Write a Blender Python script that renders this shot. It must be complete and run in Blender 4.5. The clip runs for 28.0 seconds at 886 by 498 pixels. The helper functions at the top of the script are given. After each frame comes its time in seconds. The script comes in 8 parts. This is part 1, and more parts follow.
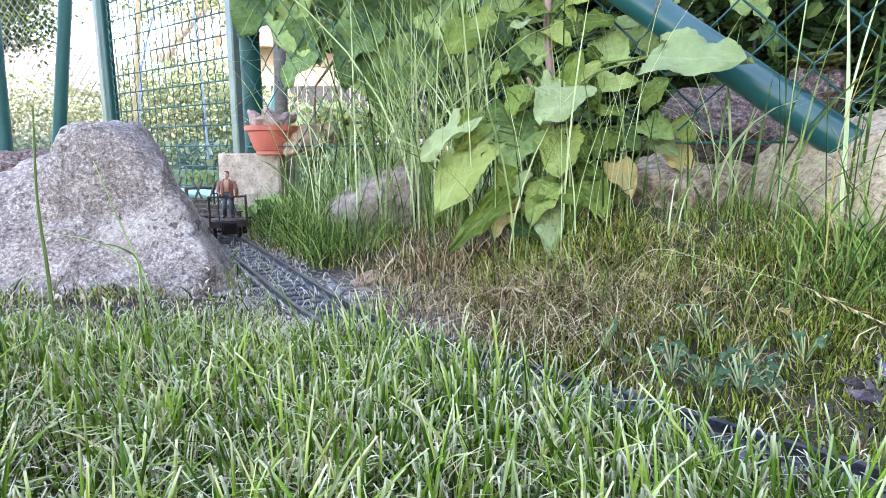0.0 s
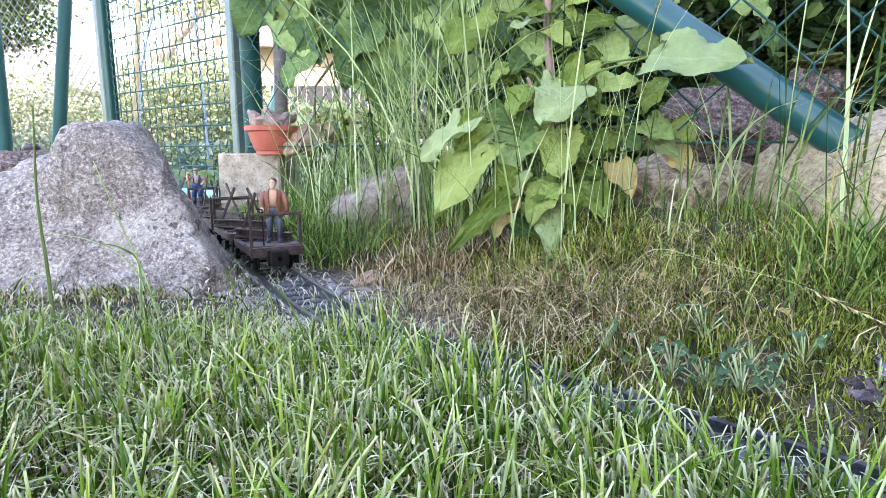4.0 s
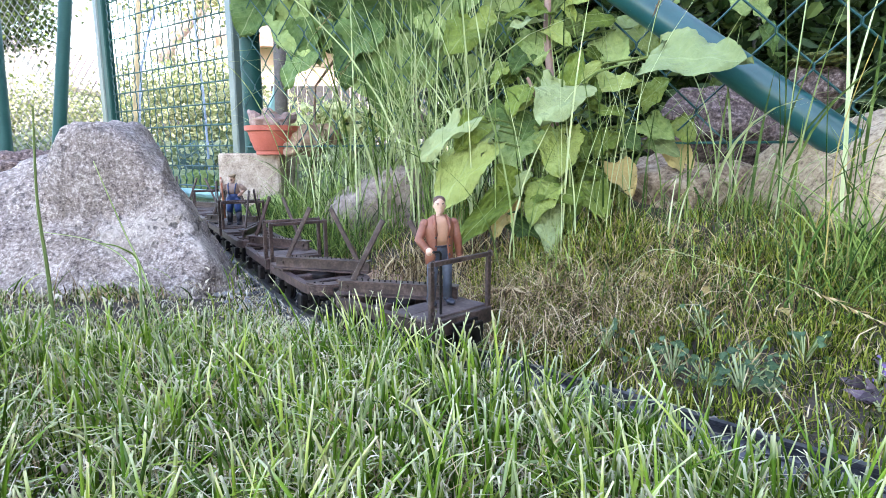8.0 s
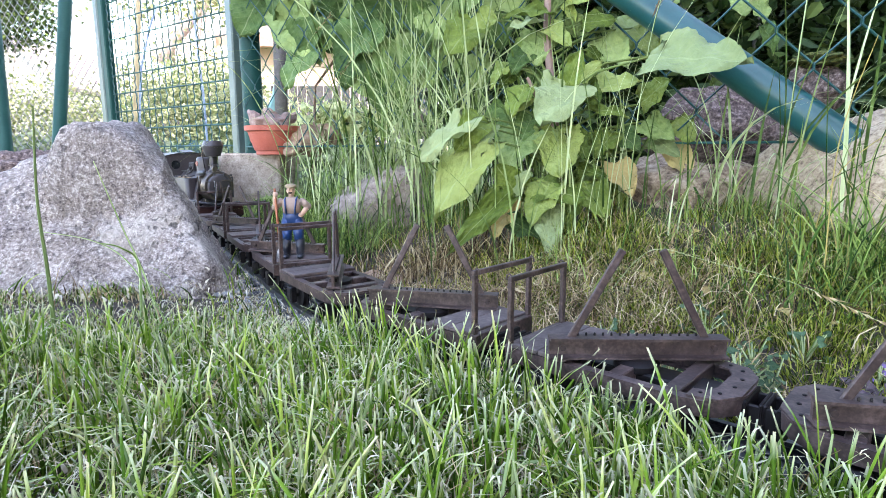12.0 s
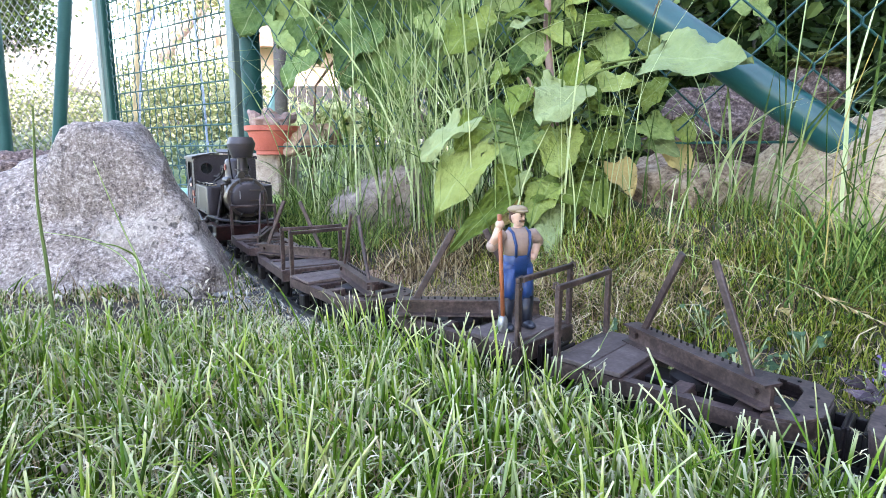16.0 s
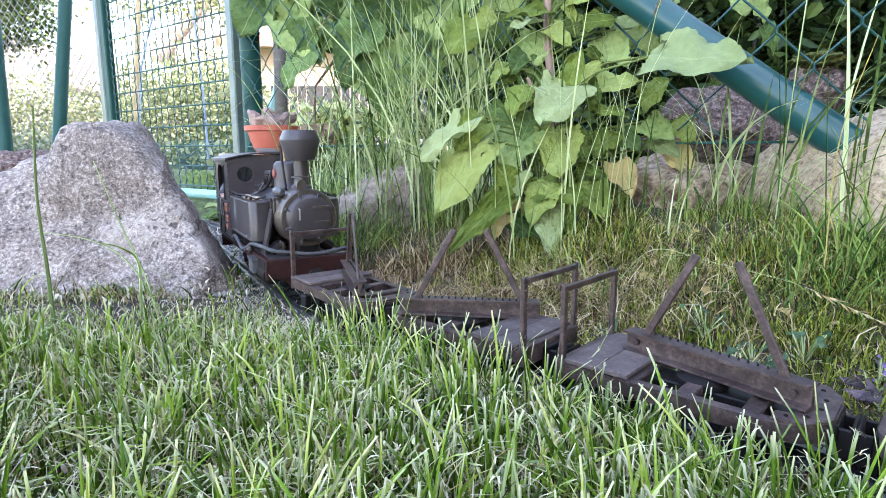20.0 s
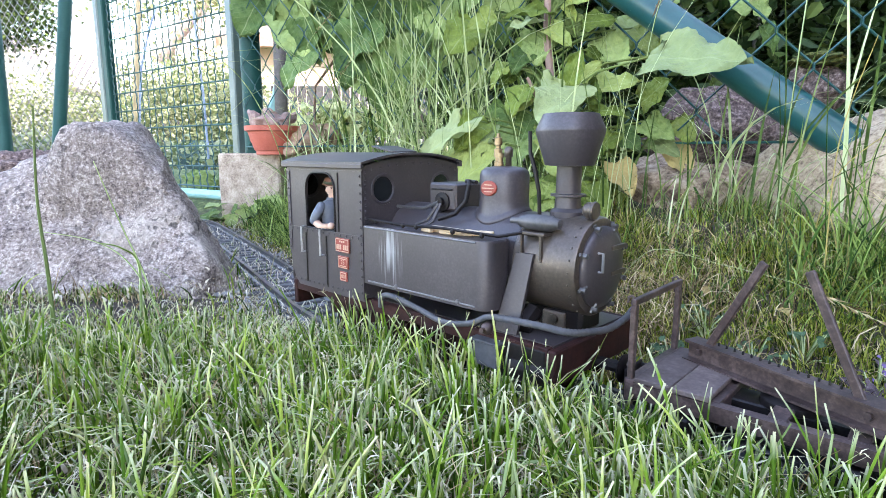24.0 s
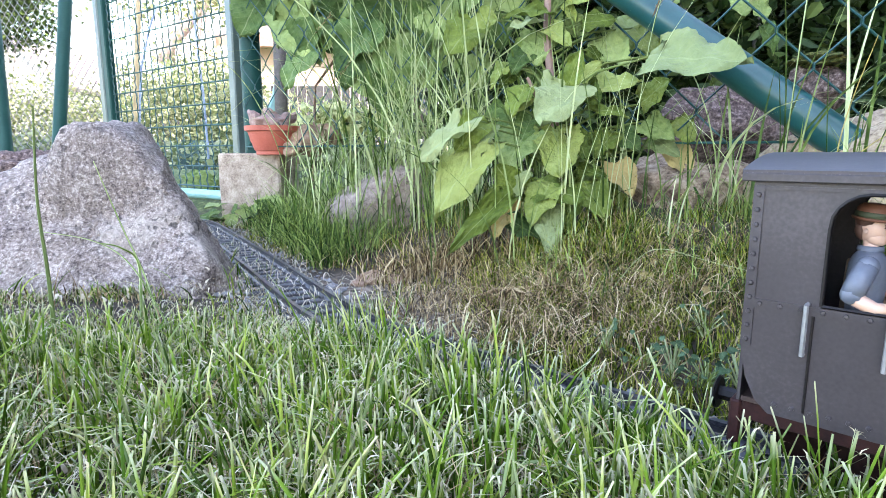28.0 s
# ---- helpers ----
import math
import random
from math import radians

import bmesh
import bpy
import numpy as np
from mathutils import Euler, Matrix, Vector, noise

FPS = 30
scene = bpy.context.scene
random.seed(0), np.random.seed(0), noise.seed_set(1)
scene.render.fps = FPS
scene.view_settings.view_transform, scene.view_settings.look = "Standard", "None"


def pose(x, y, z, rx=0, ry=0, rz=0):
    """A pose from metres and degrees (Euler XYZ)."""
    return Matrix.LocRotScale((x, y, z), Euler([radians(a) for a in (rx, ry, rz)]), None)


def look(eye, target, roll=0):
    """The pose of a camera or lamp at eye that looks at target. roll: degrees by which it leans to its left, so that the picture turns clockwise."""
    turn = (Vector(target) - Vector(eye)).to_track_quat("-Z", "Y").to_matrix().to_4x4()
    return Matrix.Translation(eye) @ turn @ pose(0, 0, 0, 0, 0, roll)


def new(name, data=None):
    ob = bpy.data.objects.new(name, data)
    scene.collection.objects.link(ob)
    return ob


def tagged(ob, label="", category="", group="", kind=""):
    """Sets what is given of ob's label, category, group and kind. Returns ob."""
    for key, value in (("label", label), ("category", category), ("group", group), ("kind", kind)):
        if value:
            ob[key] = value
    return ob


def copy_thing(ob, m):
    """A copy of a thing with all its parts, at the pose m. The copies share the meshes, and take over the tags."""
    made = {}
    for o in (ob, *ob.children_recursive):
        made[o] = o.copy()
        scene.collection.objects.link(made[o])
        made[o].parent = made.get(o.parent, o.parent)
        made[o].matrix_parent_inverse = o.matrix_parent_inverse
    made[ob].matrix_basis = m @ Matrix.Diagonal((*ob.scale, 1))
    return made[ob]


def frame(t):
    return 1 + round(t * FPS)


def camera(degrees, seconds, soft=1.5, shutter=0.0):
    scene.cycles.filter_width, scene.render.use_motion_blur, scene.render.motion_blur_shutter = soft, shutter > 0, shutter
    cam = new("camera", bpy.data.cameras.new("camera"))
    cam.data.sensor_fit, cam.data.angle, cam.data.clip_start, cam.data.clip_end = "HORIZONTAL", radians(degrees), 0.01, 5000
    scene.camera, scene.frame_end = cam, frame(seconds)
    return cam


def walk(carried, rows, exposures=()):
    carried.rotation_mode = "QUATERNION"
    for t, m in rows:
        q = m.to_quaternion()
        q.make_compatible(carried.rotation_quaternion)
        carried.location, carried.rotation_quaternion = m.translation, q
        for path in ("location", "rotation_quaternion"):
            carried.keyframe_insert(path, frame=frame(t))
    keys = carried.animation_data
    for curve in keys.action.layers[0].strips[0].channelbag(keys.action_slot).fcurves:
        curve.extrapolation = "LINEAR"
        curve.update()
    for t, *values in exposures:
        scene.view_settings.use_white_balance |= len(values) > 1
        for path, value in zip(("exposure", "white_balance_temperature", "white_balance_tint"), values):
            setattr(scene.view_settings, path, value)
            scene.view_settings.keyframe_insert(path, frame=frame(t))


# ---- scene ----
cam = camera(76.2, 28.0, soft=0.7)
VIEW = look((0, 0, 0.158), (0, 1, 0.158 - math.tan(radians(9.7))))
walk(cam, [(0.0, VIEW), (28.0, VIEW)], exposures=[(0.0, 3.61, 7250, 20), (28.0, 3.61, 7250, 20)])

# ---- world and sun ----
SUN_TO = Vector((0.62, -0.62, 0.47)).normalized()  # towards the sun, behind the added shading house at the camera's back
world = bpy.data.worlds.new("sky")
scene.world = world
world.use_nodes = True
wn = world.node_tree.nodes
sky = wn.new("ShaderNodeTexSky")
sky.sky_type, sky.sun_disc = "NISHITA", False
sky.sun_elevation, sky.sun_rotation = math.asin(SUN_TO.z), math.atan2(SUN_TO.x, SUN_TO.y)
world.node_tree.links.new(sky.outputs[0], wn["Background"].inputs[0])
wn["Background"].inputs[1].default_value = 0.15
sun = new("sun", bpy.data.lights.new("sun", "SUN"))
sun.data.energy, sun.data.angle, sun.data.color = 1.3, radians(0.53), (1.0, 0.94, 0.84)
sun.matrix_world = look(SUN_TO * 30, (0, 0, 0))

# the railway's centre line, from behind the boulder to past the camera
TRACK = np.array([(-2.40, 1.66), (-1.90, 1.56), (-1.40, 1.46), (-0.94, 1.37), (-0.66, 1.275), (-0.512, 1.165), (-0.432, 1.05),
                  (-0.36, 0.93), (-0.237, 0.724), (-0.127, 0.536), (-0.063, 0.446), (-0.004, 0.387), (0.05, 0.338), (0.10, 0.292),
                  (0.15, 0.246), (0.20, 0.2005), (0.26, 0.146), (0.36, 0.056), (0.5, -0.07), (0.8, -0.34), (1.3, -0.79), (2.2, -1.60)])


def smooth_line(points, n=40):
    out = []
    for i in range(len(points) - 1):
        a, b, c, d = points[max(i - 1, 0)], points[i], points[i + 1], points[min(i + 2, len(points) - 1)]
        m1, m2 = (c - a) / 2, (d - b) / 2
        if i == 0:
            m1 = c - b
        for u in np.arange(n) / n:
            out.append((2 * u**3 - 3 * u**2 + 1) * b + (u**3 - 2 * u**2 + u) * m1 + (3 * u**2 - 2 * u**3) * c + (u**3 - u**2) * m2)
    return np.array(out + [points[-1]])


LINE = smooth_line(TRACK)
for _ in range(60):
    LINE[1:-1] = (LINE[:-2] + 2 * LINE[1:-1] + LINE[2:]) / 4
ARC = np.concatenate([[0], np.cumsum(np.hypot(*np.diff(LINE, axis=0).T))])


def on_track(s):
    return np.array([np.interp(s, ARC, LINE[:, 0]), np.interp(s, ARC, LINE[:, 1])])


def beside(x, y):
    """Signed distance from the centre line: above zero on the fence's side."""
    coarse = LINE[::8]
    d = np.hypot(coarse[:, 0] - x, coarse[:, 1] - y)
    i = min(max(int(d.argmin()), 1), len(coarse) - 2)
    along = coarse[i + 1] - coarse[i - 1]
    return float(d[i] * (1 if along[0] * (y - coarse[i][1]) - along[1] * (x - coarse[i][0]) > 0 else -1))


def ramp(a, b, v):
    u = min(max((v - a) / (b - a), 0.0), 1.0)
    return u * u * (3 - 2 * u)


def ground_z(x, y):
    d = beside(x, y)
    bumps = 0.006 * math.sin(9 * x + 3 * y) * math.sin(7 * y - 2 * x) + 0.003 * math.sin(31 * x + 5) * math.sin(27 * y)
    near = ramp(6.0, 2.0, math.hypot(x, y))
    if d > 0:
        z = 0.085 * ramp(0.06, 0.50, d) * (1 - 0.6 * ramp(0.8, 2.5, d))
    else:
        z = 0.010 * ramp(-0.030, -0.07, d)
    return z + bumps * near * ramp(0.03, 0.12, abs(d))


# ---- materials ----
def tree_of(name):
    m = bpy.data.materials.new(name)
    m.use_nodes = True
    return m, m.node_tree.nodes, m.node_tree.links, m.node_tree.nodes["Principled BSDF"]


def ramp_node(nodes, stops):
    r = nodes.new("ShaderNodeValToRGB")
    while len(r.color_ramp.elements) < len(stops):
        r.color_ramp.elements.new(0.5)
    for e, (p, c) in zip(r.color_ramp.elements, stops):
        e.position, e.color = p, (*c, 1)
    return r


def surface(name, stops, scale=40.0, rough=0.7, metal=0.0, bump=0.3, fine=400.0, depth=0.001, detail=6.0, spread=0.0, spec=0.5):
    """Two noises, coarse stains and fine grain, between the colours of stops; fine relief; spread: lightness change from piece to piece."""
    m, n, l, b = tree_of(name)
    co = n.new("ShaderNodeTexCoord")
    a, f = n.new("ShaderNodeTexNoise"), n.new("ShaderNodeTexNoise")
    a.inputs["Scale"].default_value, a.inputs["Detail"].default_value, a.inputs["Roughness"].default_value = scale, detail, 0.65
    f.inputs["Scale"].default_value, f.inputs["Detail"].default_value = fine, 4.0
    mix = n.new("ShaderNodeMath")
    mix.operation = "MULTIPLY_ADD"
    mix.inputs[1].default_value = 0.35
    add = n.new("ShaderNodeMath")
    add.operation = "MULTIPLY_ADD"
    add.inputs[1].default_value, add.inputs[2].default_value = 0.65, 0.0
    for t in (a, f):
        l.new(co.outputs["Object"], t.inputs["Vector"])
    l.new(a.outputs[0], add.inputs[0])
    l.new(f.outputs[0], mix.inputs[0])
    l.new(add.outputs[0], mix.inputs[2])
    r = ramp_node(n, stops)
    l.new(mix.outputs[0], r.inputs[0])
    out = r.outputs[0]
    if spread:
        info, hsv, mp = n.new("ShaderNodeObjectInfo"), n.new("ShaderNodeHueSaturation"), n.new("ShaderNodeMapRange")
        mp.inputs[3].default_value, mp.inputs[4].default_value = 1 - spread, 1 + spread
        l.new(info.outputs["Random"], mp.inputs[0])
        l.new(mp.outputs[0], hsv.inputs["Value"])
        l.new(out, hsv.inputs["Color"])
        out = hsv.outputs[0]
    l.new(out, b.inputs["Base Color"])
    b.inputs["Roughness"].default_value, b.inputs["Metallic"].default_value = rough, metal
    b.inputs["Specular IOR Level"].default_value = spec
    if bump:
        bp = n.new("ShaderNodeBump")
        bp.inputs["Strength"].default_value, bp.inputs["Distance"].default_value = bump, depth
        l.new(mix.outputs[0], bp.inputs["Height"])
        l.new(bp.outputs[0], b.inputs["Normal"])
    return m


def foliage(name, dark, light, per_island=True, through_share=0.16, rough=0.5, scale=30.0, tip=None, gloss=0.2):
    """A leaf or blade: colour varies from piece to piece and along it, and some light passes through."""
    m, n, l, b = tree_of(name)
    if per_island:
        src = n.new("ShaderNodeNewGeometry").outputs["Random Per Island"]
    else:
        src = n.new("ShaderNodeObjectInfo").outputs["Random"]
    co, t, ad = n.new("ShaderNodeTexCoord"), n.new("ShaderNodeTexNoise"), n.new("ShaderNodeMath")
    t.inputs["Scale"].default_value, t.inputs["Detail"].default_value = scale, 5.0
    l.new(co.outputs["Object"], t.inputs["Vector"])
    ad.operation = "MULTIPLY_ADD"
    ad.inputs[1].default_value = 0.6
    sc = n.new("ShaderNodeMath")
    sc.operation = "MULTIPLY"
    sc.inputs[1].default_value = 0.5
    l.new(t.outputs[0], sc.inputs[0])
    l.new(src, ad.inputs[0])
    l.new(sc.outputs[0], ad.inputs[2])
    stops = [(0.15, dark), (0.85, light)] if not isinstance(dark, list) else dark
    r = ramp_node(n, stops)
    l.new(ad.outputs[0], r.inputs[0])
    colour = r.outputs[0]
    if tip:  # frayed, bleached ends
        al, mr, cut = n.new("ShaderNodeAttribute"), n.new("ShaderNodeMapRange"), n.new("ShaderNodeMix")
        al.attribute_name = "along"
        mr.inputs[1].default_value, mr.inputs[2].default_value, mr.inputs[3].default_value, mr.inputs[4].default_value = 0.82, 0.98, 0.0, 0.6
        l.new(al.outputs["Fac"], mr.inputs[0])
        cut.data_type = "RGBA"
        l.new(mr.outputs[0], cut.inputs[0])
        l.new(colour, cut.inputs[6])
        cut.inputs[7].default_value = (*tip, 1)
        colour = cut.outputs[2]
    if not per_island:  # a pale midrib and side veins
        sp, ay, dg, pp, mr, mid, both = (n.new("ShaderNodeSeparateXYZ"), n.new("ShaderNodeMath"), n.new("ShaderNodeMath"), n.new("ShaderNodeMath"), n.new("ShaderNodeMapRange"), n.new("ShaderNodeMapRange"), n.new("ShaderNodeMath"))
        l.new(co.outputs["Object"], sp.inputs[0])
        ay.operation = "ABSOLUTE"
        l.new(sp.outputs[1], ay.inputs[0])
        dg.operation = "MULTIPLY_ADD"
        dg.inputs[1].default_value = -0.9
        l.new(ay.outputs[0], dg.inputs[0])
        l.new(sp.outputs[0], dg.inputs[2])
        pp.operation = "PINGPONG"
        pp.inputs[1].default_value = 0.065
        l.new(dg.outputs[0], pp.inputs[0])
        mr.inputs[1].default_value, mr.inputs[2].default_value, mr.inputs[3].default_value, mr.inputs[4].default_value = 0.0, 0.010, 0.15, 0.0
        l.new(pp.outputs[0], mr.inputs[0])
        mid.inputs[1].default_value, mid.inputs[2].default_value, mid.inputs[3].default_value, mid.inputs[4].default_value = 0.004, 0.016, 0.38, 0.0
        l.new(ay.outputs[0], mid.inputs[0])
        both.operation = "MAXIMUM"
        l.new(mr.outputs[0], both.inputs[0])
        l.new(mid.outputs[0], both.inputs[1])
        vein = n.new("ShaderNodeMix")
        vein.data_type = "RGBA"
        l.new(both.outputs[0], vein.inputs[0])
        l.new(colour, vein.inputs[6])
        vein.inputs[7].default_value = (0.36, 0.42, 0.2, 1)
        colour = vein.outputs[2]
    l.new(colour, b.inputs["Base Color"])
    b.inputs["Roughness"].default_value = rough
    b.inputs["Specular IOR Level"].default_value = gloss
    if not per_island:
        bp, nz = n.new("ShaderNodeBump"), n.new("ShaderNodeTexNoise")
        nz.inputs["Scale"].default_value, nz.inputs["Detail"].default_value = 11.0, 5.0
        l.new(co.outputs["Object"], nz.inputs["Vector"])
        bp.inputs["Strength"].default_value, bp.inputs["Distance"].default_value = 0.4, 0.018
        l.new(nz.outputs[0], bp.inputs["Height"])
        l.new(bp.outputs[0], b.inputs["Normal"])
    tr, mx = n.new("ShaderNodeBsdfTranslucent"), n.new("ShaderNodeMixShader")
    l.new(colour, tr.inputs["Color"])
    mx.inputs[0].default_value = through_share
    l.new(b.outputs[0], mx.inputs[1])
    l.new(tr.outputs[0], mx.inputs[2])
    l.new(mx.outputs[0], n["Material Output"].inputs[0])
    return m


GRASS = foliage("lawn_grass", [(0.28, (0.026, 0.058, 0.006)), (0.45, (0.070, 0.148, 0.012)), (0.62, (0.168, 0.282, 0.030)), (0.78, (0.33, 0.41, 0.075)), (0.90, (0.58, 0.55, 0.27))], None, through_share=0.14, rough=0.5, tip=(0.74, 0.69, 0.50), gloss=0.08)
# pale leaf undersides, and the blades' whitish sheen put into the colour
SILVER = foliage("pale_sheen_grass", [(0.24, (0.075, 0.12, 0.03)), (0.5, (0.23, 0.30, 0.11)), (0.85, (0.50, 0.53, 0.28))], None, through_share=0.15, rough=0.5, gloss=0.08)
STEM_GREEN = foliage("green_stems", (0.06, 0.10, 0.02), (0.2, 0.26, 0.075))
BLEACHED = foliage("bleached_grass", [(0.26, (0.17, 0.14, 0.08)), (0.5, (0.40, 0.35, 0.22)), (0.85, (0.74, 0.67, 0.48))], None, through_share=0.12, gloss=0.06)
STRAW = foliage("dry_grass", [(0.28, (0.040, 0.023, 0.010)), (0.48, (0.19, 0.122, 0.056)), (0.66, (0.44, 0.31, 0.16)), (0.86, (0.72, 0.58, 0.35))], None, through_share=0.10, gloss=0.08)
TUFT = foliage("tuft_grass", [(0.30, (0.014, 0.024, 0.003)), (0.48, (0.085, 0.125, 0.010)), (0.66, (0.235, 0.290, 0.026)), (0.82, (0.50, 0.48, 0.11))], None, gloss=0.08, through_share=0.14)
TALL = foliage("tall_grass", [(0.28, (0.035, 0.070, 0.014)), (0.46, (0.18, 0.26, 0.070)), (0.80, (0.60, 0.66, 0.36))], None, through_share=0.24, rough=0.5, gloss=0.12)
LUSH = foliage("lush_grass", [(0.28, (0.016, 0.045, 0.009)), (0.48, (0.062, 0.130, 0.020)), (0.80, (0.32, 0.42, 0.115))], None, through_share=0.14, rough=0.5, gloss=0.1)
LEAF = foliage("broad_leaf", [(0.2, (0.055, 0.095, 0.012)), (0.55, (0.165, 0.225, 0.038)), (0.85, (0.32, 0.375, 0.11))], None, per_island=False, scale=9)
LEAF_PALE = foliage("pale_leaf", [(0.2, (0.16, 0.21, 0.085)), (0.8, (0.34, 0.40, 0.18))], None, per_island=False, scale=9)
LEAF_DEAD = foliage("dead_leaf", [(0.2, (0.40, 0.28, 0.10)), (0.8, (0.60, 0.47, 0.20))], None, per_island=False, scale=9)
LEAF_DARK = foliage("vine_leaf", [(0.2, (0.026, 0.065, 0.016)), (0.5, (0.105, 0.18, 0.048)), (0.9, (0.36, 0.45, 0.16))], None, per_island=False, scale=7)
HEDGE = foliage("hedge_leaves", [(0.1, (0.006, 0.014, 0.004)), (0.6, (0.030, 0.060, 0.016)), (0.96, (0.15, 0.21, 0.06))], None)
# sunlit glare and highlights are partly put into these pale leaf colours
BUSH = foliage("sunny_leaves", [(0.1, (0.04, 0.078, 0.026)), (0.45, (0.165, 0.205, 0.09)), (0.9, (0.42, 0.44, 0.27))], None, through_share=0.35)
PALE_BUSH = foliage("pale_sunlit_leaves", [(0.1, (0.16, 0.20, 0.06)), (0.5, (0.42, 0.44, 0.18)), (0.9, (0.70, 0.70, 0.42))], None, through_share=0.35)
PURPLE_LEAF = foliage("purple_leaves", [(0.1, (0.07, 0.05, 0.06)), (0.9, (0.2, 0.14, 0.16))], None, per_island=False)
BLUE_ROUND = foliage("bluish_round_leaf", (0.030, 0.075, 0.036), (0.10, 0.175, 0.085), per_island=False, scale=9)
YELLOW = foliage("yellowed_grass", (0.4, 0.3, 0.08), (0.62, 0.5, 0.2))
PETAL = foliage("violet_petals", (0.16, 0.10, 0.26), (0.28, 0.19, 0.42))
WHITE_PETAL = foliage("whitish_husks", (0.4, 0.34, 0.24), (0.68, 0.62, 0.5))
BARK = surface("stem", [(0.2, (0.16, 0.09, 0.07)), (0.8, (0.34, 0.22, 0.17))], 60, 0.7)
SOIL = surface("soil", [(0.25, (0.014, 0.010, 0.007)), (0.5, (0.045, 0.033, 0.022)), (0.75, (0.13, 0.10, 0.07))], 14, 0.95, bump=0.8, fine=260, depth=0.004)
def turf_over_soil():
    """The soil turns to short worn turf away from the railway."""
    n, l = SOIL.node_tree.nodes, SOIL.node_tree.links
    b = n["Principled BSDF"]
    co, ds, mr, nz, sm, mix = n.new("ShaderNodeTexCoord"), n.new("ShaderNodeVectorMath"), n.new("ShaderNodeMapRange"), n.new("ShaderNodeTexNoise"), n.new("ShaderNodeMath"), n.new("ShaderNodeMix")
    ds.operation = "DISTANCE"
    ds.inputs[1].default_value = (0.0, 0.55, 0.0)
    l.new(co.outputs["Object"], ds.inputs[0])
    nz.inputs["Scale"].default_value, nz.inputs["Detail"].default_value = 5.0, 8.0
    l.new(co.outputs["Object"], nz.inputs["Vector"])
    sm.operation = "ADD"
    l.new(ds.outputs["Value"], sm.inputs[0])
    l.new(nz.outputs[0], sm.inputs[1])
    mr.inputs[1].default_value, mr.inputs[2].default_value = 1.35, 1.75
    l.new(sm.outputs[0], mr.inputs[0])
    fine = n.new("ShaderNodeTexNoise")
    fine.inputs["Scale"].default_value, fine.inputs["Detail"].default_value = 90.0, 6.0
    l.new(co.outputs["Object"], fine.inputs["Vector"])
    r = ramp_node(n, [(0.3, (0.02, 0.035, 0.008)), (0.5, (0.07, 0.11, 0.025)), (0.7, (0.19, 0.22, 0.07))])
    l.new(fine.outputs[0], r.inputs[0])
    mix.data_type = "RGBA"
    l.new(mr.outputs[0], mix.inputs[0])
    l.new(b.inputs["Base Color"].links[0].from_socket, mix.inputs[6])
    l.new(r.outputs[0], mix.inputs[7])
    # a worn patch of pale dry earth
    dd, wob, sm2, mr2, dust, mix2 = n.new("ShaderNodeVectorMath"), n.new("ShaderNodeTexNoise"), n.new("ShaderNodeMath"), n.new("ShaderNodeMapRange"), ramp_node(n, [(0.36, (0.045, 0.032, 0.024)), (0.5, (0.15, 0.112, 0.085)), (0.66, (0.32, 0.25, 0.195))]), n.new("ShaderNodeMix")
    dd.operation = "DISTANCE"
    dd.inputs[1].default_value = (-0.055, 0.60, 0.0)
    l.new(co.outputs["Object"], dd.inputs[0])
    wob.inputs["Scale"].default_value, wob.inputs["Detail"].default_value = 24.0, 6.0
    l.new(co.outputs["Object"], wob.inputs["Vector"])
    sm2.operation = "MULTIPLY_ADD"
    sm2.inputs[1].default_value = 0.14
    l.new(wob.outputs[0], sm2.inputs[0])
    l.new(dd.outputs["Value"], sm2.inputs[2])
    mr2.inputs[1].default_value, mr2.inputs[2].default_value, mr2.inputs[3].default_value, mr2.inputs[4].default_value = 0.15, 0.24, 1.0, 0.0
    l.new(sm2.outputs[0], mr2.inputs[0])
    l.new(fine.outputs[0], dust.inputs[0])
    mix2.data_type = "RGBA"
    l.new(mr2.outputs[0], mix2.inputs[0])
    l.new(mix.outputs[2], mix2.inputs[6])
    l.new(dust.outputs[0], mix2.inputs[7])
    l.new(mix2.outputs[2], b.inputs["Base Color"])


turf_over_soil()


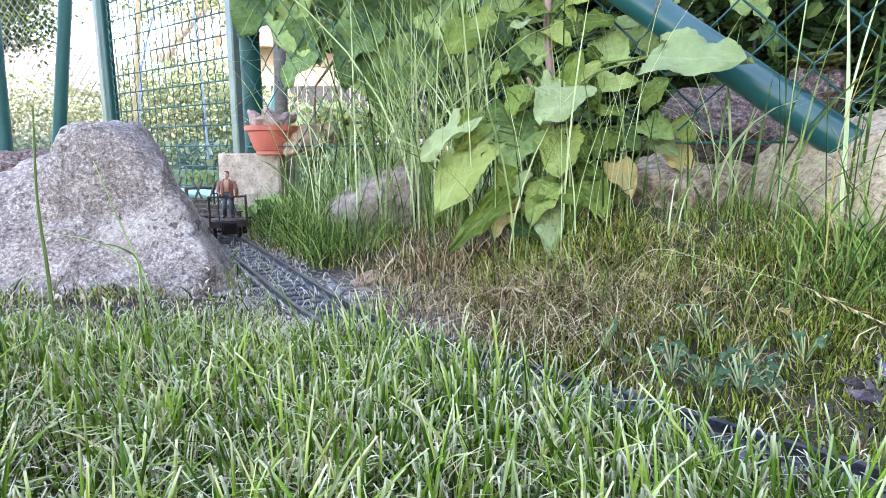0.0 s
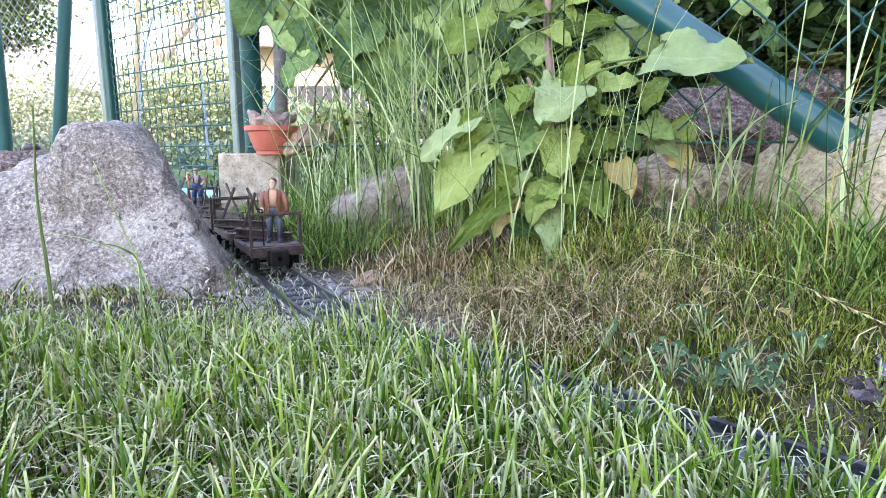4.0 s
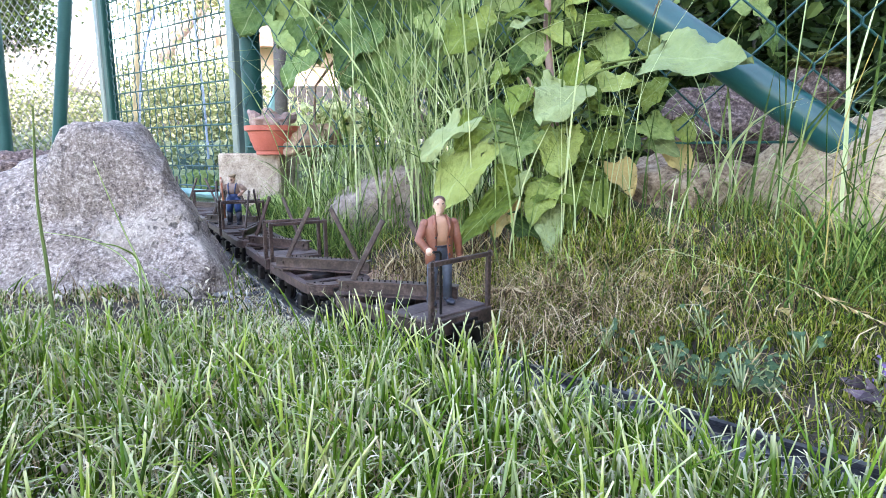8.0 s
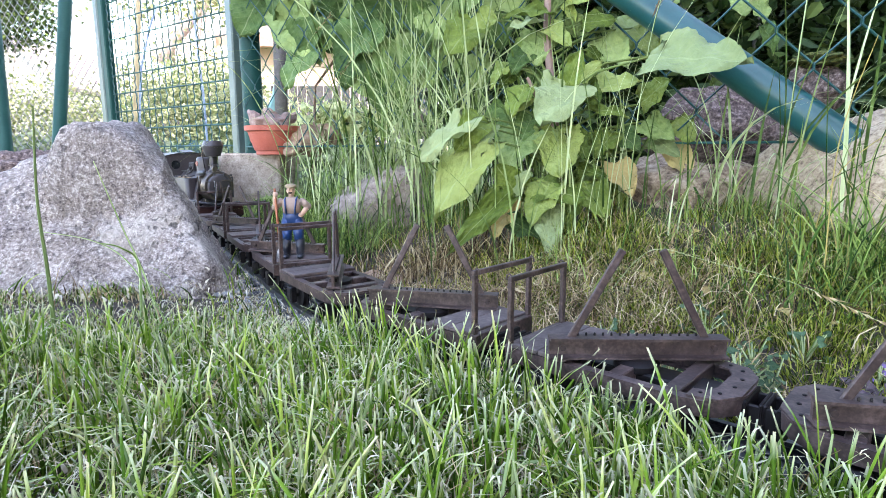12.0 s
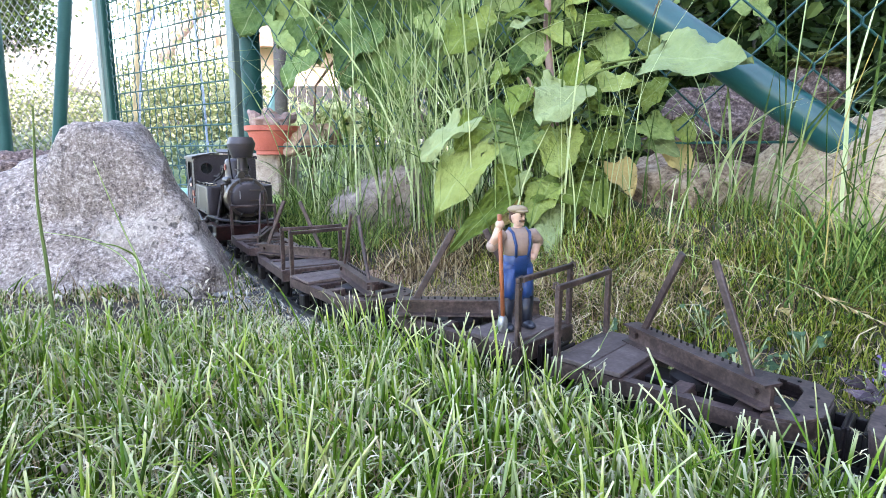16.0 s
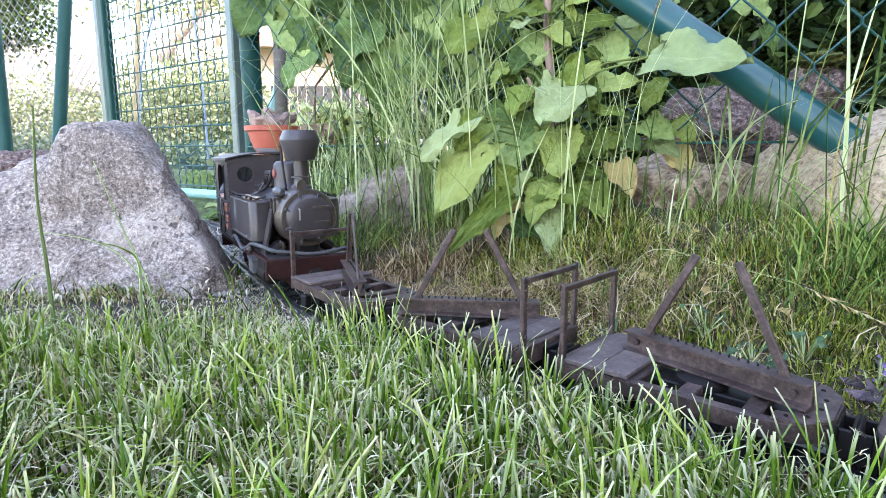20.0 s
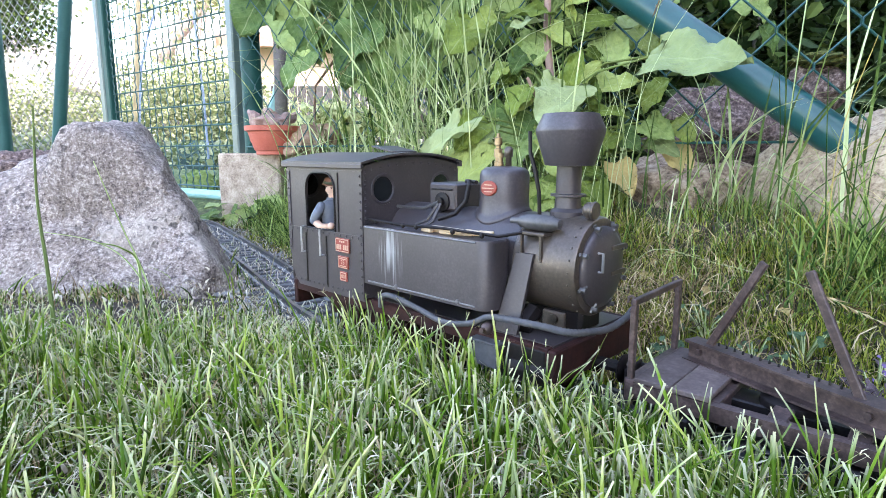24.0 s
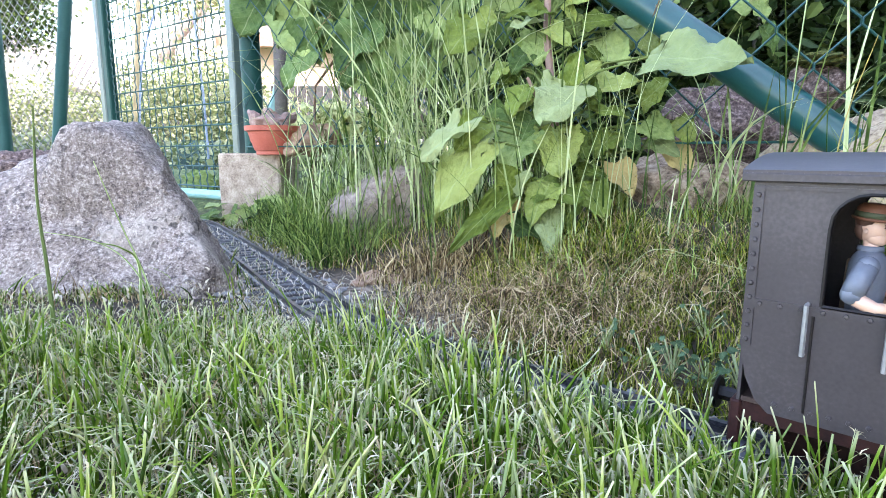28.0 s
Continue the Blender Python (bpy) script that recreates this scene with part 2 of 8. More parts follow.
def pitted_granite():
    """Warm grey granite: coarse grain, broad pale and dark patches, small dark pits."""
    m, n, l, b = tree_of("lichen_granite")
    co = n.new("ShaderNodeTexCoord")

    def noise_at(scale, detail, rough=0.6):
        t = n.new("ShaderNodeTexNoise")
        t.inputs["Scale"].default_value, t.inputs["Detail"].default_value, t.inputs["Roughness"].default_value = scale, detail, rough
        l.new(co.outputs["Object"], t.inputs["Vector"])
        return t.outputs[0]

    def math_node(kind, a, c, d=None):
        x = n.new("ShaderNodeMath")
        x.operation = kind
        for k, v in enumerate((a, c, d)):
            if v is None:
                continue
            if isinstance(v, (int, float)):
                x.inputs[k].default_value = v
            else:
                l.new(v, x.inputs[k])
        return x.outputs[0]

    grain, patch, fine = noise_at(260, 4, 0.7), noise_at(30, 6, 0.65), noise_at(620, 2)
    mixed = math_node("MULTIPLY_ADD", grain, 0.44, math_node("MULTIPLY_ADD", patch, 0.30, math_node("MULTIPLY", fine, 0.26)))
    r = ramp_node(n, [(0.39, (0.055, 0.043, 0.039)), (0.46, (0.170, 0.137, 0.121)), (0.52, (0.270, 0.224, 0.200)), (0.59, (0.49, 0.43, 0.388))])
    l.new(mixed, r.inputs[0])
    # dark pits in groups, and cream lichen
    group = n.new("ShaderNodeMapRange")
    group.inputs[1].default_value, group.inputs[2].default_value = 0.40, 0.58
    l.new(noise_at(17, 4), group.inputs[0])
    pit = n.new("ShaderNodeMapRange")
    pit.inputs[1].default_value, pit.inputs[2].default_value, pit.inputs[3].default_value, pit.inputs[4].default_value = 0.56, 0.66, 0.0, 0.85
    l.new(noise_at(125, 3, 0.55), pit.inputs[0])
    hole = math_node("MULTIPLY", pit.outputs[0], group.outputs[0])
    dark, lich, lm = n.new("ShaderNodeMix"), n.new("ShaderNodeMix"), n.new("ShaderNodeMapRange")
    lm.inputs[1].default_value, lm.inputs[2].default_value, lm.inputs[4].default_value = 0.54, 0.70, 0.65
    l.new(noise_at(11, 6, 0.6), lm.inputs[0])
    lich.data_type = dark.data_type = "RGBA"
    l.new(lm.outputs[0], lich.inputs[0])
    l.new(r.outputs[0], lich.inputs[6])
    lich.inputs[7].default_value = (0.50, 0.44, 0.375, 1)
    l.new(hole, dark.inputs[0])
    l.new(lich.outputs[2], dark.inputs[6])
    dark.inputs[7].default_value = (0.06, 0.052, 0.05, 1)
    l.new(dark.outputs[2], b.inputs["Base Color"])
    b.inputs["Roughness"].default_value, b.inputs["Specular IOR Level"].default_value = 0.92, 0.25
    bp = n.new("ShaderNodeBump")
    bp.inputs["Strength"].default_value, bp.inputs["Distance"].default_value = 0.9, 0.003
    l.new(math_node("MULTIPLY_ADD", hole, -0.5, mixed), bp.inputs["Height"])
    l.new(bp.outputs[0], b.inputs["Normal"])
    return m
GRANITE = pitted_granite()
SANDSTONE = surface("sandstone", [(0.38, (0.07, 0.043, 0.028)), (0.46, (0.225, 0.152, 0.104)), (0.53, (0.34, 0.245, 0.175)), (0.62, (0.48, 0.37, 0.275))], 60, 0.92, bump=0.9, fine=260, depth=0.004, detail=9)
REDSTONE = surface("red_granite", [(0.38, (0.026, 0.015, 0.013)), (0.48, (0.092, 0.060, 0.052)), (0.54, (0.152, 0.106, 0.092)), (0.62, (0.30, 0.232, 0.208))], 110, 0.9, bump=0.8, fine=260, depth=0.003)
GREY_STONE = surface("greyish_stone", [(0.36, (0.10, 0.072, 0.058)), (0.46, (0.235, 0.180, 0.150)), (0.55, (0.32, 0.252, 0.212)), (0.66, (0.44, 0.365, 0.315))], 90, 0.92, bump=0.6, fine=420, depth=0.002, detail=9)
PALE_STONE = surface("pale_stone", [(0.36, (0.10, 0.066, 0.044)), (0.45, (0.28, 0.20, 0.128)), (0.54, (0.40, 0.295, 0.192)), (0.66, (0.55, 0.43, 0.30))], 130, 0.92, bump=0.6, fine=420, depth=0.002, detail=9)
TAN_STONE = surface("tan_stone", [(0.3, (0.16, 0.09, 0.055)), (0.5, (0.33, 0.21, 0.14)), (0.7, (0.50, 0.36, 0.26))], 40, 0.9, bump=0.8, fine=220, depth=0.003)
GREY_BARK = surface("grey_bark", [(0.3, (0.10, 0.09, 0.085)), (0.7, (0.24, 0.22, 0.21))], 60, 0.9, bump=0.6, depth=0.003)
SALMON = surface("salmon_plaster", [(0.3, (0.46, 0.36, 0.31)), (0.7, (0.56, 0.45, 0.39))], 3, 0.9)
PINKSTONE = surface("reddish_stone", [(0.3, (0.17, 0.10, 0.085)), (0.5, (0.32, 0.21, 0.18)), (0.7, (0.47, 0.35, 0.31))], 40, 0.9, bump=0.7, fine=220, depth=0.002)
CONCRETE = surface("old_concrete", [(0.36, (0.18, 0.135, 0.10)), (0.48, (0.35, 0.275, 0.215)), (0.62, (0.52, 0.43, 0.35))], 45, 0.92, bump=0.7, fine=300, depth=0.003)
MOSS = surface("moss", [(0.36, (0.012, 0.018, 0.004)), (0.5, (0.07, 0.085, 0.016)), (0.64, (0.19, 0.18, 0.04))], 150, 0.95, bump=1.0, fine=500, depth=0.006)
TERRA = surface("terracotta", [(0.3, (0.40, 0.085, 0.055)), (0.7, (0.54, 0.14, 0.095))], 40, 0.6, bump=0.15)
GREEN_PAINT = surface("green_paint", [(0.3, (0.006, 0.050, 0.044)), (0.7, (0.012, 0.072, 0.064))], 20, 0.5, bump=0.05, spec=0.2)
STRUT_PAINT = surface("blue_green_paint", [(0.3, (0.004, 0.056, 0.058)), (0.7, (0.008, 0.08, 0.082))], 20, 0.30, bump=0.05)
PALE_PAINT = surface("weathered_green_paint", [(0.3, (0.05, 0.09, 0.085)), (0.7, (0.10, 0.15, 0.14))], 20, 0.4, bump=0.05)
WIRE = surface("coated_wire", [(0.3, (0.006, 0.050, 0.048)), (0.7, (0.014, 0.085, 0.082))], 60, 0.4, bump=0.0)
ZINC = surface("zinc_wire", [(0.3, (0.13, 0.135, 0.14)), (0.7, (0.27, 0.275, 0.28))], 60, 0.6, 0.2, bump=0.0)
RAIL = surface("rail_steel", [(0.3, (0.03, 0.03, 0.036)), (0.7, (0.14, 0.14, 0.16))], 50, 0.34, 0.7, bump=0.1)
SLEEPER = surface("sleeper_plastic", [(0.3, (0.03, 0.03, 0.034)), (0.7, (0.14, 0.14, 0.148))], 60, 0.7, bump=0.3, spread=0.2)
GRAVEL = surface("gravel_stone", [(0.3, (0.13, 0.13, 0.135)), (0.7, (0.38, 0.375, 0.37))], 90, 0.9, bump=0.3)
DECK = surface("worn_deck_boards", [(0.3, (0.050, 0.036, 0.033)), (0.55, (0.105, 0.078, 0.072)), (0.8, (0.19, 0.15, 0.138))], 80, 0.75, bump=0.5, fine=500, depth=0.0006, spread=0.18, spec=0.3)
BROWN = surface("weathered_brown_wood", [(0.32, (0.012, 0.0072, 0.0068)), (0.5, (0.056, 0.0355, 0.0325)), (0.75, (0.170, 0.116, 0.104))], 70, 0.46, spec=0.35, bump=0.4, fine=500, depth=0.0005, spread=0.12)
IRON = surface("rusty_dark_iron", [(0.3, (0.005, 0.004, 0.0045)), (0.6, (0.015, 0.011, 0.011)), (0.8, (0.06, 0.036, 0.03))], 90, 0.5, 0.2, spec=0.3, bump=0.2, fine=600, depth=0.0004)
BLACK = surface("worn_black_paint", [(0.3, (0.036, 0.0298, 0.0335)), (0.52, (0.054, 0.0455, 0.050)), (0.78, (0.105, 0.090, 0.094))], 16, 0.40, 0.2, bump=0.05, fine=700, depth=0.0003)
SMOKE = surface("heat_stained_steel", [(0.3, (0.050, 0.039, 0.033)), (0.55, (0.105, 0.083, 0.069)), (0.8, (0.20, 0.160, 0.130))], 22, 0.38, 0.5, bump=0.1, fine=600, depth=0.0002)
STEEL = surface("grey_steel", [(0.3, (0.2, 0.2, 0.21)), (0.7, (0.42, 0.42, 0.43))], 60, 0.4, 0.6, bump=0.05)
DARK_STEEL = surface("dull_dark_steel", [(0.3, (0.042, 0.040, 0.042)), (0.7, (0.125, 0.118, 0.118))], 60, 0.45, 0.4, bump=0.05)
WORN = surface("worn_paint_edge", [(0.3, (0.06, 0.054, 0.055)), (0.7, (0.17, 0.158, 0.158))], 120, 0.45, 0.2, bump=0.05)
HOSE = surface("grey_hose", [(0.3, (0.03, 0.03, 0.034)), (0.7, (0.085, 0.085, 0.092))], 70, 0.7, bump=0.2)
BRASS = surface("brass", [(0.3, (0.20, 0.135, 0.075)), (0.7, (0.40, 0.29, 0.17))], 160, 0.42, 0.85, bump=0.05)
RED_BEAM = surface("dull_red_paint", [(0.3, (0.012, 0.004, 0.0038)), (0.7, (0.050, 0.014, 0.012))], 60, 0.7, bump=0.15, spec=0.25)
PLATE = surface("red_plate", [(0.3, (0.22, 0.03, 0.02)), (0.7, (0.30, 0.055, 0.038))], 60, 0.4, bump=0.0)
PLATE_MARK = surface("plate_lettering", [(0.3, (0.42, 0.24, 0.17)), (0.7, (0.54, 0.34, 0.25))], 60, 0.5, bump=0.0)
WOOD = surface("pale_firewood", [(0.3, (0.35, 0.24, 0.15)), (0.7, (0.6, 0.48, 0.34))], 60, 0.8)
SLAB = surface("brown_slabs", [(0.3, (0.15, 0.095, 0.06)), (0.7, (0.34, 0.24, 0.155))], 60, 0.8, spread=0.2)
SKIN = surface("painted_skin", [(0.3, (0.52, 0.31, 0.22)), (0.7, (0.62, 0.40, 0.30))], 80, 0.4, bump=0.0)
HAIR = surface("painted_hair", [(0.3, (0.06, 0.025, 0.015)), (0.7, (0.12, 0.055, 0.035))], 200, 0.6)
JACKET = surface("painted_brown_jacket", [(0.3, (0.17, 0.05, 0.028)), (0.7, (0.28, 0.105, 0.062))], 90, 0.5, bump=0.2)
SHIRT = surface("painted_tan_shirt", [(0.3, (0.42, 0.22, 0.14)), (0.7, (0.52, 0.3, 0.2))], 90, 0.55)
PALE_SHIRT = surface("painted_pale_shirt", [(0.3, (0.26, 0.175, 0.135)), (0.7, (0.36, 0.255, 0.205))], 90, 0.55)
JEANS = surface("painted_jeans", [(0.3, (0.028, 0.034, 0.05)), (0.7, (0.08, 0.10, 0.145))], 120, 0.55, bump=0.2)
OVERALL = surface("painted_blue_overall", [(0.3, (0.007, 0.026, 0.10)), (0.7, (0.014, 0.058, 0.19))], 100, 0.4, bump=0.2)
BOOT = surface("painted_boots", [(0.3, (0.008, 0.009, 0.014)), (0.7, (0.03, 0.035, 0.055))], 90, 0.4)
CAP = surface("painted_cap", [(0.3, (0.22, 0.15, 0.08)), (0.7, (0.34, 0.25, 0.15))], 90, 0.6)
BROWN_HAT = surface("painted_brown_hat", [(0.3, (0.12, 0.04, 0.02)), (0.7, (0.2, 0.075, 0.04))], 90, 0.6)
HAT_BAND = surface("painted_green_band", [(0.3, (0.035, 0.045, 0.022)), (0.7, (0.065, 0.08, 0.04))], 90, 0.6)
GREY_SHIRT = surface("painted_grey_shirt", [(0.3, (0.085, 0.098, 0.13)), (0.7, (0.15, 0.168, 0.205))], 90, 0.6)
HANDLE = surface("painted_brown_shaft", [(0.3, (0.28, 0.075, 0.025)), (0.7, (0.4, 0.13, 0.055))], 90, 0.5)
BRICKISH = surface("brown_plaster", [(0.3, (0.16, 0.12, 0.10)), (0.7, (0.26, 0.21, 0.175))], 3, 0.9, bump=0.2, fine=60, depth=0.003)
PLASTER = surface("white_plaster", [(0.3, (0.5, 0.495, 0.49)), (0.7, (0.62, 0.615, 0.61))], 3, 0.9, bump=0.2, fine=60, depth=0.003)
ROOF = surface("dark_roof_tiles", [(0.3, (0.24, 0.195, 0.20)), (0.7, (0.38, 0.32, 0.325))], 6, 0.8, bump=0.4, fine=40, depth=0.02)
PINK_ROOF = surface("salmon_roof", [(0.3, (0.45, 0.26, 0.2)), (0.7, (0.6, 0.4, 0.32))], 6, 0.8, bump=0.4, fine=40, depth=0.02)
GREY_WOOD = surface("grey_boards", [(0.3, (0.022, 0.023, 0.026)), (0.7, (0.055, 0.056, 0.06))], 12, 0.8)
DARK_GLASS = surface("dark_window", [(0.3, (0.02, 0.025, 0.03)), (0.7, (0.04, 0.045, 0.05))], 3, 0.1, bump=0.0)
BLUE_ROPE = surface("blue_rope", [(0.3, (0.14, 0.20, 0.30)), (0.7, (0.26, 0.33, 0.43))], 80, 0.7)
TEAL = surface("teal_net", [(0.3, (0.003, 0.022, 0.022)), (0.7, (0.006, 0.045, 0.044))], 40, 0.6)
CYAN = surface("pale_blue_plastic", [(0.3, (0.2, 0.42, 0.42)), (0.7, (0.3, 0.55, 0.52))], 30, 0.4, bump=0.0)
BAMBOO = surface("bamboo", [(0.3, (0.4, 0.3, 0.15)), (0.7, (0.58, 0.46, 0.26))], 40, 0.6)


# ---- mesh helpers ----
def mesh_of(name, bm, *materials, smooth=False):
    me = bpy.data.meshes.new(name)
    bmesh.ops.recalc_face_normals(bm, faces=bm.faces)
    if not smooth:  # round surfaces shade smoothly, edges stay crisp
        bm.normal_update()
        for f in bm.faces:
            f.smooth = True
        for e in bm.edges:
            if len(e.link_faces) != 2 or e.calc_face_angle(3.0) > 0.6:
                e.smooth = False
    bm.to_mesh(me)
    bm.free()
    for m in materials:
        me.materials.append(m)
    if smooth:
        for p in me.polygons:
            p.use_smooth = True
    return me


def part(name, bm, material, parent, label="", smooth=False, at=None):
    ob = new(name, bm if isinstance(bm, bpy.types.Mesh) else mesh_of(name, bm, material, smooth=smooth))
    ob.parent = parent
    if at is not None:
        ob.matrix_basis = at
    if label:
        ob["label"] = label
    if name == "rivets":  # hundreds of tiny heads
        ob["kind"] = "stuff"
    return ob


def thing(name, label, category, at=None, group="", kind=""):
    ob = new(name)
    ob.empty_display_size = 0.01
    if at is not None:
        ob.matrix_basis = at
    return tagged(ob, label, category, group, kind)


def whole(name, bm, material, label, category, at=None, group="", kind="", smooth=False):
    ob = new(name, mesh_of(name, bm, *(material if isinstance(material, (list, tuple)) else (material,)), smooth=smooth))
    if at is not None:
        ob.matrix_basis = at
    return tagged(ob, label, category, group, kind)


def box(bm, x0, x1, y0, y1, z0, z1, bevel=0.0, m=None, slot=0):
    r = bmesh.ops.create_cube(bm, size=1)
    vs = r["verts"]
    for v in vs:
        v.co = Vector(((x0 + x1) / 2 + v.co.x * (x1 - x0), (y0 + y1) / 2 + v.co.y * (y1 - y0), (z0 + z1) / 2 + v.co.z * (z1 - z0)))
    fs = list({f for v in vs for f in v.link_faces})
    if bevel:
        es = list({e for v in vs for e in v.link_edges})
        got = bmesh.ops.bevel(bm, geom=es, offset=bevel, segments=1, affect="EDGES", profile=0.5)
        fs = [f for f in got["faces"]] + [f for f in fs if f.is_valid]
        vs = list({v for f in fs for v in f.verts})
    for f in fs:
        f.material_index = slot
    if m is not None:
        bmesh.ops.transform(bm, matrix=m, verts=vs)
    return bm


def frame_at(a, b):
    d = (Vector(b) - Vector(a))
    q = d.to_track_quat("Z", "Y").to_matrix().to_4x4()
    return Matrix.Translation(a) @ q, d.length


def rod(bm, a, b, r0, r1=None, n=8, slot=0):
    """A round bar from a to b."""
    m, length = frame_at(a, b)
    r1 = r0 if r1 is None else r1
    rings = []
    for z, r in ((0, r0), (length, r1)):
        rings.append([bm.verts.new(m @ Vector((r * math.cos(2 * math.pi * i / n), r * math.sin(2 * math.pi * i / n), z))) for i in range(n)])
    for i in range(n):
        bm.faces.new((rings[0][i], rings[0][(i + 1) % n], rings[1][(i + 1) % n], rings[1][i])).material_index = slot
    for ring in rings:
        bm.faces.new(ring).material_index = slot
    return bm


def tube(bm, points, radius, n=6, slot=0, close=True):
    """A bent round bar through points; radius is a number or one for each point."""
    pts = [Vector(p) for p in points]
    rings = []
    side = None
    for i, p in enumerate(pts):
        d = (pts[min(i + 1, len(pts) - 1)] - pts[max(i - 1, 0)]).normalized()
        if side is None:
            side = d.orthogonal().normalized()
        side = (side - d * side.dot(d)).normalized()
        up = d.cross(side)
        r = radius[i] if isinstance(radius, (list, tuple)) else radius
        rings.append([bm.verts.new(p + (side * math.cos(2 * math.pi * k / n) + up * math.sin(2 * math.pi * k / n)) * r) for k in range(n)])
    for a, b in zip(rings, rings[1:]):
        for k in range(n):
            bm.faces.new((a[k], a[(k + 1) % n], b[(k + 1) % n], b[k])).material_index = slot
    if close:
        for ring in (rings[0], rings[-1]):
            bm.faces.new(ring).material_index = slot
    return bm


def lathe(bm, profile, n=24, m=None, slot=0):
    """A turned body about z from (radius, height) pairs."""
    rings = []
    for r, z in profile:
        ring = [bm.verts.new((r * math.cos(2 * math.pi * i / n), r * math.sin(2 * math.pi * i / n), z)) for i in range(n)] if r > 1e-6 else [bm.verts.new((0, 0, z))]
        rings.append(ring)
    for a, b in zip(rings, rings[1:]):
        for i in range(n):
            j = (i + 1) % n
            if len(a) == 1 and len(b) == 1:
                continue
            if len(a) == 1:
                f = bm.faces.new((a[0], b[j], b[i]))
            elif len(b) == 1:
                f = bm.faces.new((a[i], a[j], b[0]))
            else:
                f = bm.faces.new((a[i], a[j], b[j], b[i]))
            f.material_index = slot
    for ring in (rings[0], rings[-1]):
        if len(ring) > 1:
            bm.faces.new(ring).material_index = slot
    if m is not None:
        bmesh.ops.transform(bm, matrix=m, verts=[v for ring in rings for v in ring])
    return bm


def ball(bm, c, rx, ry, rz, n=12, slot=0, m=None):
    prof = [(math.sin(math.pi * i / 8), -math.cos(math.pi * i / 8)) for i in range(9)]
    prof[0], prof[-1] = (0, -1), (0, 1)
    mm = Matrix.Translation(c) @ (m if m is not None else Matrix()) @ Matrix.Diagonal((rx, ry, rz, 1))
    return lathe(bm, prof, n, mm, slot)


def stone(name, centre, radii, material, label, category="rock", seed=1, rough=0.16, turn=0.0, cuts=5, lean=0.0, detail=5, group="", flat=1.0):
    """A weathered boulder: a ball cut by planes, then roughened at several scales."""
    rnd = random.Random(seed)
    bm = bmesh.new()
    bmesh.ops.create_icosphere(bm, subdivisions=detail, radius=1)
    planes = []
    for _ in range(cuts):
        d = Vector((rnd.uniform(-1, 1), rnd.uniform(-1, 1), rnd.uniform(-0.4, 1))).normalized()
        planes.append((d, rnd.uniform(0.62, 0.85)))
    off = Vector((seed * 3.1, seed * 1.7, seed * 0.9))
    for v in bm.verts:
        p = v.co.copy()
        for d, h in planes:
            over = p.dot(d) - h
            if over > 0:
                p -= d * over * 0.86
        q = p.normalized()
        p += q * (noise.fractal(p * 1.6 + off, 1.0, 2.1, 4) * rough + noise.fractal(p * 9 + off, 0.9, 2.2, 4) * rough * 0.16)
        v.co = Vector((p.x * radii[0] + lean * p.z * radii[2], p.y * radii[1], p.z * radii[2] * (flat if p.z < 0 else 1)))
    return whole(name, bm, material, label, category, Matrix.Translation(centre) @ pose(0, 0, 0, 0, 0, turn), smooth=True, group=group)


def blades(name, spots, material, label, category="grass", levels=4, blunt=2.2, crease=0.0, seed=7, cut=0.0):
    """Grass: one strip a blade, folded on its midrib where crease is given, mown off where cut is; spots are rows of x, y, z, height, width, direction, bend."""
    n = len(spots)
    a = np.array(spots, float)
    u = np.linspace(0, 1, levels + 1)
    sides = (-1, 0, 1) if crease else (-1, 1)
    m = len(sides)
    verts = np.zeros((n, m * (levels + 1), 3))
    rng = np.random.RandomState(seed)
    dx, dy = np.cos(a[:, 5]), np.sin(a[:, 5])
    turn = a[:, 5] + rng.uniform(0.6, 2.5, n)
    twist = rng.uniform(-0.9, 0.9, n)
    for i, v in enumerate(u):
        ang = a[:, 6] * v
        out = a[:, 3] * v * np.sin(ang * 0.75)
        up = a[:, 3] * v * np.cos(ang * 0.75)
        w = a[:, 4] * 0.5 * max(1 - v**blunt, cut) * (0.5 + 0.5 * min(v * 4, 1)) + 0.0001
        sx, sy = np.cos(turn + twist * v), np.sin(turn + twist * v)
        for k, sg in enumerate(sides):
            fold = w * crease * (1 if sg == 0 else 0)
            verts[:, m * i + k, 0] = a[:, 0] + dx * out + sg * sx * w - sy * fold
            verts[:, m * i + k, 1] = a[:, 1] + dy * out + sg * sy * w + sx * fold
            verts[:, m * i + k, 2] = a[:, 2] + up
    base = (np.arange(n) * m * (levels + 1))[:, None, None]
    quad = np.array([[m * i + k, m * i + k + 1, m * i + m + k + 1, m * i + m + k] for i in range(levels) for k in range(m - 1)])[None]
    faces = (base + quad).reshape(-1, 4)
    me = bpy.data.meshes.new(name)
    me.vertices.add(n * m * (levels + 1))
    me.vertices.foreach_set("co", verts.ravel())
    me.loops.add(faces.size)
    me.loops.foreach_set("vertex_index", faces.ravel())
    me.polygons.add(len(faces))
    me.polygons.foreach_set("loop_start", np.arange(len(faces)) * 4)
    me.polygons.foreach_set("use_smooth", np.full(len(faces), not crease))
    me.update(calc_edges=True)
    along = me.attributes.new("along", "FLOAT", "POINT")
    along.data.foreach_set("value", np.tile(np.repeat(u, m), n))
    me.materials.append(material)
    return tagged(new(name, me), label, category, kind="stuff")
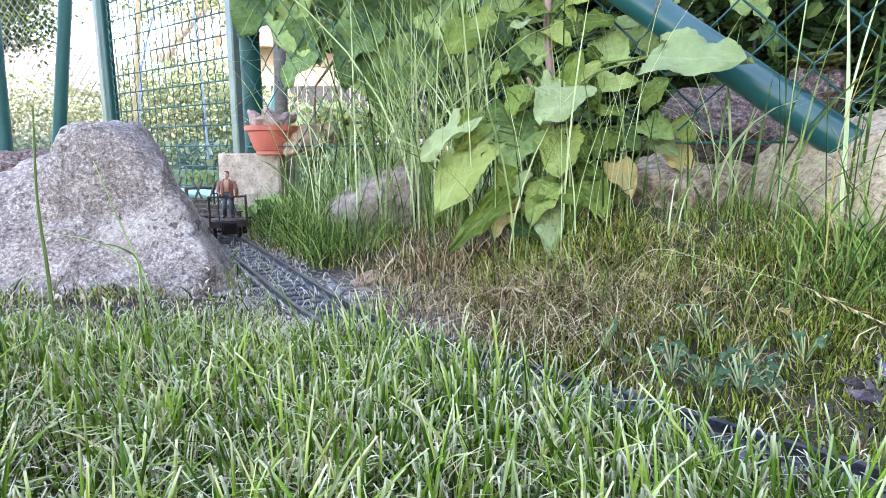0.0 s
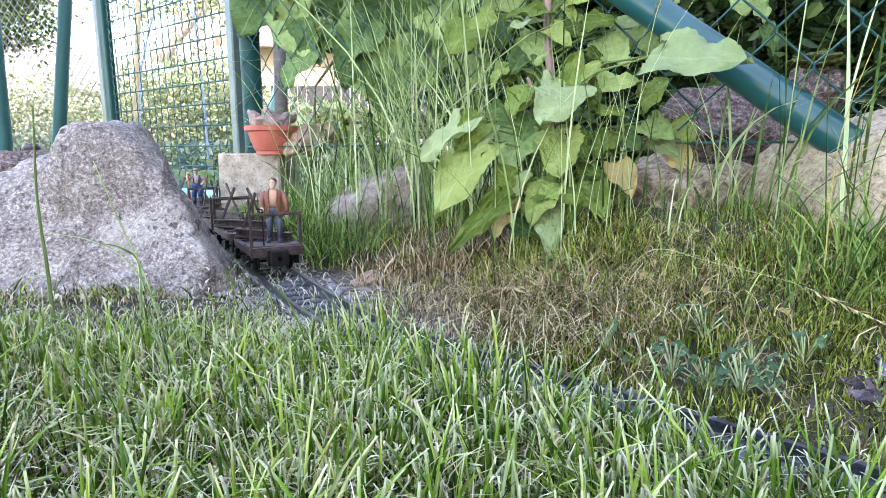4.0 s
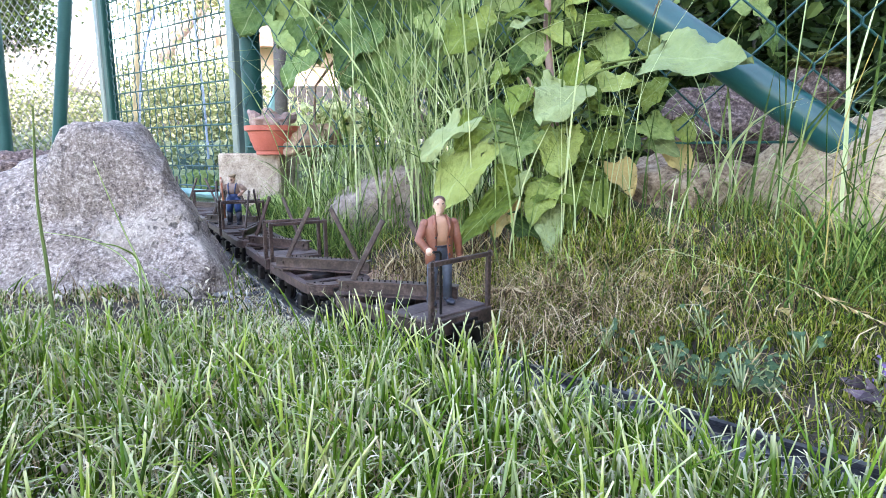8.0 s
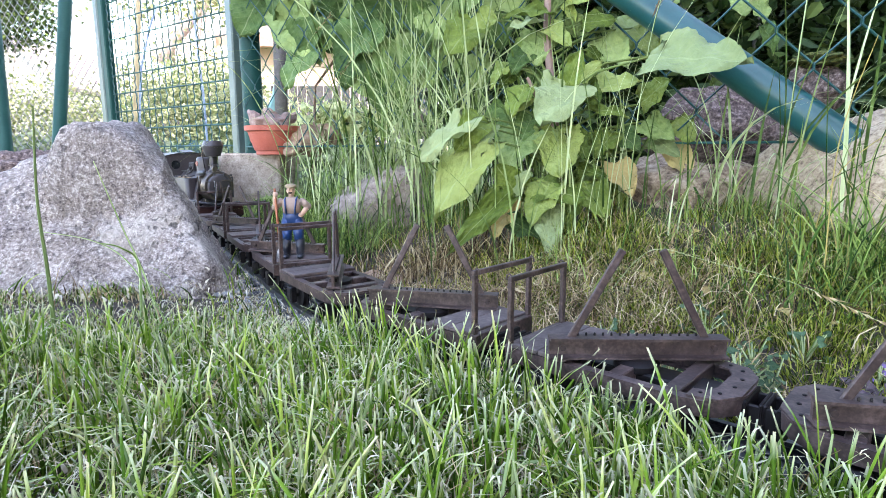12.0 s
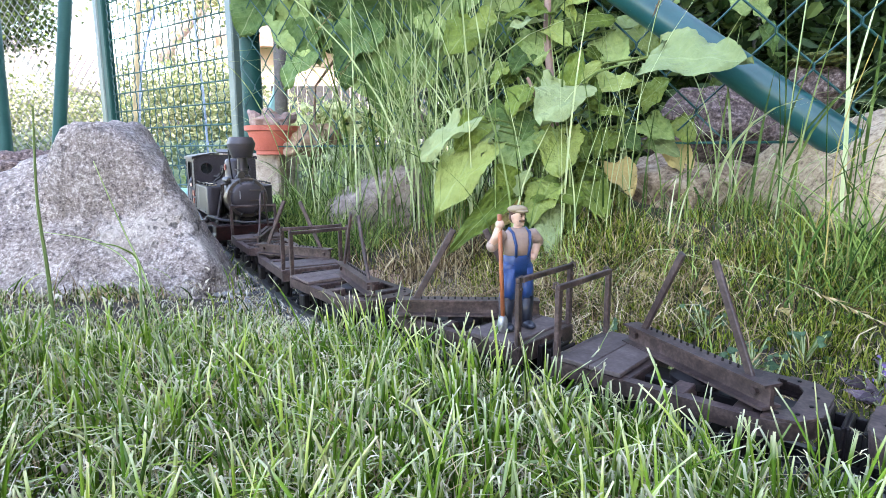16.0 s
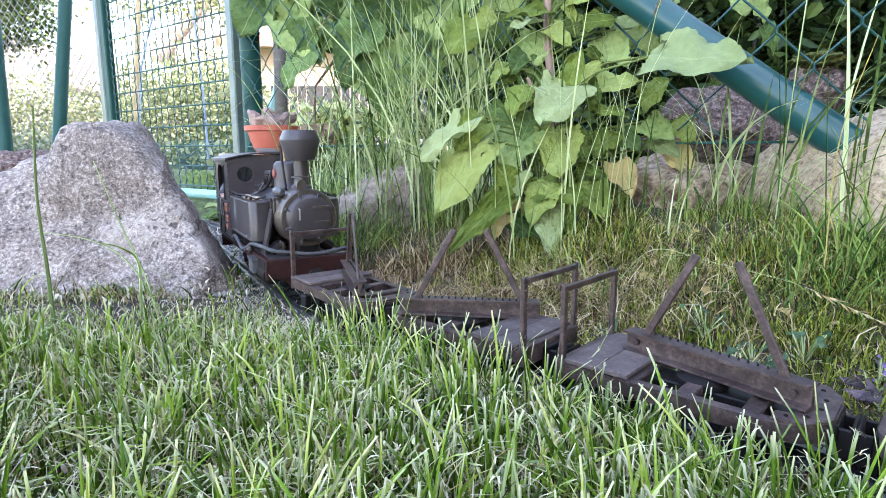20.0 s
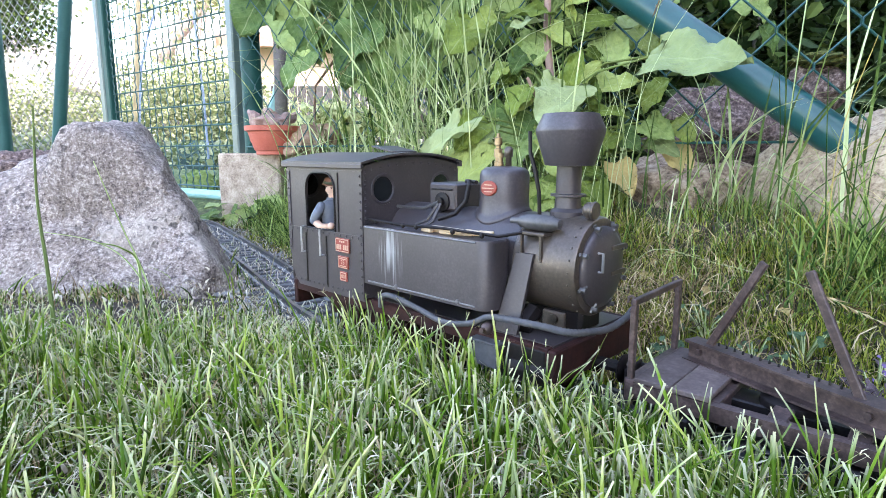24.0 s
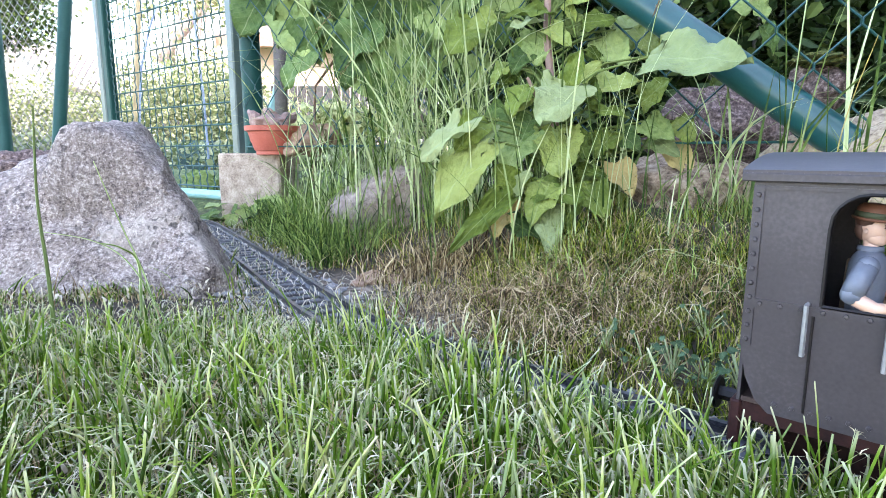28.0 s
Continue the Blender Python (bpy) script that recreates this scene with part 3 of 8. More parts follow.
def leaf_mesh(name, lobes=3, seed=0, droop=0.5, fold=0.25, ratio=0.8, material=None, rows=26, saw=0.03):
    """A broad leaf of length 1 along x, lobed and toothed, folded on its midrib and drooping."""
    rnd = random.Random(seed)
    bm = bmesh.new()
    grid = []
    ph = rnd.uniform(0, 6)
    for i in range(rows + 1):
        u = i / rows
        w = ratio * 0.5 * max(math.sin(math.pi * min(u * 1.02 + 0.02, 1.0) ** 0.66), 0.0) ** 0.62
        w *= 1 + 0.10 * math.sin(lobes * 2 * math.pi * u + ph) * (1 - u * 0.8) + saw * (1 if i % 2 else -1)
        w = max(w, 0.004)
        row = []
        for k in range(-3, 4):
            v = k / 3
            x = u - 0.16 * abs(v) * (1 - u) * (1 if u > 0.1 else 0)
            y = v * w
            z = fold * abs(y) - droop * u * u * 0.5 + 0.035 * math.sin(11 * u + 4 * v + ph) * (0.4 + abs(v)) + 0.012 * math.sin(23 * u - 9 * abs(v)) + 0.02 * math.sin(17 * u * (1 if v > 0 else -1) + ph) * abs(v)
            row.append(bm.verts.new((x, y, z)))
        grid.append(row)
    for a, b in zip(grid, grid[1:]):
        for k in range(6):
            bm.faces.new((a[k], a[k + 1], b[k + 1], b[k]))
    return mesh_of(name, bm, material, smooth=True)


def leaf_pose(base, tip, roll=0.0, width=1.0):
    """Lays a leaf of length 1 from base to tip, its face turned up and out to the open side; roll turns it about its midrib."""
    x = Vector(tip) - Vector(base)
    length = x.length
    x.normalize()
    z = Vector((-0.2, -0.8, 0.6))
    z = (z - x * z.dot(x)).normalized()
    m = Matrix((x, z.cross(x), z)).transposed().to_4x4()
    return Matrix.Translation(base) @ m @ pose(0, 0, 0, roll, 0, 0) @ Matrix.Diagonal((length, length * width, length, 1))


# ---- ground ----
def make_ground():
    us = np.linspace(-1, 1, 221)
    xs = np.sinh(us * 7.2) / np.sinh(7.2) * 260 + us * 1.9
    ys = np.sinh(us * 7.2) / np.sinh(7.2) * 260 + us * 1.9 + 0.55
    verts = [(x, y, ground_z(x, y)) for y in ys for x in xs]
    n = len(xs)
    faces = [(j * n + i, j * n + i + 1, j * n + i + 1 + n, j * n + i + n) for j in range(n - 1) for i in range(n - 1)]
    me = bpy.data.meshes.new("ground")
    me.from_pydata(verts, [], faces)
    me.polygons.foreach_set("use_smooth", [True] * len(faces))
    me.materials.append(SOIL)
    tagged(new("ground", me), "bare brown garden soil under the grass", "ground", kind="structure")


make_ground()


# ---- an unseen house, added at the camera's back to shade the bed ----
def make_shading_house():
    h = thing("house_behind", "unseen brown house, added to shade the bed", "house", kind="structure")
    bm = bmesh.new()
    box(bm, 1.5, 12.5, -12.0, -5.0, -0.2, 6.5)
    # dull brown, so that little light bounces off the wall
    part("wall", bm, BRICKISH, h)
    bm = bmesh.new()
    a = [bm.verts.new(p) for p in ((1.1, -4.6, 6.4), (12.9, -4.6, 6.4), (12.9, -8.5, 8.6), (1.1, -8.5, 8.6), (12.9, -12.4, 6.4), (1.1, -12.4, 6.4))]
    bm.faces.new((a[0], a[1], a[2], a[3]))
    bm.faces.new((a[3], a[2], a[4], a[5]))
    bm.faces.new((a[0], a[3], a[5]))
    bm.faces.new((a[1], a[4], a[2]))
    bm.faces.new((a[0], a[5], a[4], a[1]))
    part("roof", bm, ROOF, h)


make_shading_house()


# ---- railway ----
def offset_line(d, s0=0.35, s1=5.2, step=0.02):
    out = []
    for s in np.arange(s0, s1, step):
        p, q = on_track(s - 0.02), on_track(s + 0.02)
        t = (q - p) / np.hypot(*(q - p))
        c = on_track(s)
        out.append((c[0] - t[1] * d, c[1] + t[0] * d))
    return out


def make_track():
    tr = thing("railway_track", "narrow garden railway track with dark steel rails", "track", kind="structure")
    prof = [(-0.0042, 0.0085), (0.0042, 0.0085), (0.0042, 0.0098), (0.0009, 0.0115), (0.0009, 0.0148), (0.0020, 0.0158), (0.0020, 0.0180), (-0.0020, 0.0180), (-0.0020, 0.0158), (-0.0009, 0.0148), (-0.0009, 0.0115), (-0.0042, 0.0098)]
    for side in (-0.0225, 0.0225):
        bm = bmesh.new()
        rings = []
        inner, outer = offset_line(side - 0.001), offset_line(side + 0.001)
        for a, b in zip(inner, outer):
            d = Vector((b[0] - a[0], b[1] - a[1], 0)) / 0.002
            rings.append([bm.verts.new(Vector(((a[0] + b[0]) / 2, (a[1] + b[1]) / 2, z)) + d * w) for w, z in prof])
        for a, b in zip(rings, rings[1:]):
            for k in range(len(prof)):
                bm.faces.new((a[k], a[(k + 1) % 12], b[(k + 1) % 12], b[k]))
        part("rail", bm, RAIL, tr, "dark oxidised steel rail")
    bm = bmesh.new()
    box(bm, -0.0055, 0.0055, -0.040, 0.040, 0.0, 0.0085, 0.001)
    for y in (-0.0225, 0.0225):
        for k in (-1, 1):
            box(bm, -0.003, 0.003, y + k * 0.0046 - 0.0015, y + k * 0.0046 + 0.0015, 0.0085, 0.0112)
    me = mesh_of("sleeper", bm, SLEEPER)
    rnd = random.Random(4)
    for s in np.arange(1.0, 4.4, 0.021):
        p, q, c = on_track(s - 0.02), on_track(s + 0.02), on_track(s)
        part("sleeper", me, None, tr, at=pose(c[0], c[1], rnd.uniform(-0.0008, 0.0003), 0, 0, math.degrees(math.atan2(q[1] - p[1], q[0] - p[0])) + rnd.uniform(-1.5, 1.5)))


make_track()


def make_gravel():
    rnd = random.Random(11)
    verts, faces = [], []
    for _ in range(5200):
        s, d = 1.9 + 1.6 * rnd.random() ** 1.4, rnd.gauss(0.0, 0.034)
        if abs(d) > 0.075:
            continue
        p, q, c = on_track(s - 0.02), on_track(s + 0.02), on_track(s)
        t = (q - p) / np.hypot(*(q - p))
        x, y, r = c[0] - t[1] * d, c[1] + t[0] * d, rnd.uniform(0.0016, 0.0052)
        z = max(ground_z(x, y), 0) + r * 0.3
        i = len(verts)
        for k in ((1, 0, 0), (-1, 0, 0), (0, 1, 0), (0, -1, 0), (0, 0, 1), (0, 0, -1)):
            verts.append((x + (k[0] + rnd.uniform(-0.4, 0.4)) * r, y + (k[1] + rnd.uniform(-0.4, 0.4)) * r, z + (k[2] + rnd.uniform(-0.3, 0.3)) * r * 0.7))
        faces += [(i + a, i + b, i + c2) for a in (0, 1) for b in (2, 3) for c2 in (4, 5)]
    me = bpy.data.meshes.new("gravel")
    me.from_pydata(verts, [], faces)
    me.materials.append(GRAVEL)
    tagged(new("gravel", me), "pale grey gravel chips between the sleepers", "gravel", kind="stuff")


make_gravel()


# ---- the log cars ----
def make_car():
    """A skeleton log car: open frame with a rounded end, a planked stand with a railing, and a turning bolster with two stakes."""
    car = thing("log_car", "weathered dark brown model log car with open frame", "railway car", group="log cars of the train")
    half = 0.0275
    # the sills run round the far end in one bent channel
    line = [(0.058, -half), (-0.040, -half)] + [(-0.040 - 0.020 * math.sin(a), -half + 0.020 - 0.020 * math.cos(a)) for a in (0.4, 0.8, 1.2, 1.57)]
    line += [(x, -y) for x, y in reversed(line)]
    bm = bmesh.new()
    rings = []
    for i, (x, y) in enumerate(line):
        a, b = line[max(i - 1, 0)], line[min(i + 1, len(line) - 1)]
        d = Vector((b[0] - a[0], b[1] - a[1], 0)).normalized()
        n = Vector((d.y, -d.x, 0))
        prof = ((0.0030, 0.0240), (0.0030, 0.0250), (-0.0006, 0.0254), (-0.0006, 0.0306), (0.0032, 0.0309), (0.0032, 0.032), (-0.0028, 0.032), (-0.0022, 0.0240))
        rings.append([bm.verts.new(Vector((x, y, z)) + n * w) for w, z in prof])
    for a, b in zip(rings, rings[1:]):
        for k in range(8):
            bm.faces.new((a[k], a[(k + 1) % 8], b[(k + 1) % 8], b[k]))
    bm.faces.new(rings[0]), bm.faces.new(rings[-1])
    part("sill_frame", bm, BROWN, car, "brown channel frame with a rounded end")
    # bolted top plate round the far end
    ring = [(-0.042, -0.0285), (-0.055, -0.0255), (-0.0620, -0.014), (-0.0620, 0.014), (-0.055, 0.0255), (-0.042, 0.0285), (-0.042, 0.019), (-0.0475, 0.0175), (-0.0505, 0.011), (-0.0505, -0.011), (-0.0475, -0.0175), (-0.042, -0.019)]
    bm = bmesh.new()
    lo = [bm.verts.new((x, y, 0.0321)) for x, y in ring]
    hi = [bm.verts.new((x, y, 0.0333)) for x, y in ring]
    for k in range(6):
        a, b = k, (k + 1) % 12
        c, d = (11 - k), (11 - k - 1)
        if k < 5:
            for q, flip in ((lo, 1), (hi, 0)):
                bm.faces.new((q[a], q[b], q[d], q[c]))
    for k in range(12):
        bm.faces.new((lo[k], lo[(k + 1) % 12], hi[(k + 1) % 12], hi[k]))
    plate = part("end_plate", bm, BROWN, car, "brown bolted end plate with cut corners")
    bm = bmesh.new()
    lathe(bm, [(0.0010, 0.0), (0.0010, 0.0006), (0.0, 0.0009)], 6)
    head_me = mesh_of("bolt_head", bm, IRON)
    for x, y in ((-0.0465, -0.0225), (-0.0535, -0.018), (-0.0565, -0.006), (-0.0565, 0.006), (-0.0535, 0.018), (-0.0465, 0.0225)):
        part("bolt_head", head_me, None, plate, at=pose(x, y, 0.0333))
    bm = bmesh.new()
    box(bm, -0.052, 0.022, -0.0085, 0.0085, 0.0185, 0.0290, 0.0008)
    part("centre_sill", bm, IRON, car, "dark box beam along the middle")
    for x in (-0.034, -0.006, 0.020, 0.054):
        bm = bmesh.new()
        box(bm, x - 0.004, x + 0.004, -half + 0.001, half - 0.001, 0.0235, 0.0322, 0.0006)
        part("cross_beam", bm, BROWN, car)
    bm = bmesh.new()
    lathe(bm, [(0.011, 0.030), (0.012, 0.031), (0.012, 0.034), (0.008, 0.036), (0.004, 0.036)], 20, Matrix.Translation((-0.006, 0, -0.002)))
    part("turntable", bm, IRON, car, "round dark iron bolster plate")
    for x in (0.0282, 0.0456):
        bm = bmesh.new()
        box(bm, x - 0.0085, x + 0.0085, -0.0300, 0.0300, 0.0324, 0.0350, 0.0004)
        part("deck_plank", bm, DECK, car)
    bm = bmesh.new()
    box(bm, 0.0542, 0.0592, -0.0300, 0.0300, 0.0225, 0.0338, 0.0006)
    part("headstock", bm, BROWN, car)
    # railing
    rail = bmesh.new()
    box(rail, 0.0552, 0.0580, -0.0300, -0.0264, 0.0338, 0.0702, 0.0004)
    box(rail, 0.0552, 0.0580, 0.0264, 0.0300, 0.0338, 0.0702, 0.0004)
    box(rail, 0.0552, 0.0580, -0.0300, 0.0300, 0.0702, 0.0733, 0.0004)
    for y in (-0.0282, 0.0282):  # hooks at the corners
        tube(rail, [(0.0566, y, 0.0733), (0.0583, y, 0.0745), (0.0599, y, 0.0736), (0.0602, y, 0.0708)], 0.0006, 5)
    rail_ob = part("railing", rail, BROWN, car, "dark iron end railing")
    bm = bmesh.new()
    rod(bm, (0, 0, 0), (0.001, 0, 0), 0.0011, n=6)
    bolt = mesh_of("bolt", bm, BROWN)
    for y in (-0.0282, 0.0282):
        for z in (0.040, 0.067):
            part("bolt", bolt, None, rail_ob, at=pose(0.0578, y, z))
    # couplers
    for x, sg in ((0.0592, 1), (-0.0605, -1)):
        bm = bmesh.new()
        span = lambda a, b: (min(x + sg * a, x + sg * b), max(x + sg * a, x + sg * b))
        box(bm, *span(0.0, 0.003), -0.012, 0.012, 0.012, 0.0305, 0.0006)
        for y in (-0.0085, 0.0085):
            box(bm, *span(0.003, 0.0080), y - 0.0011, y + 0.0011, 0.014, 0.0285, 0.0004)
        box(bm, *span(0.0072, 0.0092), -0.0100, 0.0100, 0.0125, 0.0300, 0.0008)
        rod(bm, (x, 0, 0.021), (x + sg * 0.0092, 0, 0.021), 0.0026)
        part("coupler", bm, IRON, car)
    # running gear
    for x in (-0.032, 0.032):
        bm = bmesh.new()
        rod(bm, (0, -0.030, 0), (0, 0.030, 0), 0.0015)
        for y in (-0.0205, 0.0205):
            sg = 1 if y > 0 else -1
            prof = [(0.0, -0.002), (0.0095, -0.002), (0.0115, -0.0012), (0.0115, 0.0016), (0.0128, 0.0020), (0.0128, 0.0032), (0.0, 0.0032)]
            lathe(bm, [(r, -z * sg) for r, z in prof], 18, Matrix.Translation((0, y, 0)) @ pose(0, 0, 0, -90, 0, 0))
        w = part("wheelset", bm, IRON, car, "dark iron wheels on an axle", at=pose(x, 0, 0.0115))
        w["axle"] = 1
        for y in (-0.0285, 0.0285):
            bm = bmesh.new()
            box(bm, x - 0.005, x + 0.005, y - 0.003, y + 0.003, 0.006, 0.020, 0.001)
            part("axle_box", bm, IRON, car)
    # bolster with stakes
    bm = bmesh.new()
    prof = ((-0.0055, 0.0362), (0.0055, 0.0362), (0.0055, 0.0374), (0.0012, 0.0379), (0.0012, 0.0456), (0.0050, 0.0461), (0.0050, 0.0474), (-0.0050, 0.0474), (-0.0050, 0.0461), (-0.0012, 0.0456), (-0.0012, 0.0379), (-0.0055, 0.0374))
    ends = [[bm.verts.new((x, y, z)) for y, z in prof] for x in (-0.0470, 0.0470)]
    for k in range(12):
        bm.faces.new((ends[0][k], ends[0][(k + 1) % 12], ends[1][(k + 1) % 12], ends[1][k]))
    bm.faces.new(ends[0]), bm.faces.new(ends[1])
    bol = part("bolster", bm, BROWN, car, "brown I-beam bolster studded with teeth", at=pose(-0.006, 0, -0.004))
    bm = bmesh.new()
    lathe(bm, [(0.0006, 0.0), (0.0006, 0.0010), (0.0003, 0.0017), (0.0, 0.0018)], 5)
    tooth = mesh_of("tooth", bm, IRON)
    for k in range(15):
        part("tooth", tooth, None, bol, at=pose(-0.0315 + k * 0.0045, -0.0016, 0.0474))
    bm = bmesh.new()
    rod(bm, (0, 0.0012, 0), (0, 0.0032, 0), 0.0017, n=6)
    nut = mesh_of("bolt", bm, BROWN)
    for x in (-0.040, 0.040):
        for a in (0, 180):
            part("bolt", nut, None, bol, at=pose(x, 0, 0.0418, 0, 0, a))
    for sg in (-1, 1):
        bm = bmesh.new()
        box(bm, -0.0021, 0.0021, -0.0010, 0.0010, 0, 0.058, 0.0005)
        part("stake", bm, BROWN, bol, "flat dark iron stake leaning inward", at=pose(sg * 0.0375, 0, 0.043, 0, -sg * 28, 0))
    for ch in car.children:  # the body sits low on its axles
        if not ch.name.startswith(("wheelset", "axle_box", "bolster")):
            ch.matrix_basis = pose(0, 0, -0.002)
    return car


PITCH = 0.139
first_car = make_car()
SKEW = (31, 42, 30, -28, 40, -13, 34, -22)  # turn of each bolster on its car
cars = [first_car] + [copy_thing(first_car, Matrix()) for _ in range(7)]
bm = bmesh.new()
tube(bm, [(0.050, -0.013, 0.032), (0.050, -0.013, 0.074), (0.050, -0.014, 0.0755), (0.050, -0.020, 0.076)], 0.0009, 6)
part("brake_handle", bm, IRON, first_car)
REACH = (-0.009, -0.006, -0.006, -0.003, -0.003, -0.008, -0.006, 0.001)  # and how far it stands from the middle
for c, a, off in zip(cars, SKEW, REACH):
    for ch in c.children:
        if ch.name.startswith("bolster"):
            ch.matrix_basis = pose(off, 0, -0.004, 0, 0, a)


# ---- the locomotive ----
def sheet(outline, holes, thick, m, name_slot=0):
    """A flat plate with openings, in the xy plane of m, thick along its z."""
    bm = bmesh.new()
    edges = []
    for loop in [outline] + holes:
        vs = [bm.verts.new((p[0], p[1], 0)) for p in loop]
        edges += [bm.edges.new((vs[i], vs[(i + 1) % len(vs)])) for i in range(len(vs))]
    bmesh.ops.triangle_fill(bm, edges=edges, use_beauty=True, use_dissolve=False)
    got = bmesh.ops.extrude_face_region(bm, geom=list(bm.faces))
    bmesh.ops.translate(bm, vec=(0, 0, thick), verts=[g for g in got["geom"] if isinstance(g, bmesh.types.BMVert)])
    bmesh.ops.transform(bm, matrix=m, verts=list(bm.verts))
    return bm


def circle(cx, cy, r, n=20):
    return [(cx + r * math.cos(2 * math.pi * i / n), cy + r * math.sin(2 * math.pi * i / n)) for i in range(n)]


def rivet(bm, p, axis, r=0.0011):
    """A low round head on a plate whose normal is axis."""
    q = Vector(axis).to_track_quat("Z", "Y").to_matrix().to_4x4()
    lathe(bm, [(r, 0), (r * 0.7, r * 0.6), (0, r * 0.8)], 6, Matrix.Translation(p) @ q)


def stained_tank():
    """Worn black paint with whitish limescale that has run down one side."""
    m = BLACK.copy()
    m.name = "black_paint_with_limescale"
    n, l = m.node_tree.nodes, m.node_tree.links
    b = n["Principled BSDF"]
    co, mp, t = n.new("ShaderNodeTexCoord"), n.new("ShaderNodeMapping"), n.new("ShaderNodeTexNoise")
    mp.inputs["Scale"].default_value = (430, 1, 22)
    t.inputs["Scale"].default_value, t.inputs["Detail"].default_value = 1.0, 3.0
    l.new(co.outputs["Object"], mp.inputs[0])
    l.new(mp.outputs[0], t.inputs["Vector"])
    sep = n.new("ShaderNodeSeparateXYZ")
    l.new(co.outputs["Object"], sep.inputs[0])

    def bump_mask(axis, centre, width):
        a = n.new("ShaderNodeMath")
        a.operation = "SUBTRACT"
        a.inputs[1].default_value = centre
        l.new(sep.outputs[axis], a.inputs[0])
        c = n.new("ShaderNodeMath")
        c.operation = "ABSOLUTE"
        l.new(a.outputs[0], c.inputs[0])
        r = n.new("ShaderNodeMapRange")
        r.inputs[1].default_value, r.inputs[2].default_value, r.inputs[3].default_value, r.inputs[4].default_value = 0, width, 1, 0
        l.new(c.outputs[0], r.inputs[0])
        return r.outputs[0]

    mul = n.new("ShaderNodeMath")
    mul.operation = "MULTIPLY"
    l.new(bump_mask(0, 0.057, 0.0165), mul.inputs[0])
    l.new(bump_mask(2, 0.078, 0.034), mul.inputs[1])
    thr = n.new("ShaderNodeMath")
    thr.operation = "MULTIPLY_ADD"
    thr.inputs[1].default_value = 0.50
    l.new(mul.outputs[0], thr.inputs[0])
    l.new(t.outputs[0], thr.inputs[2])
    rr = ramp_node(n, [(0.70, (0, 0, 0)), (0.95, (0.55, 0.55, 0.55))])
    l.new(thr.outputs[0], rr.inputs[0])
    mix = n.new("ShaderNodeMix")
    mix.data_type = "RGBA"
    old = b.inputs["Base Color"].links[0].from_socket
    l.new(rr.outputs[0], mix.inputs[0])
    l.new(old, mix.inputs[6])
    mix.inputs[7].default_value = (0.42, 0.43, 0.45, 1)
    l.new(mix.outputs[2], b.inputs["Base Color"])
    return m


def letters(text, size, material, parent, at, label=""):
    cu = bpy.data.curves.new("lettering", "FONT")
    cu.body, cu.size, cu.align_x, cu.align_y, cu.extrude = text, size, "CENTER", "CENTER", 0.0001
    cu.materials.append(material)
    ob = new("lettering", cu)
    ob.parent, ob.matrix_basis = parent, at
    if label:
        ob["label"] = label
    return ob


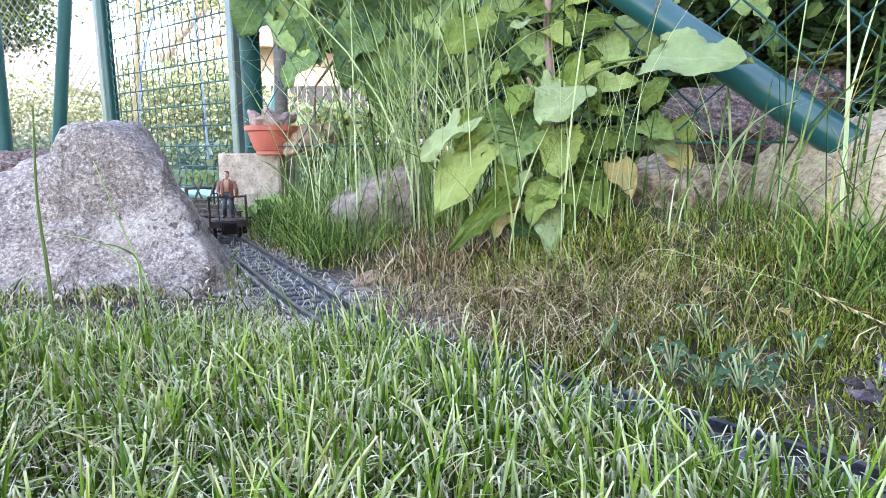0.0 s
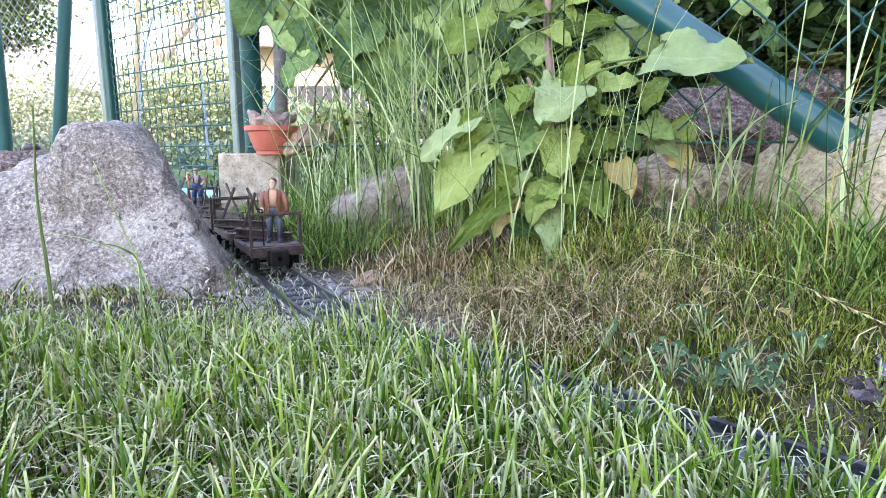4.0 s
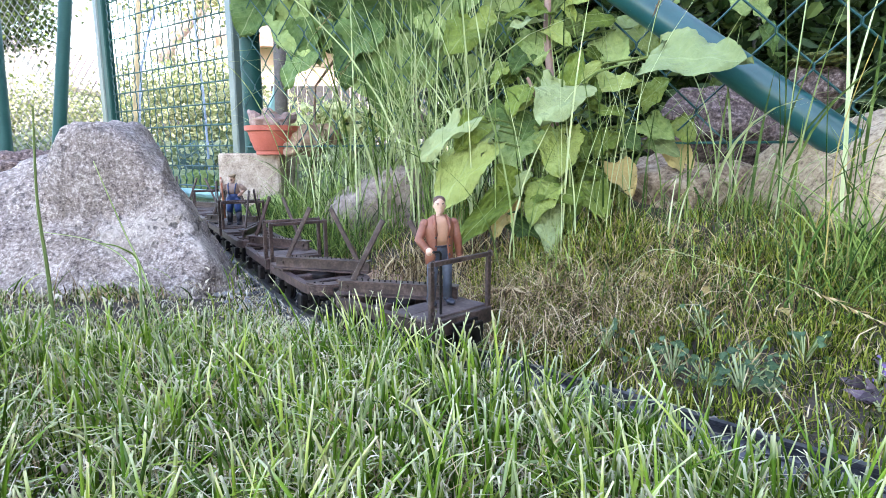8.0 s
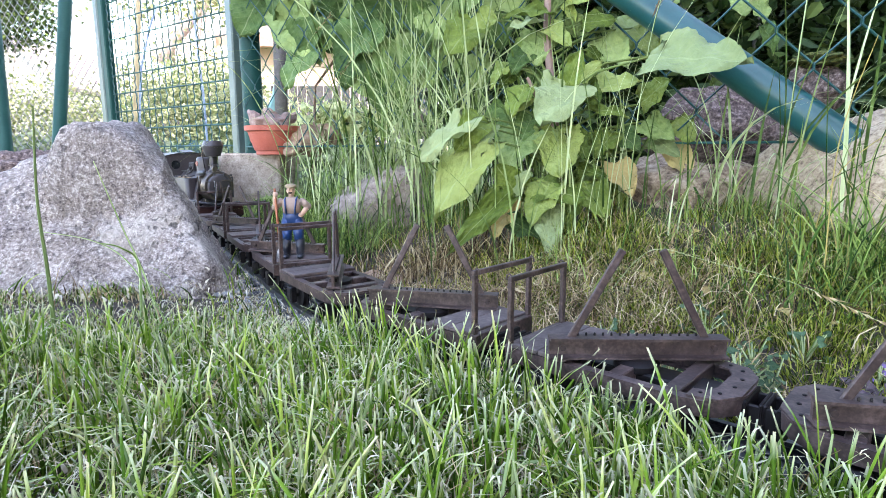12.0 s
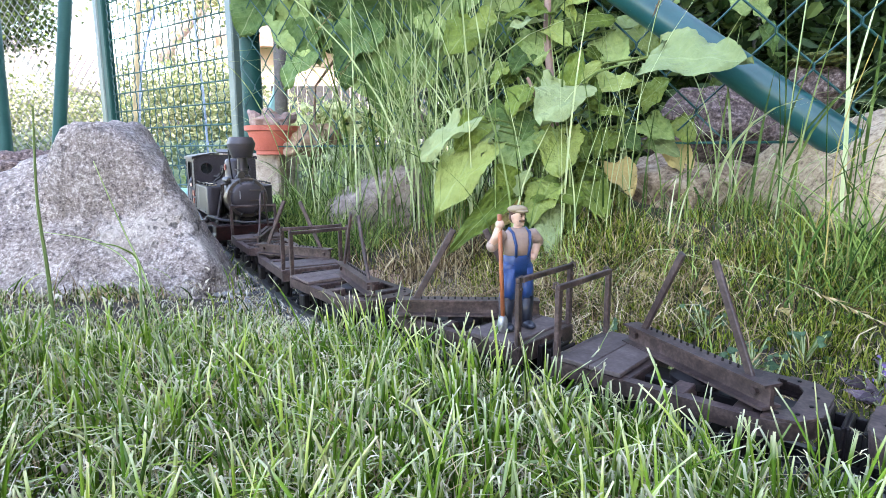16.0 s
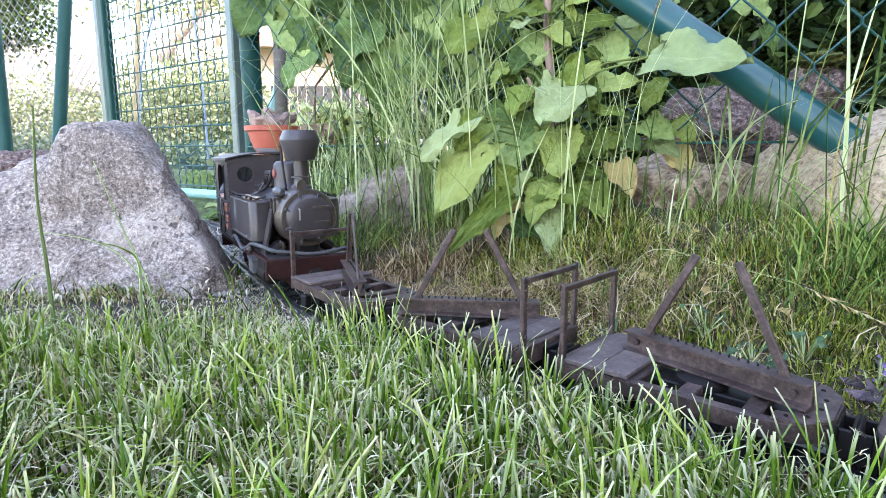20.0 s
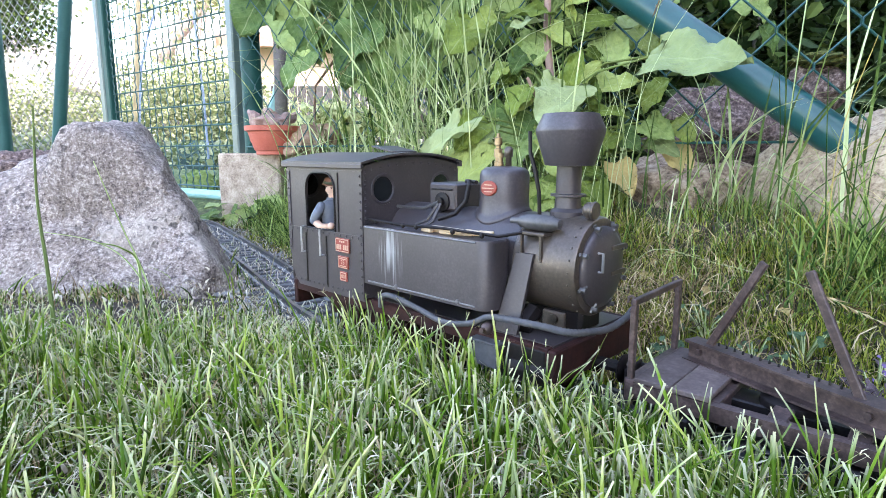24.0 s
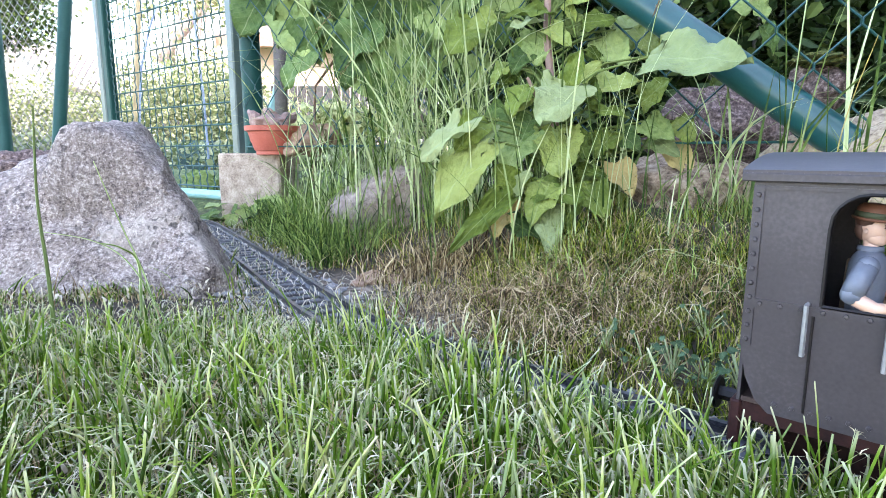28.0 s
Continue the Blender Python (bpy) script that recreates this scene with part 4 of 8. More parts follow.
def make_loco():
    L = thing("steam_locomotive", "weathered black model steam tank locomotive with red number plates", "locomotive")
    W = 0.046
    near = lambda x=0.0, z=0.0, y=-W: Matrix.Translation((x, y, z)) @ pose(0, 0, 0, 90, 0, 0)  # xy plane -> side plate facing -y
    # cab
    eave = 0.131
    arch = [(-0.0365, 0.0855), (-0.0010, 0.0855), (-0.0010, 0.113)] + [(-0.0125 + 0.0115 * math.cos(a), 0.1145 + 0.0115 * math.sin(a)) for a in (0.3, 0.6, 0.9, 1.2, 1.5)] + [(-0.0250 + 0.0115 * math.cos(a), 0.1145 + 0.0115 * math.sin(a)) for a in (1.65, 1.95, 2.25, 2.55, 2.85)] + [(-0.0365, 0.113)]
    outline = [(-0.0500, 0.040), (0.030, 0.040), (0.030, eave), (-0.0616, eave), (-0.0616, 0.066), (-0.0590, 0.053), (-0.0550, 0.0445)]
    cab = None
    for y, nm in ((-W, "cab_side"), (W - 0.0012, "cab_side")):
        bm = sheet(outline, [arch], -0.0012, near(y=y))
        cab = part(nm, bm, BLACK, L, "black riveted cab side with arched opening")
        bm = bmesh.new()
        tube(bm, [(x, y - (0.0004 if y < 0 else -0.0016), z) for x, z in arch + arch[:1]], 0.0007, 5)
        part("opening_trim", bm, IRON, cab)
    top = [(W - 0.0012) * -1, W - 0.0012]
    crown = [(y, eave + 0.0058 * (1 - (y / W) ** 2)) for y in np.linspace(W - 0.0013, -W + 0.0013, 17)]
    for x, nm in ((0.0288, "cab_front"), (-0.0616, "cab_back")):
        out = [(-W + 0.0013, 0.042), (W - 0.0013, 0.042)] + crown
        holes = [circle(-0.028, 0.1155, 0.0092), circle(0.028, 0.1155, 0.0092)]
        m = Matrix.Translation((x, 0, 0)) @ Matrix(((0, 0, 1, 0), (1, 0, 0, 0), (0, 1, 0, 0), (0, 0, 0, 1)))
        face = part(nm, sheet(out, holes, 0.0012, m), BLACK, L)
        for y in (-0.028, 0.028):
            bm = bmesh.new()
            ring = [(x + 0.0006, y + 0.0098 * math.cos(a), 0.1155 + 0.0098 * math.sin(a)) for a in np.linspace(0, 2 * math.pi, 25)]
            tube(bm, ring, 0.0014, 6)
            part("porthole_ring", bm, BLACK, face)
            bm = bmesh.new()
            lathe(bm, [(0.0092, 0), (0.0092, 0.0004)], 20, Matrix.Translation((x + 0.0003, y, 0.1155)) @ pose(0, 0, 0, 0, 90, 0))
            part("porthole_glass", bm, GLASS, face).visible_shadow = False
    bm = bmesh.new()
    rows = []
    for x in (-0.0655, 0.0325):
        rows.append([bm.verts.new((x, y, eave + 0.0012 + 0.0064 * (1 - (y / 0.0485) ** 2))) for y in np.linspace(-0.0485, 0.0485, 19)])
    for k in range(18):
        bm.faces.new((rows[0][k], rows[0][k + 1], rows[1][k + 1], rows[1][k]))
    got = bmesh.ops.extrude_face_region(bm, geom=list(bm.faces))
    bmesh.ops.translate(bm, vec=(0, 0, 0.0015), verts=[g for g in got["geom"] if isinstance(g, bmesh.types.BMVert)])
    roof = part("cab_roof", bm, BLACK, L, "arched black cab roof", smooth=False)
    for y in (-0.0478, 0.0478):
        bm = bmesh.new()
        box(bm, -0.0655, 0.0325, y - 0.0012, y + 0.0012, eave - 0.0016, eave + 0.0016, 0.0004)
        part("gutter", bm, BLACK, roof)
    bm = bmesh.new()
    box(bm, -0.011, 0.013, -0.012, 0.012, 0, 0.0012, 0.0003, Matrix.Translation((0.004, 0.004, 0.1420)) @ pose(0, 0, 0, 0, 10, 0))
    rod(bm, (-0.006, 0.004, 0.136), (-0.006, 0.004, 0.1438), 0.0006)
    part("roof_hatch", bm, BLACK, roof, "raised black roof ventilation hatch")
    # belt strip, door and panel strips with rivets
    for y, sg in ((-W, -1), (W, 1)):
        for x0, x1, z0, z1, out in ((-0.0616, -0.058, 0.066, eave - 0.003, 0.0006), (-0.0616, 0.030, 0.1265, 0.1278, 0.0008), (0.0262, 0.0300, 0.042, eave - 0.003, 0.0006), (-0.0616, 0.030, 0.0815, 0.0848, 0.0008)):
            bm = bmesh.new()
            box(bm, x0, x1, min(y, y + sg * out), max(y, y + sg * out), z0, z1)
            strip = part("riveted_strip", bm, BLACK, L)
        bm = bmesh.new()
        for k in range(15):
            rivet(bm, (0.0281, y + sg * 0.0006, 0.046 + k * 0.0056), (0, sg, 0))
            if k > 3:
                rivet(bm, (-0.0598, y + sg * 0.0006, 0.046 + k * 0.0056), (0, sg, 0))
        for k in range(13):
            rivet(bm, (-0.056 + k * 0.0068, y + sg * 0.0006, 0.0832), (0, sg, 0))
            rivet(bm, (-0.048 + k * 0.0059, y, 0.0445), (0, sg, 0))
        part("rivets", bm, BLACK, strip)
        for x0, x1 in ((-0.0385, -0.0125), (-0.0125, 0.020), (0.003, 0.0262)):
            bm = bmesh.new()
            z0, z1 = (0.044, 0.0812) if x0 < 0 else (0.0852, 0.126)
            for a, b in (((x0, z0), (x0, z1)),):
                rod(bm, (a[0], y + sg * 0.0003, a[1]), (b[0], y + sg * 0.0003, b[1]), 0.0005, n=6)
            part("panel_seam", bm, IRON, L)
        for x in (-0.0405, -0.0165):
            bm = bmesh.new()
            tube(bm, [(x, y, 0.0855), (x, y + sg * 0.003, 0.0855), (x, y + sg * 0.003, 0.0665), (x, y, 0.0665)], 0.0009, 6)
            part("grab_rail", bm, STEEL, L, "bright steel grab rail")
    bm = bmesh.new()
    for k in range(11):
        y = -0.038 + k * 0.0076
        rivet(bm, (0.0300, y, eave - 0.004 + 0.0058 * (1 - (y / W) ** 2)), (1, 0, 0))
    for k in range(9):
        for y in (-0.0435, 0.0435):
            rivet(bm, (0.0300, y, 0.097 + k * 0.0043), (1, 0, 0))
    part("rivets", bm, BLACK, L)
    # red plates with marks
    for x, z, w, h, body in ((0.0075, 0.0765, 0.0158, 0.0100, ""), (0.0078, 0.0645, 0.0118, 0.0088, "25"), (0.0078, 0.0545, 0.0080, 0.0068, "80")):
        bm = bmesh.new()
        box(bm, x - w / 2, x + w / 2, -W - 0.0012, -W, z - h / 2, z + h / 2, 0.0004)
        pl = part("number_plate", bm, PLATE, L, "small red plate with pale raised marks")
        marks = []
        for a in (-1, 1):
            marks.append((x - w / 2 + 0.0006, x + w / 2 - 0.0006, z + a * (h / 2 - 0.0008) - 0.0002, z + a * (h / 2 - 0.0008) + 0.0002))
            marks.append((x + a * (w / 2 - 0.0008) - 0.0002, x + a * (w / 2 - 0.0008) + 0.0002, z - h / 2 + 0.0012, z + h / 2 - 0.0012))
        if body:
            letters(body, 0.0042 if body == "25" else 0.0040, PLATE_MARK, pl, near(x, z, -W - 0.0014))
            if body == "25":
                marks += [(x - w * 0.3, x + w * 0.3, z + dz - 0.0003, z + dz + 0.0003) for dz in (h / 2 - 0.002, 0.0018 - h / 2)]
        else:
            marks += [(x + k * 0.0022 - 0.0007, x + k * 0.0022 + 0.0007, z + 0.0020, z + 0.0032) for k in (-1, 0, 1)]
            marks += [(x - 0.0062 + k * 0.00195, x - 0.0049 + k * 0.00195, z - 0.0030, z + 0.0004) for k in range(7) if k != 3]
        for x0, x1, z0, z1 in marks:
            bm = bmesh.new()
            box(bm, x0, x1, -W - 0.0015, -W - 0.0011, z0, z1)
            part("raised_mark", bm, PLATE_MARK, pl)
    # tanks, boiler, smokebox
    TANK = stained_tank()
    for y0, y1 in ((-W, -0.022), (0.022, W)):
        bm = bmesh.new()
        rr, side = 0.0085, [(0.0302, y0), (0.0302, y1)]
        for cx, cy, a0 in ((0.1365 - rr, y1 - rr, 90), (0.1365 - rr, y0 + rr, 0)):
            side += [(cx + rr * math.cos(math.radians(a0 - 11.25 * k)), cy + rr * math.sin(math.radians(a0 - 11.25 * k))) for k in range(9)]
        low, mid, top = [[bm.verts.new(((x - 0.08) * q + 0.08, (y - (y0 + y1) / 2) * q + (y0 + y1) / 2, z)) for x, y in side] for z, q in ((0.0535, 1.0), (0.0913, 1.0), (0.0925, 0.985))]
        for a, b in ((low, mid), (mid, top)):
            for k in range(len(side)):
                bm.faces.new((a[k], a[(k + 1) % len(side)], b[(k + 1) % len(side)], b[k]))
        bm.faces.new(low), bm.faces.new(top)
        tank = part("side_tank", bm, TANK, L, "black side water tank with limescale streaks" if y0 < 0 else "black side water tank")
        sg, yo = (-1, y0) if y0 < 0 else (1, y1)
        bm = bmesh.new()
        tube(bm, [(0.031, yo, 0.0915), (0.128, yo, 0.0915)], 0.0006, 5)
        tube(bm, [(0.034, yo, 0.0555), (0.128, yo, 0.0555)], 0.0006, 5)
        for x in (0.062, 0.115):
            rivet(bm, (x, yo, 0.056), (0, sg, 0), 0.0018)
        part("edge_bead", bm, WORN, tank, "paint worn grey along the edge")
        bm = bmesh.new()
        tube(bm, [(0.032, yo - sg * 0.003, 0.0965), (0.06, yo - sg * 0.003, 0.0955), (0.10, yo - sg * 0.004, 0.0965), (0.139, yo - sg * 0.006, 0.0955), (0.150, yo - sg * 0.012, 0.098)], 0.0010, 6)
        for x in (0.040, 0.066, 0.078, 0.108, 0.130):
            ball(bm, (x, yo - sg * 0.003, 0.0953), 0.0015, 0.0014, 0.0017, 8)
        part("pipe", bm, IRON, tank, "pipe with joints along the tank top")
    bm = bmesh.new()
    lathe(bm, [(0.0235, 0.028), (0.0235, 0.1395)], 40, Matrix.Translation((0, 0, 0.082)) @ pose(0, 0, 0, 0, 90, 0))
    part("boiler", bm, BLACK, L, "black steel boiler")
    bm = bmesh.new()
    lathe(bm, [(0.0, 0.1385), (0.0268, 0.1385), (0.0274, 0.1392), (0.0274, 0.176), (0.0264, 0.1778), (0.0235, 0.1782), (0.0, 0.1782)], 44, Matrix.Translation((0, 0, 0.0786)) @ pose(0, 0, 0, 0, 90, 0))
    part("smokebox", bm, SMOKE, L, "heat-stained steel smokebox", smooth=False)
    bm = bmesh.new()
    for x in (0.1412, 0.1745):
        for k in range(26):
            a = 2 * math.pi * k / 26
            rivet(bm, (x, 0.0274 * math.cos(a), 0.0786 + 0.0274 * math.sin(a)), (0, math.cos(a), math.sin(a)), 0.0008)
    part("rivets", bm, SMOKE, L)
    bm = bmesh.new()
    lathe(bm, [(0.0225, 0.178), (0.0223, 0.1800), (0.018, 0.1822), (0.009, 0.1834), (0, 0.1838)], 36, Matrix.Translation((0, 0, 0.0786)) @ pose(0, 0, 0, 0, 90, 0))
    door = part("smokebox_door", bm, BLACK, L, "domed round smokebox door", smooth=True)
    for k in range(8):
        a = 2 * math.pi * (k + 0.5) / 8
        bm = bmesh.new()
        c = Vector((0.179, 0.0236 * math.cos(a), 0.0786 + 0.0236 * math.sin(a)))
        o = Vector((0, math.cos(a), math.sin(a)))
        rod(bm, c + o * 0.002, c - o * 0.0035 + Vector((0.002, 0, 0)), 0.0011, n=6)
        rod(bm, c, c + Vector((0.0035, 0, 0)), 0.0014, n=6)
        part("door_clamp", bm, DARK_STEEL, door)
    bm = bmesh.new()
    tube(bm, [(0.1825, -0.011, 0.088), (0.1855, -0.011, 0.088), (0.1855, -0.011, 0.078), (0.1825, -0.011, 0.078)], 0.0008, 6)
    part("door_handle", bm, STEEL, door)
    for z in (0.089, 0.075):
        bm = bmesh.new()
        box(bm, 0.182, 0.1838, 0.002, 0.019, z - 0.0012, z + 0.0012, 0.0003)
        part("door_hinge", bm, SMOKE, door)
    bm = bmesh.new()
    lathe(bm, [(0.0098, 0.106), (0.0098, 0.1095), (0.0075, 0.1115), (0.0070, 0.1175), (0.0098, 0.1180), (0.0098, 0.1192), (0.0070, 0.1196), (0.0068, 0.1345), (0.0135, 0.1350), (0.0190, 0.1530), (0.0190, 0.1545), (0.0152, 0.1628), (0.0127, 0.1628), (0.0120, 0.1500)], 32, Matrix.Translation((0.1565, 0, -0.002)))
    chim = part("chimney", bm, BLACK, L, "flared spark-arrester chimney", smooth=False)
    bm = bmesh.new()
    over = lambda y: 0.082 + math.sqrt(max(0.0240**2 - y * y, 0.0))
    rings = []
    for rad, lift, z in ((0.0178, -0.0015, 0), (0.0174, 0.0008, 0), (0.0162, 0.0016, 0), (0.0155, 0.0028, 0), (0.0152, 0, 0.1125), (0.0151, 0, 0.1262), (0.0144, 0, 0.1288), (0.0122, 0, 0.1308), (0.006, 0, 0.1318)):
        ring = []
        for k in range(36):
            x, y = rad * math.cos(2 * math.pi * k / 36), rad * math.sin(2 * math.pi * k / 36)
            ring.append(bm.verts.new((0.1115 + x, y, z if z else over(y) + lift)))
        rings.append(ring)
    for a, b in zip(rings, rings[1:]):
        for k in range(36):
            bm.faces.new((a[k], a[(k + 1) % 36], b[(k + 1) % 36], b[k]))
    bm.faces.new(rings[0]), bm.faces.new(rings[-1])
    dome = part("steam_dome", bm, BLACK, L, "black steam dome with an oval red badge", smooth=True)
    bm = bmesh.new()
    lathe(bm, [(0.0, 0), (1, 0), (1, 0.0008), (0.9, 0.0012), (0, 0.0012)], 24, Matrix.Translation((0.1115, -0.0147, 0.1190)) @ pose(0, 0, 0, 90, 0, 0) @ Matrix.Diagonal((0.0060, 0.0046, 1, 1)))
    badge = part("oval_badge", bm, PLATE, dome)
    for dz, w in ((0.0020, 0.003), (0.0, 0.0045), (-0.0020, 0.003)):
        bm = bmesh.new()
        box(bm, 0.1115 - w, 0.1115 + w, -0.0162, -0.0158, 0.1190 + dz - 0.0003, 0.1190 + dz + 0.0003)
        part("raised_mark", bm, PLATE_MARK, badge)
    bm = bmesh.new()
    lathe(bm, [(0.0024, 0.131), (0.0024, 0.1345), (0.0017, 0.1348), (0.0017, 0.1370), (0.0026, 0.1372), (0.0026, 0.1420), (0.0015, 0.1424), (0.0015, 0.1440), (0.0024, 0.1444), (0.0024, 0.1488), (0.0013, 0.1492), (0.0010, 0.1515), (0, 0.1515)], 12, Matrix.Translation((0.1070, -0.001, 0)))
    part("safety_valve", bm, BRASS, L, "brass safety valve", smooth=False)
    bm = bmesh.new()
    lathe(bm, [(0.0018, 0.131), (0.0018, 0.137), (0.0026, 0.1375), (0.0026, 0.142), (0.0014, 0.1435), (0, 0.1435)], 12, Matrix.Translation((0.1150, -0.001, 0)))
    part("whistle", bm, SMOKE, L, smooth=True)
    for x, y, h in ((0.1105, -0.0030, 0.1395),):
        bm = bmesh.new()
        lathe(bm, [(0.0020, 0.1305), (0.0020, 0.1340), (0.0014, 0.1345), (0.0014, h - 0.003), (0.0019, h - 0.0026), (0.0019, h), (0.0, h)], 14, Matrix.Translation((x, y, 0)))
        part("brass_fitting", bm, BRASS, L, "small brass fitting on the dome", smooth=False)
    # lubricator box on the boiler
    bm = bmesh.new()
    box(bm, 0.0590, 0.0830, -0.013, 0.013, 0.103, 0.1205, 0.0012)
    bx = part("oil_box", bm, BLACK, L, "black box on the boiler top")
    bm = bmesh.new()
    rod(bm, (0.062, -0.0134, 0.1165), (0.080, -0.0134, 0.1165), 0.0006)
    part("seam", bm, IRON, bx)
    bm = bmesh.new()
    lathe(bm, [(0.0062, 0), (0.0062, 0.0012), (0.003, 0.0018), (0.003, 0.004), (0, 0.004)], 20, Matrix.Translation((0.0715, -0.013, 0.1085)) @ pose(0, 0, 0, 90, 0, 0))
    hub = part("round_cover", bm, IRON, bx)
    for pts, rad in (([(0.0715, -0.017, 0.1085), (0.060, -0.018, 0.1040), (0.033, -0.018, 0.1035)], 0.0012), ([(0.0715, -0.017, 0.1075), (0.066, -0.022, 0.0970), (0.064, -0.030, 0.0945)], 0.0010), ([(0.0735, -0.017, 0.1075), (0.073, -0.024, 0.0970), (0.074, -0.032, 0.0945)], 0.0010)):
        bm = bmesh.new()
        tube(bm, pts, rad, 6)
        part("lever_rod", bm, DARK_STEEL, L, "dark steel lever rod")
    bm = bmesh.new()
    tube(bm, [(0.086, -0.006, 0.122), (0.0935, -0.012, 0.122), (0.0945, -0.0135, 0.120), (0.093, -0.015, 0.110), (0.088, -0.019, 0.1025), (0.078, -0.024, 0.0985)], 0.0015, 8)
    rod(bm, (0.083, -0.002, 0.122), (0.100, -0.013, 0.122), 0.0012)
    part("feed_pipe", bm, IRON, L, "bent dark feed pipe")
    bm = bmesh.new()
    tube(bm, [(0.094, 0.010, 0.104), (0.094, 0.012, 0.125), (0.092, 0.016, 0.134)], 0.0007, 6)
    part("rod", bm, IRON, L)
    bm = bmesh.new()
    tube(bm, [(0.1460, -0.012, 0.103), (0.1465, -0.014, 0.118), (0.1440, -0.0145, 0.130), (0.1400, -0.014, 0.140), (0.1395, -0.014, 0.1515)], [0.0011, 0.0011, 0.0012, 0.0011, 0.0011], 8)
    part("exhaust_pipe", bm, IRON, L, "thin bent dark pipe")
    # turbine on the smokebox side, bracket, lamp
    bm = bmesh.new()
    m = Matrix.Translation((0.140, -0.0215, 0.1025)) @ pose(0, 0, 0, 0, 90, 0)
    lathe(bm, [(0.0, -0.006), (0.0018, -0.006), (0.0018, 0.0), (0.0034, 0.0005), (0.0034, 0.004), (0.0044, 0.0045), (0.0044, 0.0200), (0.0036, 0.0215), (0.0026, 0.0255), (0, 0.0265)], 20, m)
    part("turbine", bm, DARK_STEEL, L, "grey steel turbine cylinder", smooth=False)
    bm = bmesh.new()
    box(bm, 0.143, 0.160, -0.0285, -0.012, 0.0960, 0.0978, 0.0004)
    box(bm, 0.1445, 0.1460, -0.0285, -0.0262, 0.082, 0.0965, 0.0003)
    box(bm, 0.1570, 0.1585, -0.0285, -0.0262, 0.082, 0.0965, 0.0003)
    part("turbine_bracket", bm, SMOKE, L)
    bm = bmesh.new()
    lo4 = [(0.1345, -0.0370, 0.042), (0.1500, -0.0370, 0.042), (0.1500, -0.0350, 0.042), (0.1345, -0.0350, 0.042)]
    hi4 = [(0.1430, -0.0290, 0.0860), (0.1540, -0.0290, 0.0860), (0.1540, -0.0268, 0.0860), (0.1430, -0.0268, 0.0860)]
    lo4, hi4 = [bm.verts.new(p) for p in lo4], [bm.verts.new(p) for p in hi4]
    bm.faces.new(lo4), bm.faces.new(hi4)
    for k in range(4):
        bm.faces.new((lo4[k], lo4[(k + 1) % 4], hi4[(k + 1) % 4], hi4[k]))
    part("support_plate", bm, BLACK, L, "slanting riveted support plate")
    bm = bmesh.new()
    ball(bm, (0.1735, -0.006, 0.1095), 0.0038, 0.0045, 0.0045, 12)
    lathe(bm, [(0.0046, 0), (0.0050, 0.001), (0.0046, 0.002), (0, 0.0018)], 16, Matrix.Translation((0.1755, -0.006, 0.1095)) @ pose(0, 0, 0, 0, 90, 0))
    rod(bm, (0.1735, -0.006, 0.104), (0.1735, -0.006, 0.107), 0.0012)
    part("headlamp", bm, SMOKE, L, "small round headlamp")
    # chassis
    bm = bmesh.new()
    for y in (-0.040, 0.040):
        box(bm, -0.060, 0.174, y - 0.0025, y + 0.0025, 0.0335, 0.0415, 0.0006)
    part("footplate_beam", bm, RED_BEAM, L, "dull red footplate beam")
    bm = bmesh.new()
    box(bm, -0.058, 0.174, -0.0375, 0.0375, 0.0400, 0.0418)
    part("footplate", bm, BLACK, L)
    bm = bmesh.new()
    for y in (-0.016, 0.016):
        box(bm, -0.052, 0.173, y - 0.0015, y + 0.0015, 0.012, 0.040)
    part("frame", bm, RED_BEAM, L)
    for x0, x1 in ((0.174, 0.179), (-0.0645, -0.0600)):
        bm = bmesh.new()
        box(bm, x0, x1, -0.043, 0.043, 0.022, 0.0410, 0.0008)
        beam = part("buffer_beam", bm, RED_BEAM, L, "dull red buffer beam")
        bm = bmesh.new()
        sg = 1 if x0 > 0 else -1
        e = x1 if sg > 0 else x0
        rod(bm, (e, 0, 0.025), (e + sg * 0.016, 0, 0.025), 0.0035)
        lathe(bm, [(0.0, 0), (0.0075, 0.0), (0.0082, 0.001), (0.006, 0.0022), (0, 0.003)], 18, Matrix.Translation((e + sg * 0.015, 0, 0.025)) @ pose(0, 0, 0, 0, 90 * sg, 0))
        part("coupler", bm, IRON, beam)
    bm = bmesh.new()
    for y in (-0.019, 0.019):
        rod(bm, (0.1480, y, 0.052), (0.1480, y * 1.6, 0.044), 0.006)
    box(bm, 0.138, 0.174, -0.011, 0.011, 0.0415, 0.058, 0.002)
    part("smokebox_saddle", bm, IRON, L)
    for y in (-0.036, 0.036):
        bm = bmesh.new()
        rod(bm, (0.142, y, 0.026), (0.174, y, 0.026), 0.0085, n=20)
        box(bm, 0.143, 0.173, y - 0.007, y + 0.007, 0.030, 0.040, 0.001)
        part("cylinder", bm, IRON, L)
    for x in (-0.020, 0.035, 0.090):
        bm = bmesh.new()
        rod(bm, (0, -0.026, 0), (0, 0.026, 0), 0.002)
        for y in (-0.0205, 0.0205):
            sg = 1 if y > 0 else -1
            lathe(bm, [(r, -z * sg) for r, z in ((0.0, -0.0025), (0.013, -0.0025), (0.0135, 0.000), (0.0152, -0.0015), (0.0155, 0.0016), (0.0168, 0.0020), (0.0168, 0.0032), (0.0, 0.0032))], 24, Matrix.Translation((0, y, 0)) @ pose(0, 0, 0, -90, 0, 0))
            box(bm, -0.003, 0.003, min(y, y - 0.001 + sg * 0.004), max(y, y - 0.001 + sg * 0.004), -0.009, 0.0)
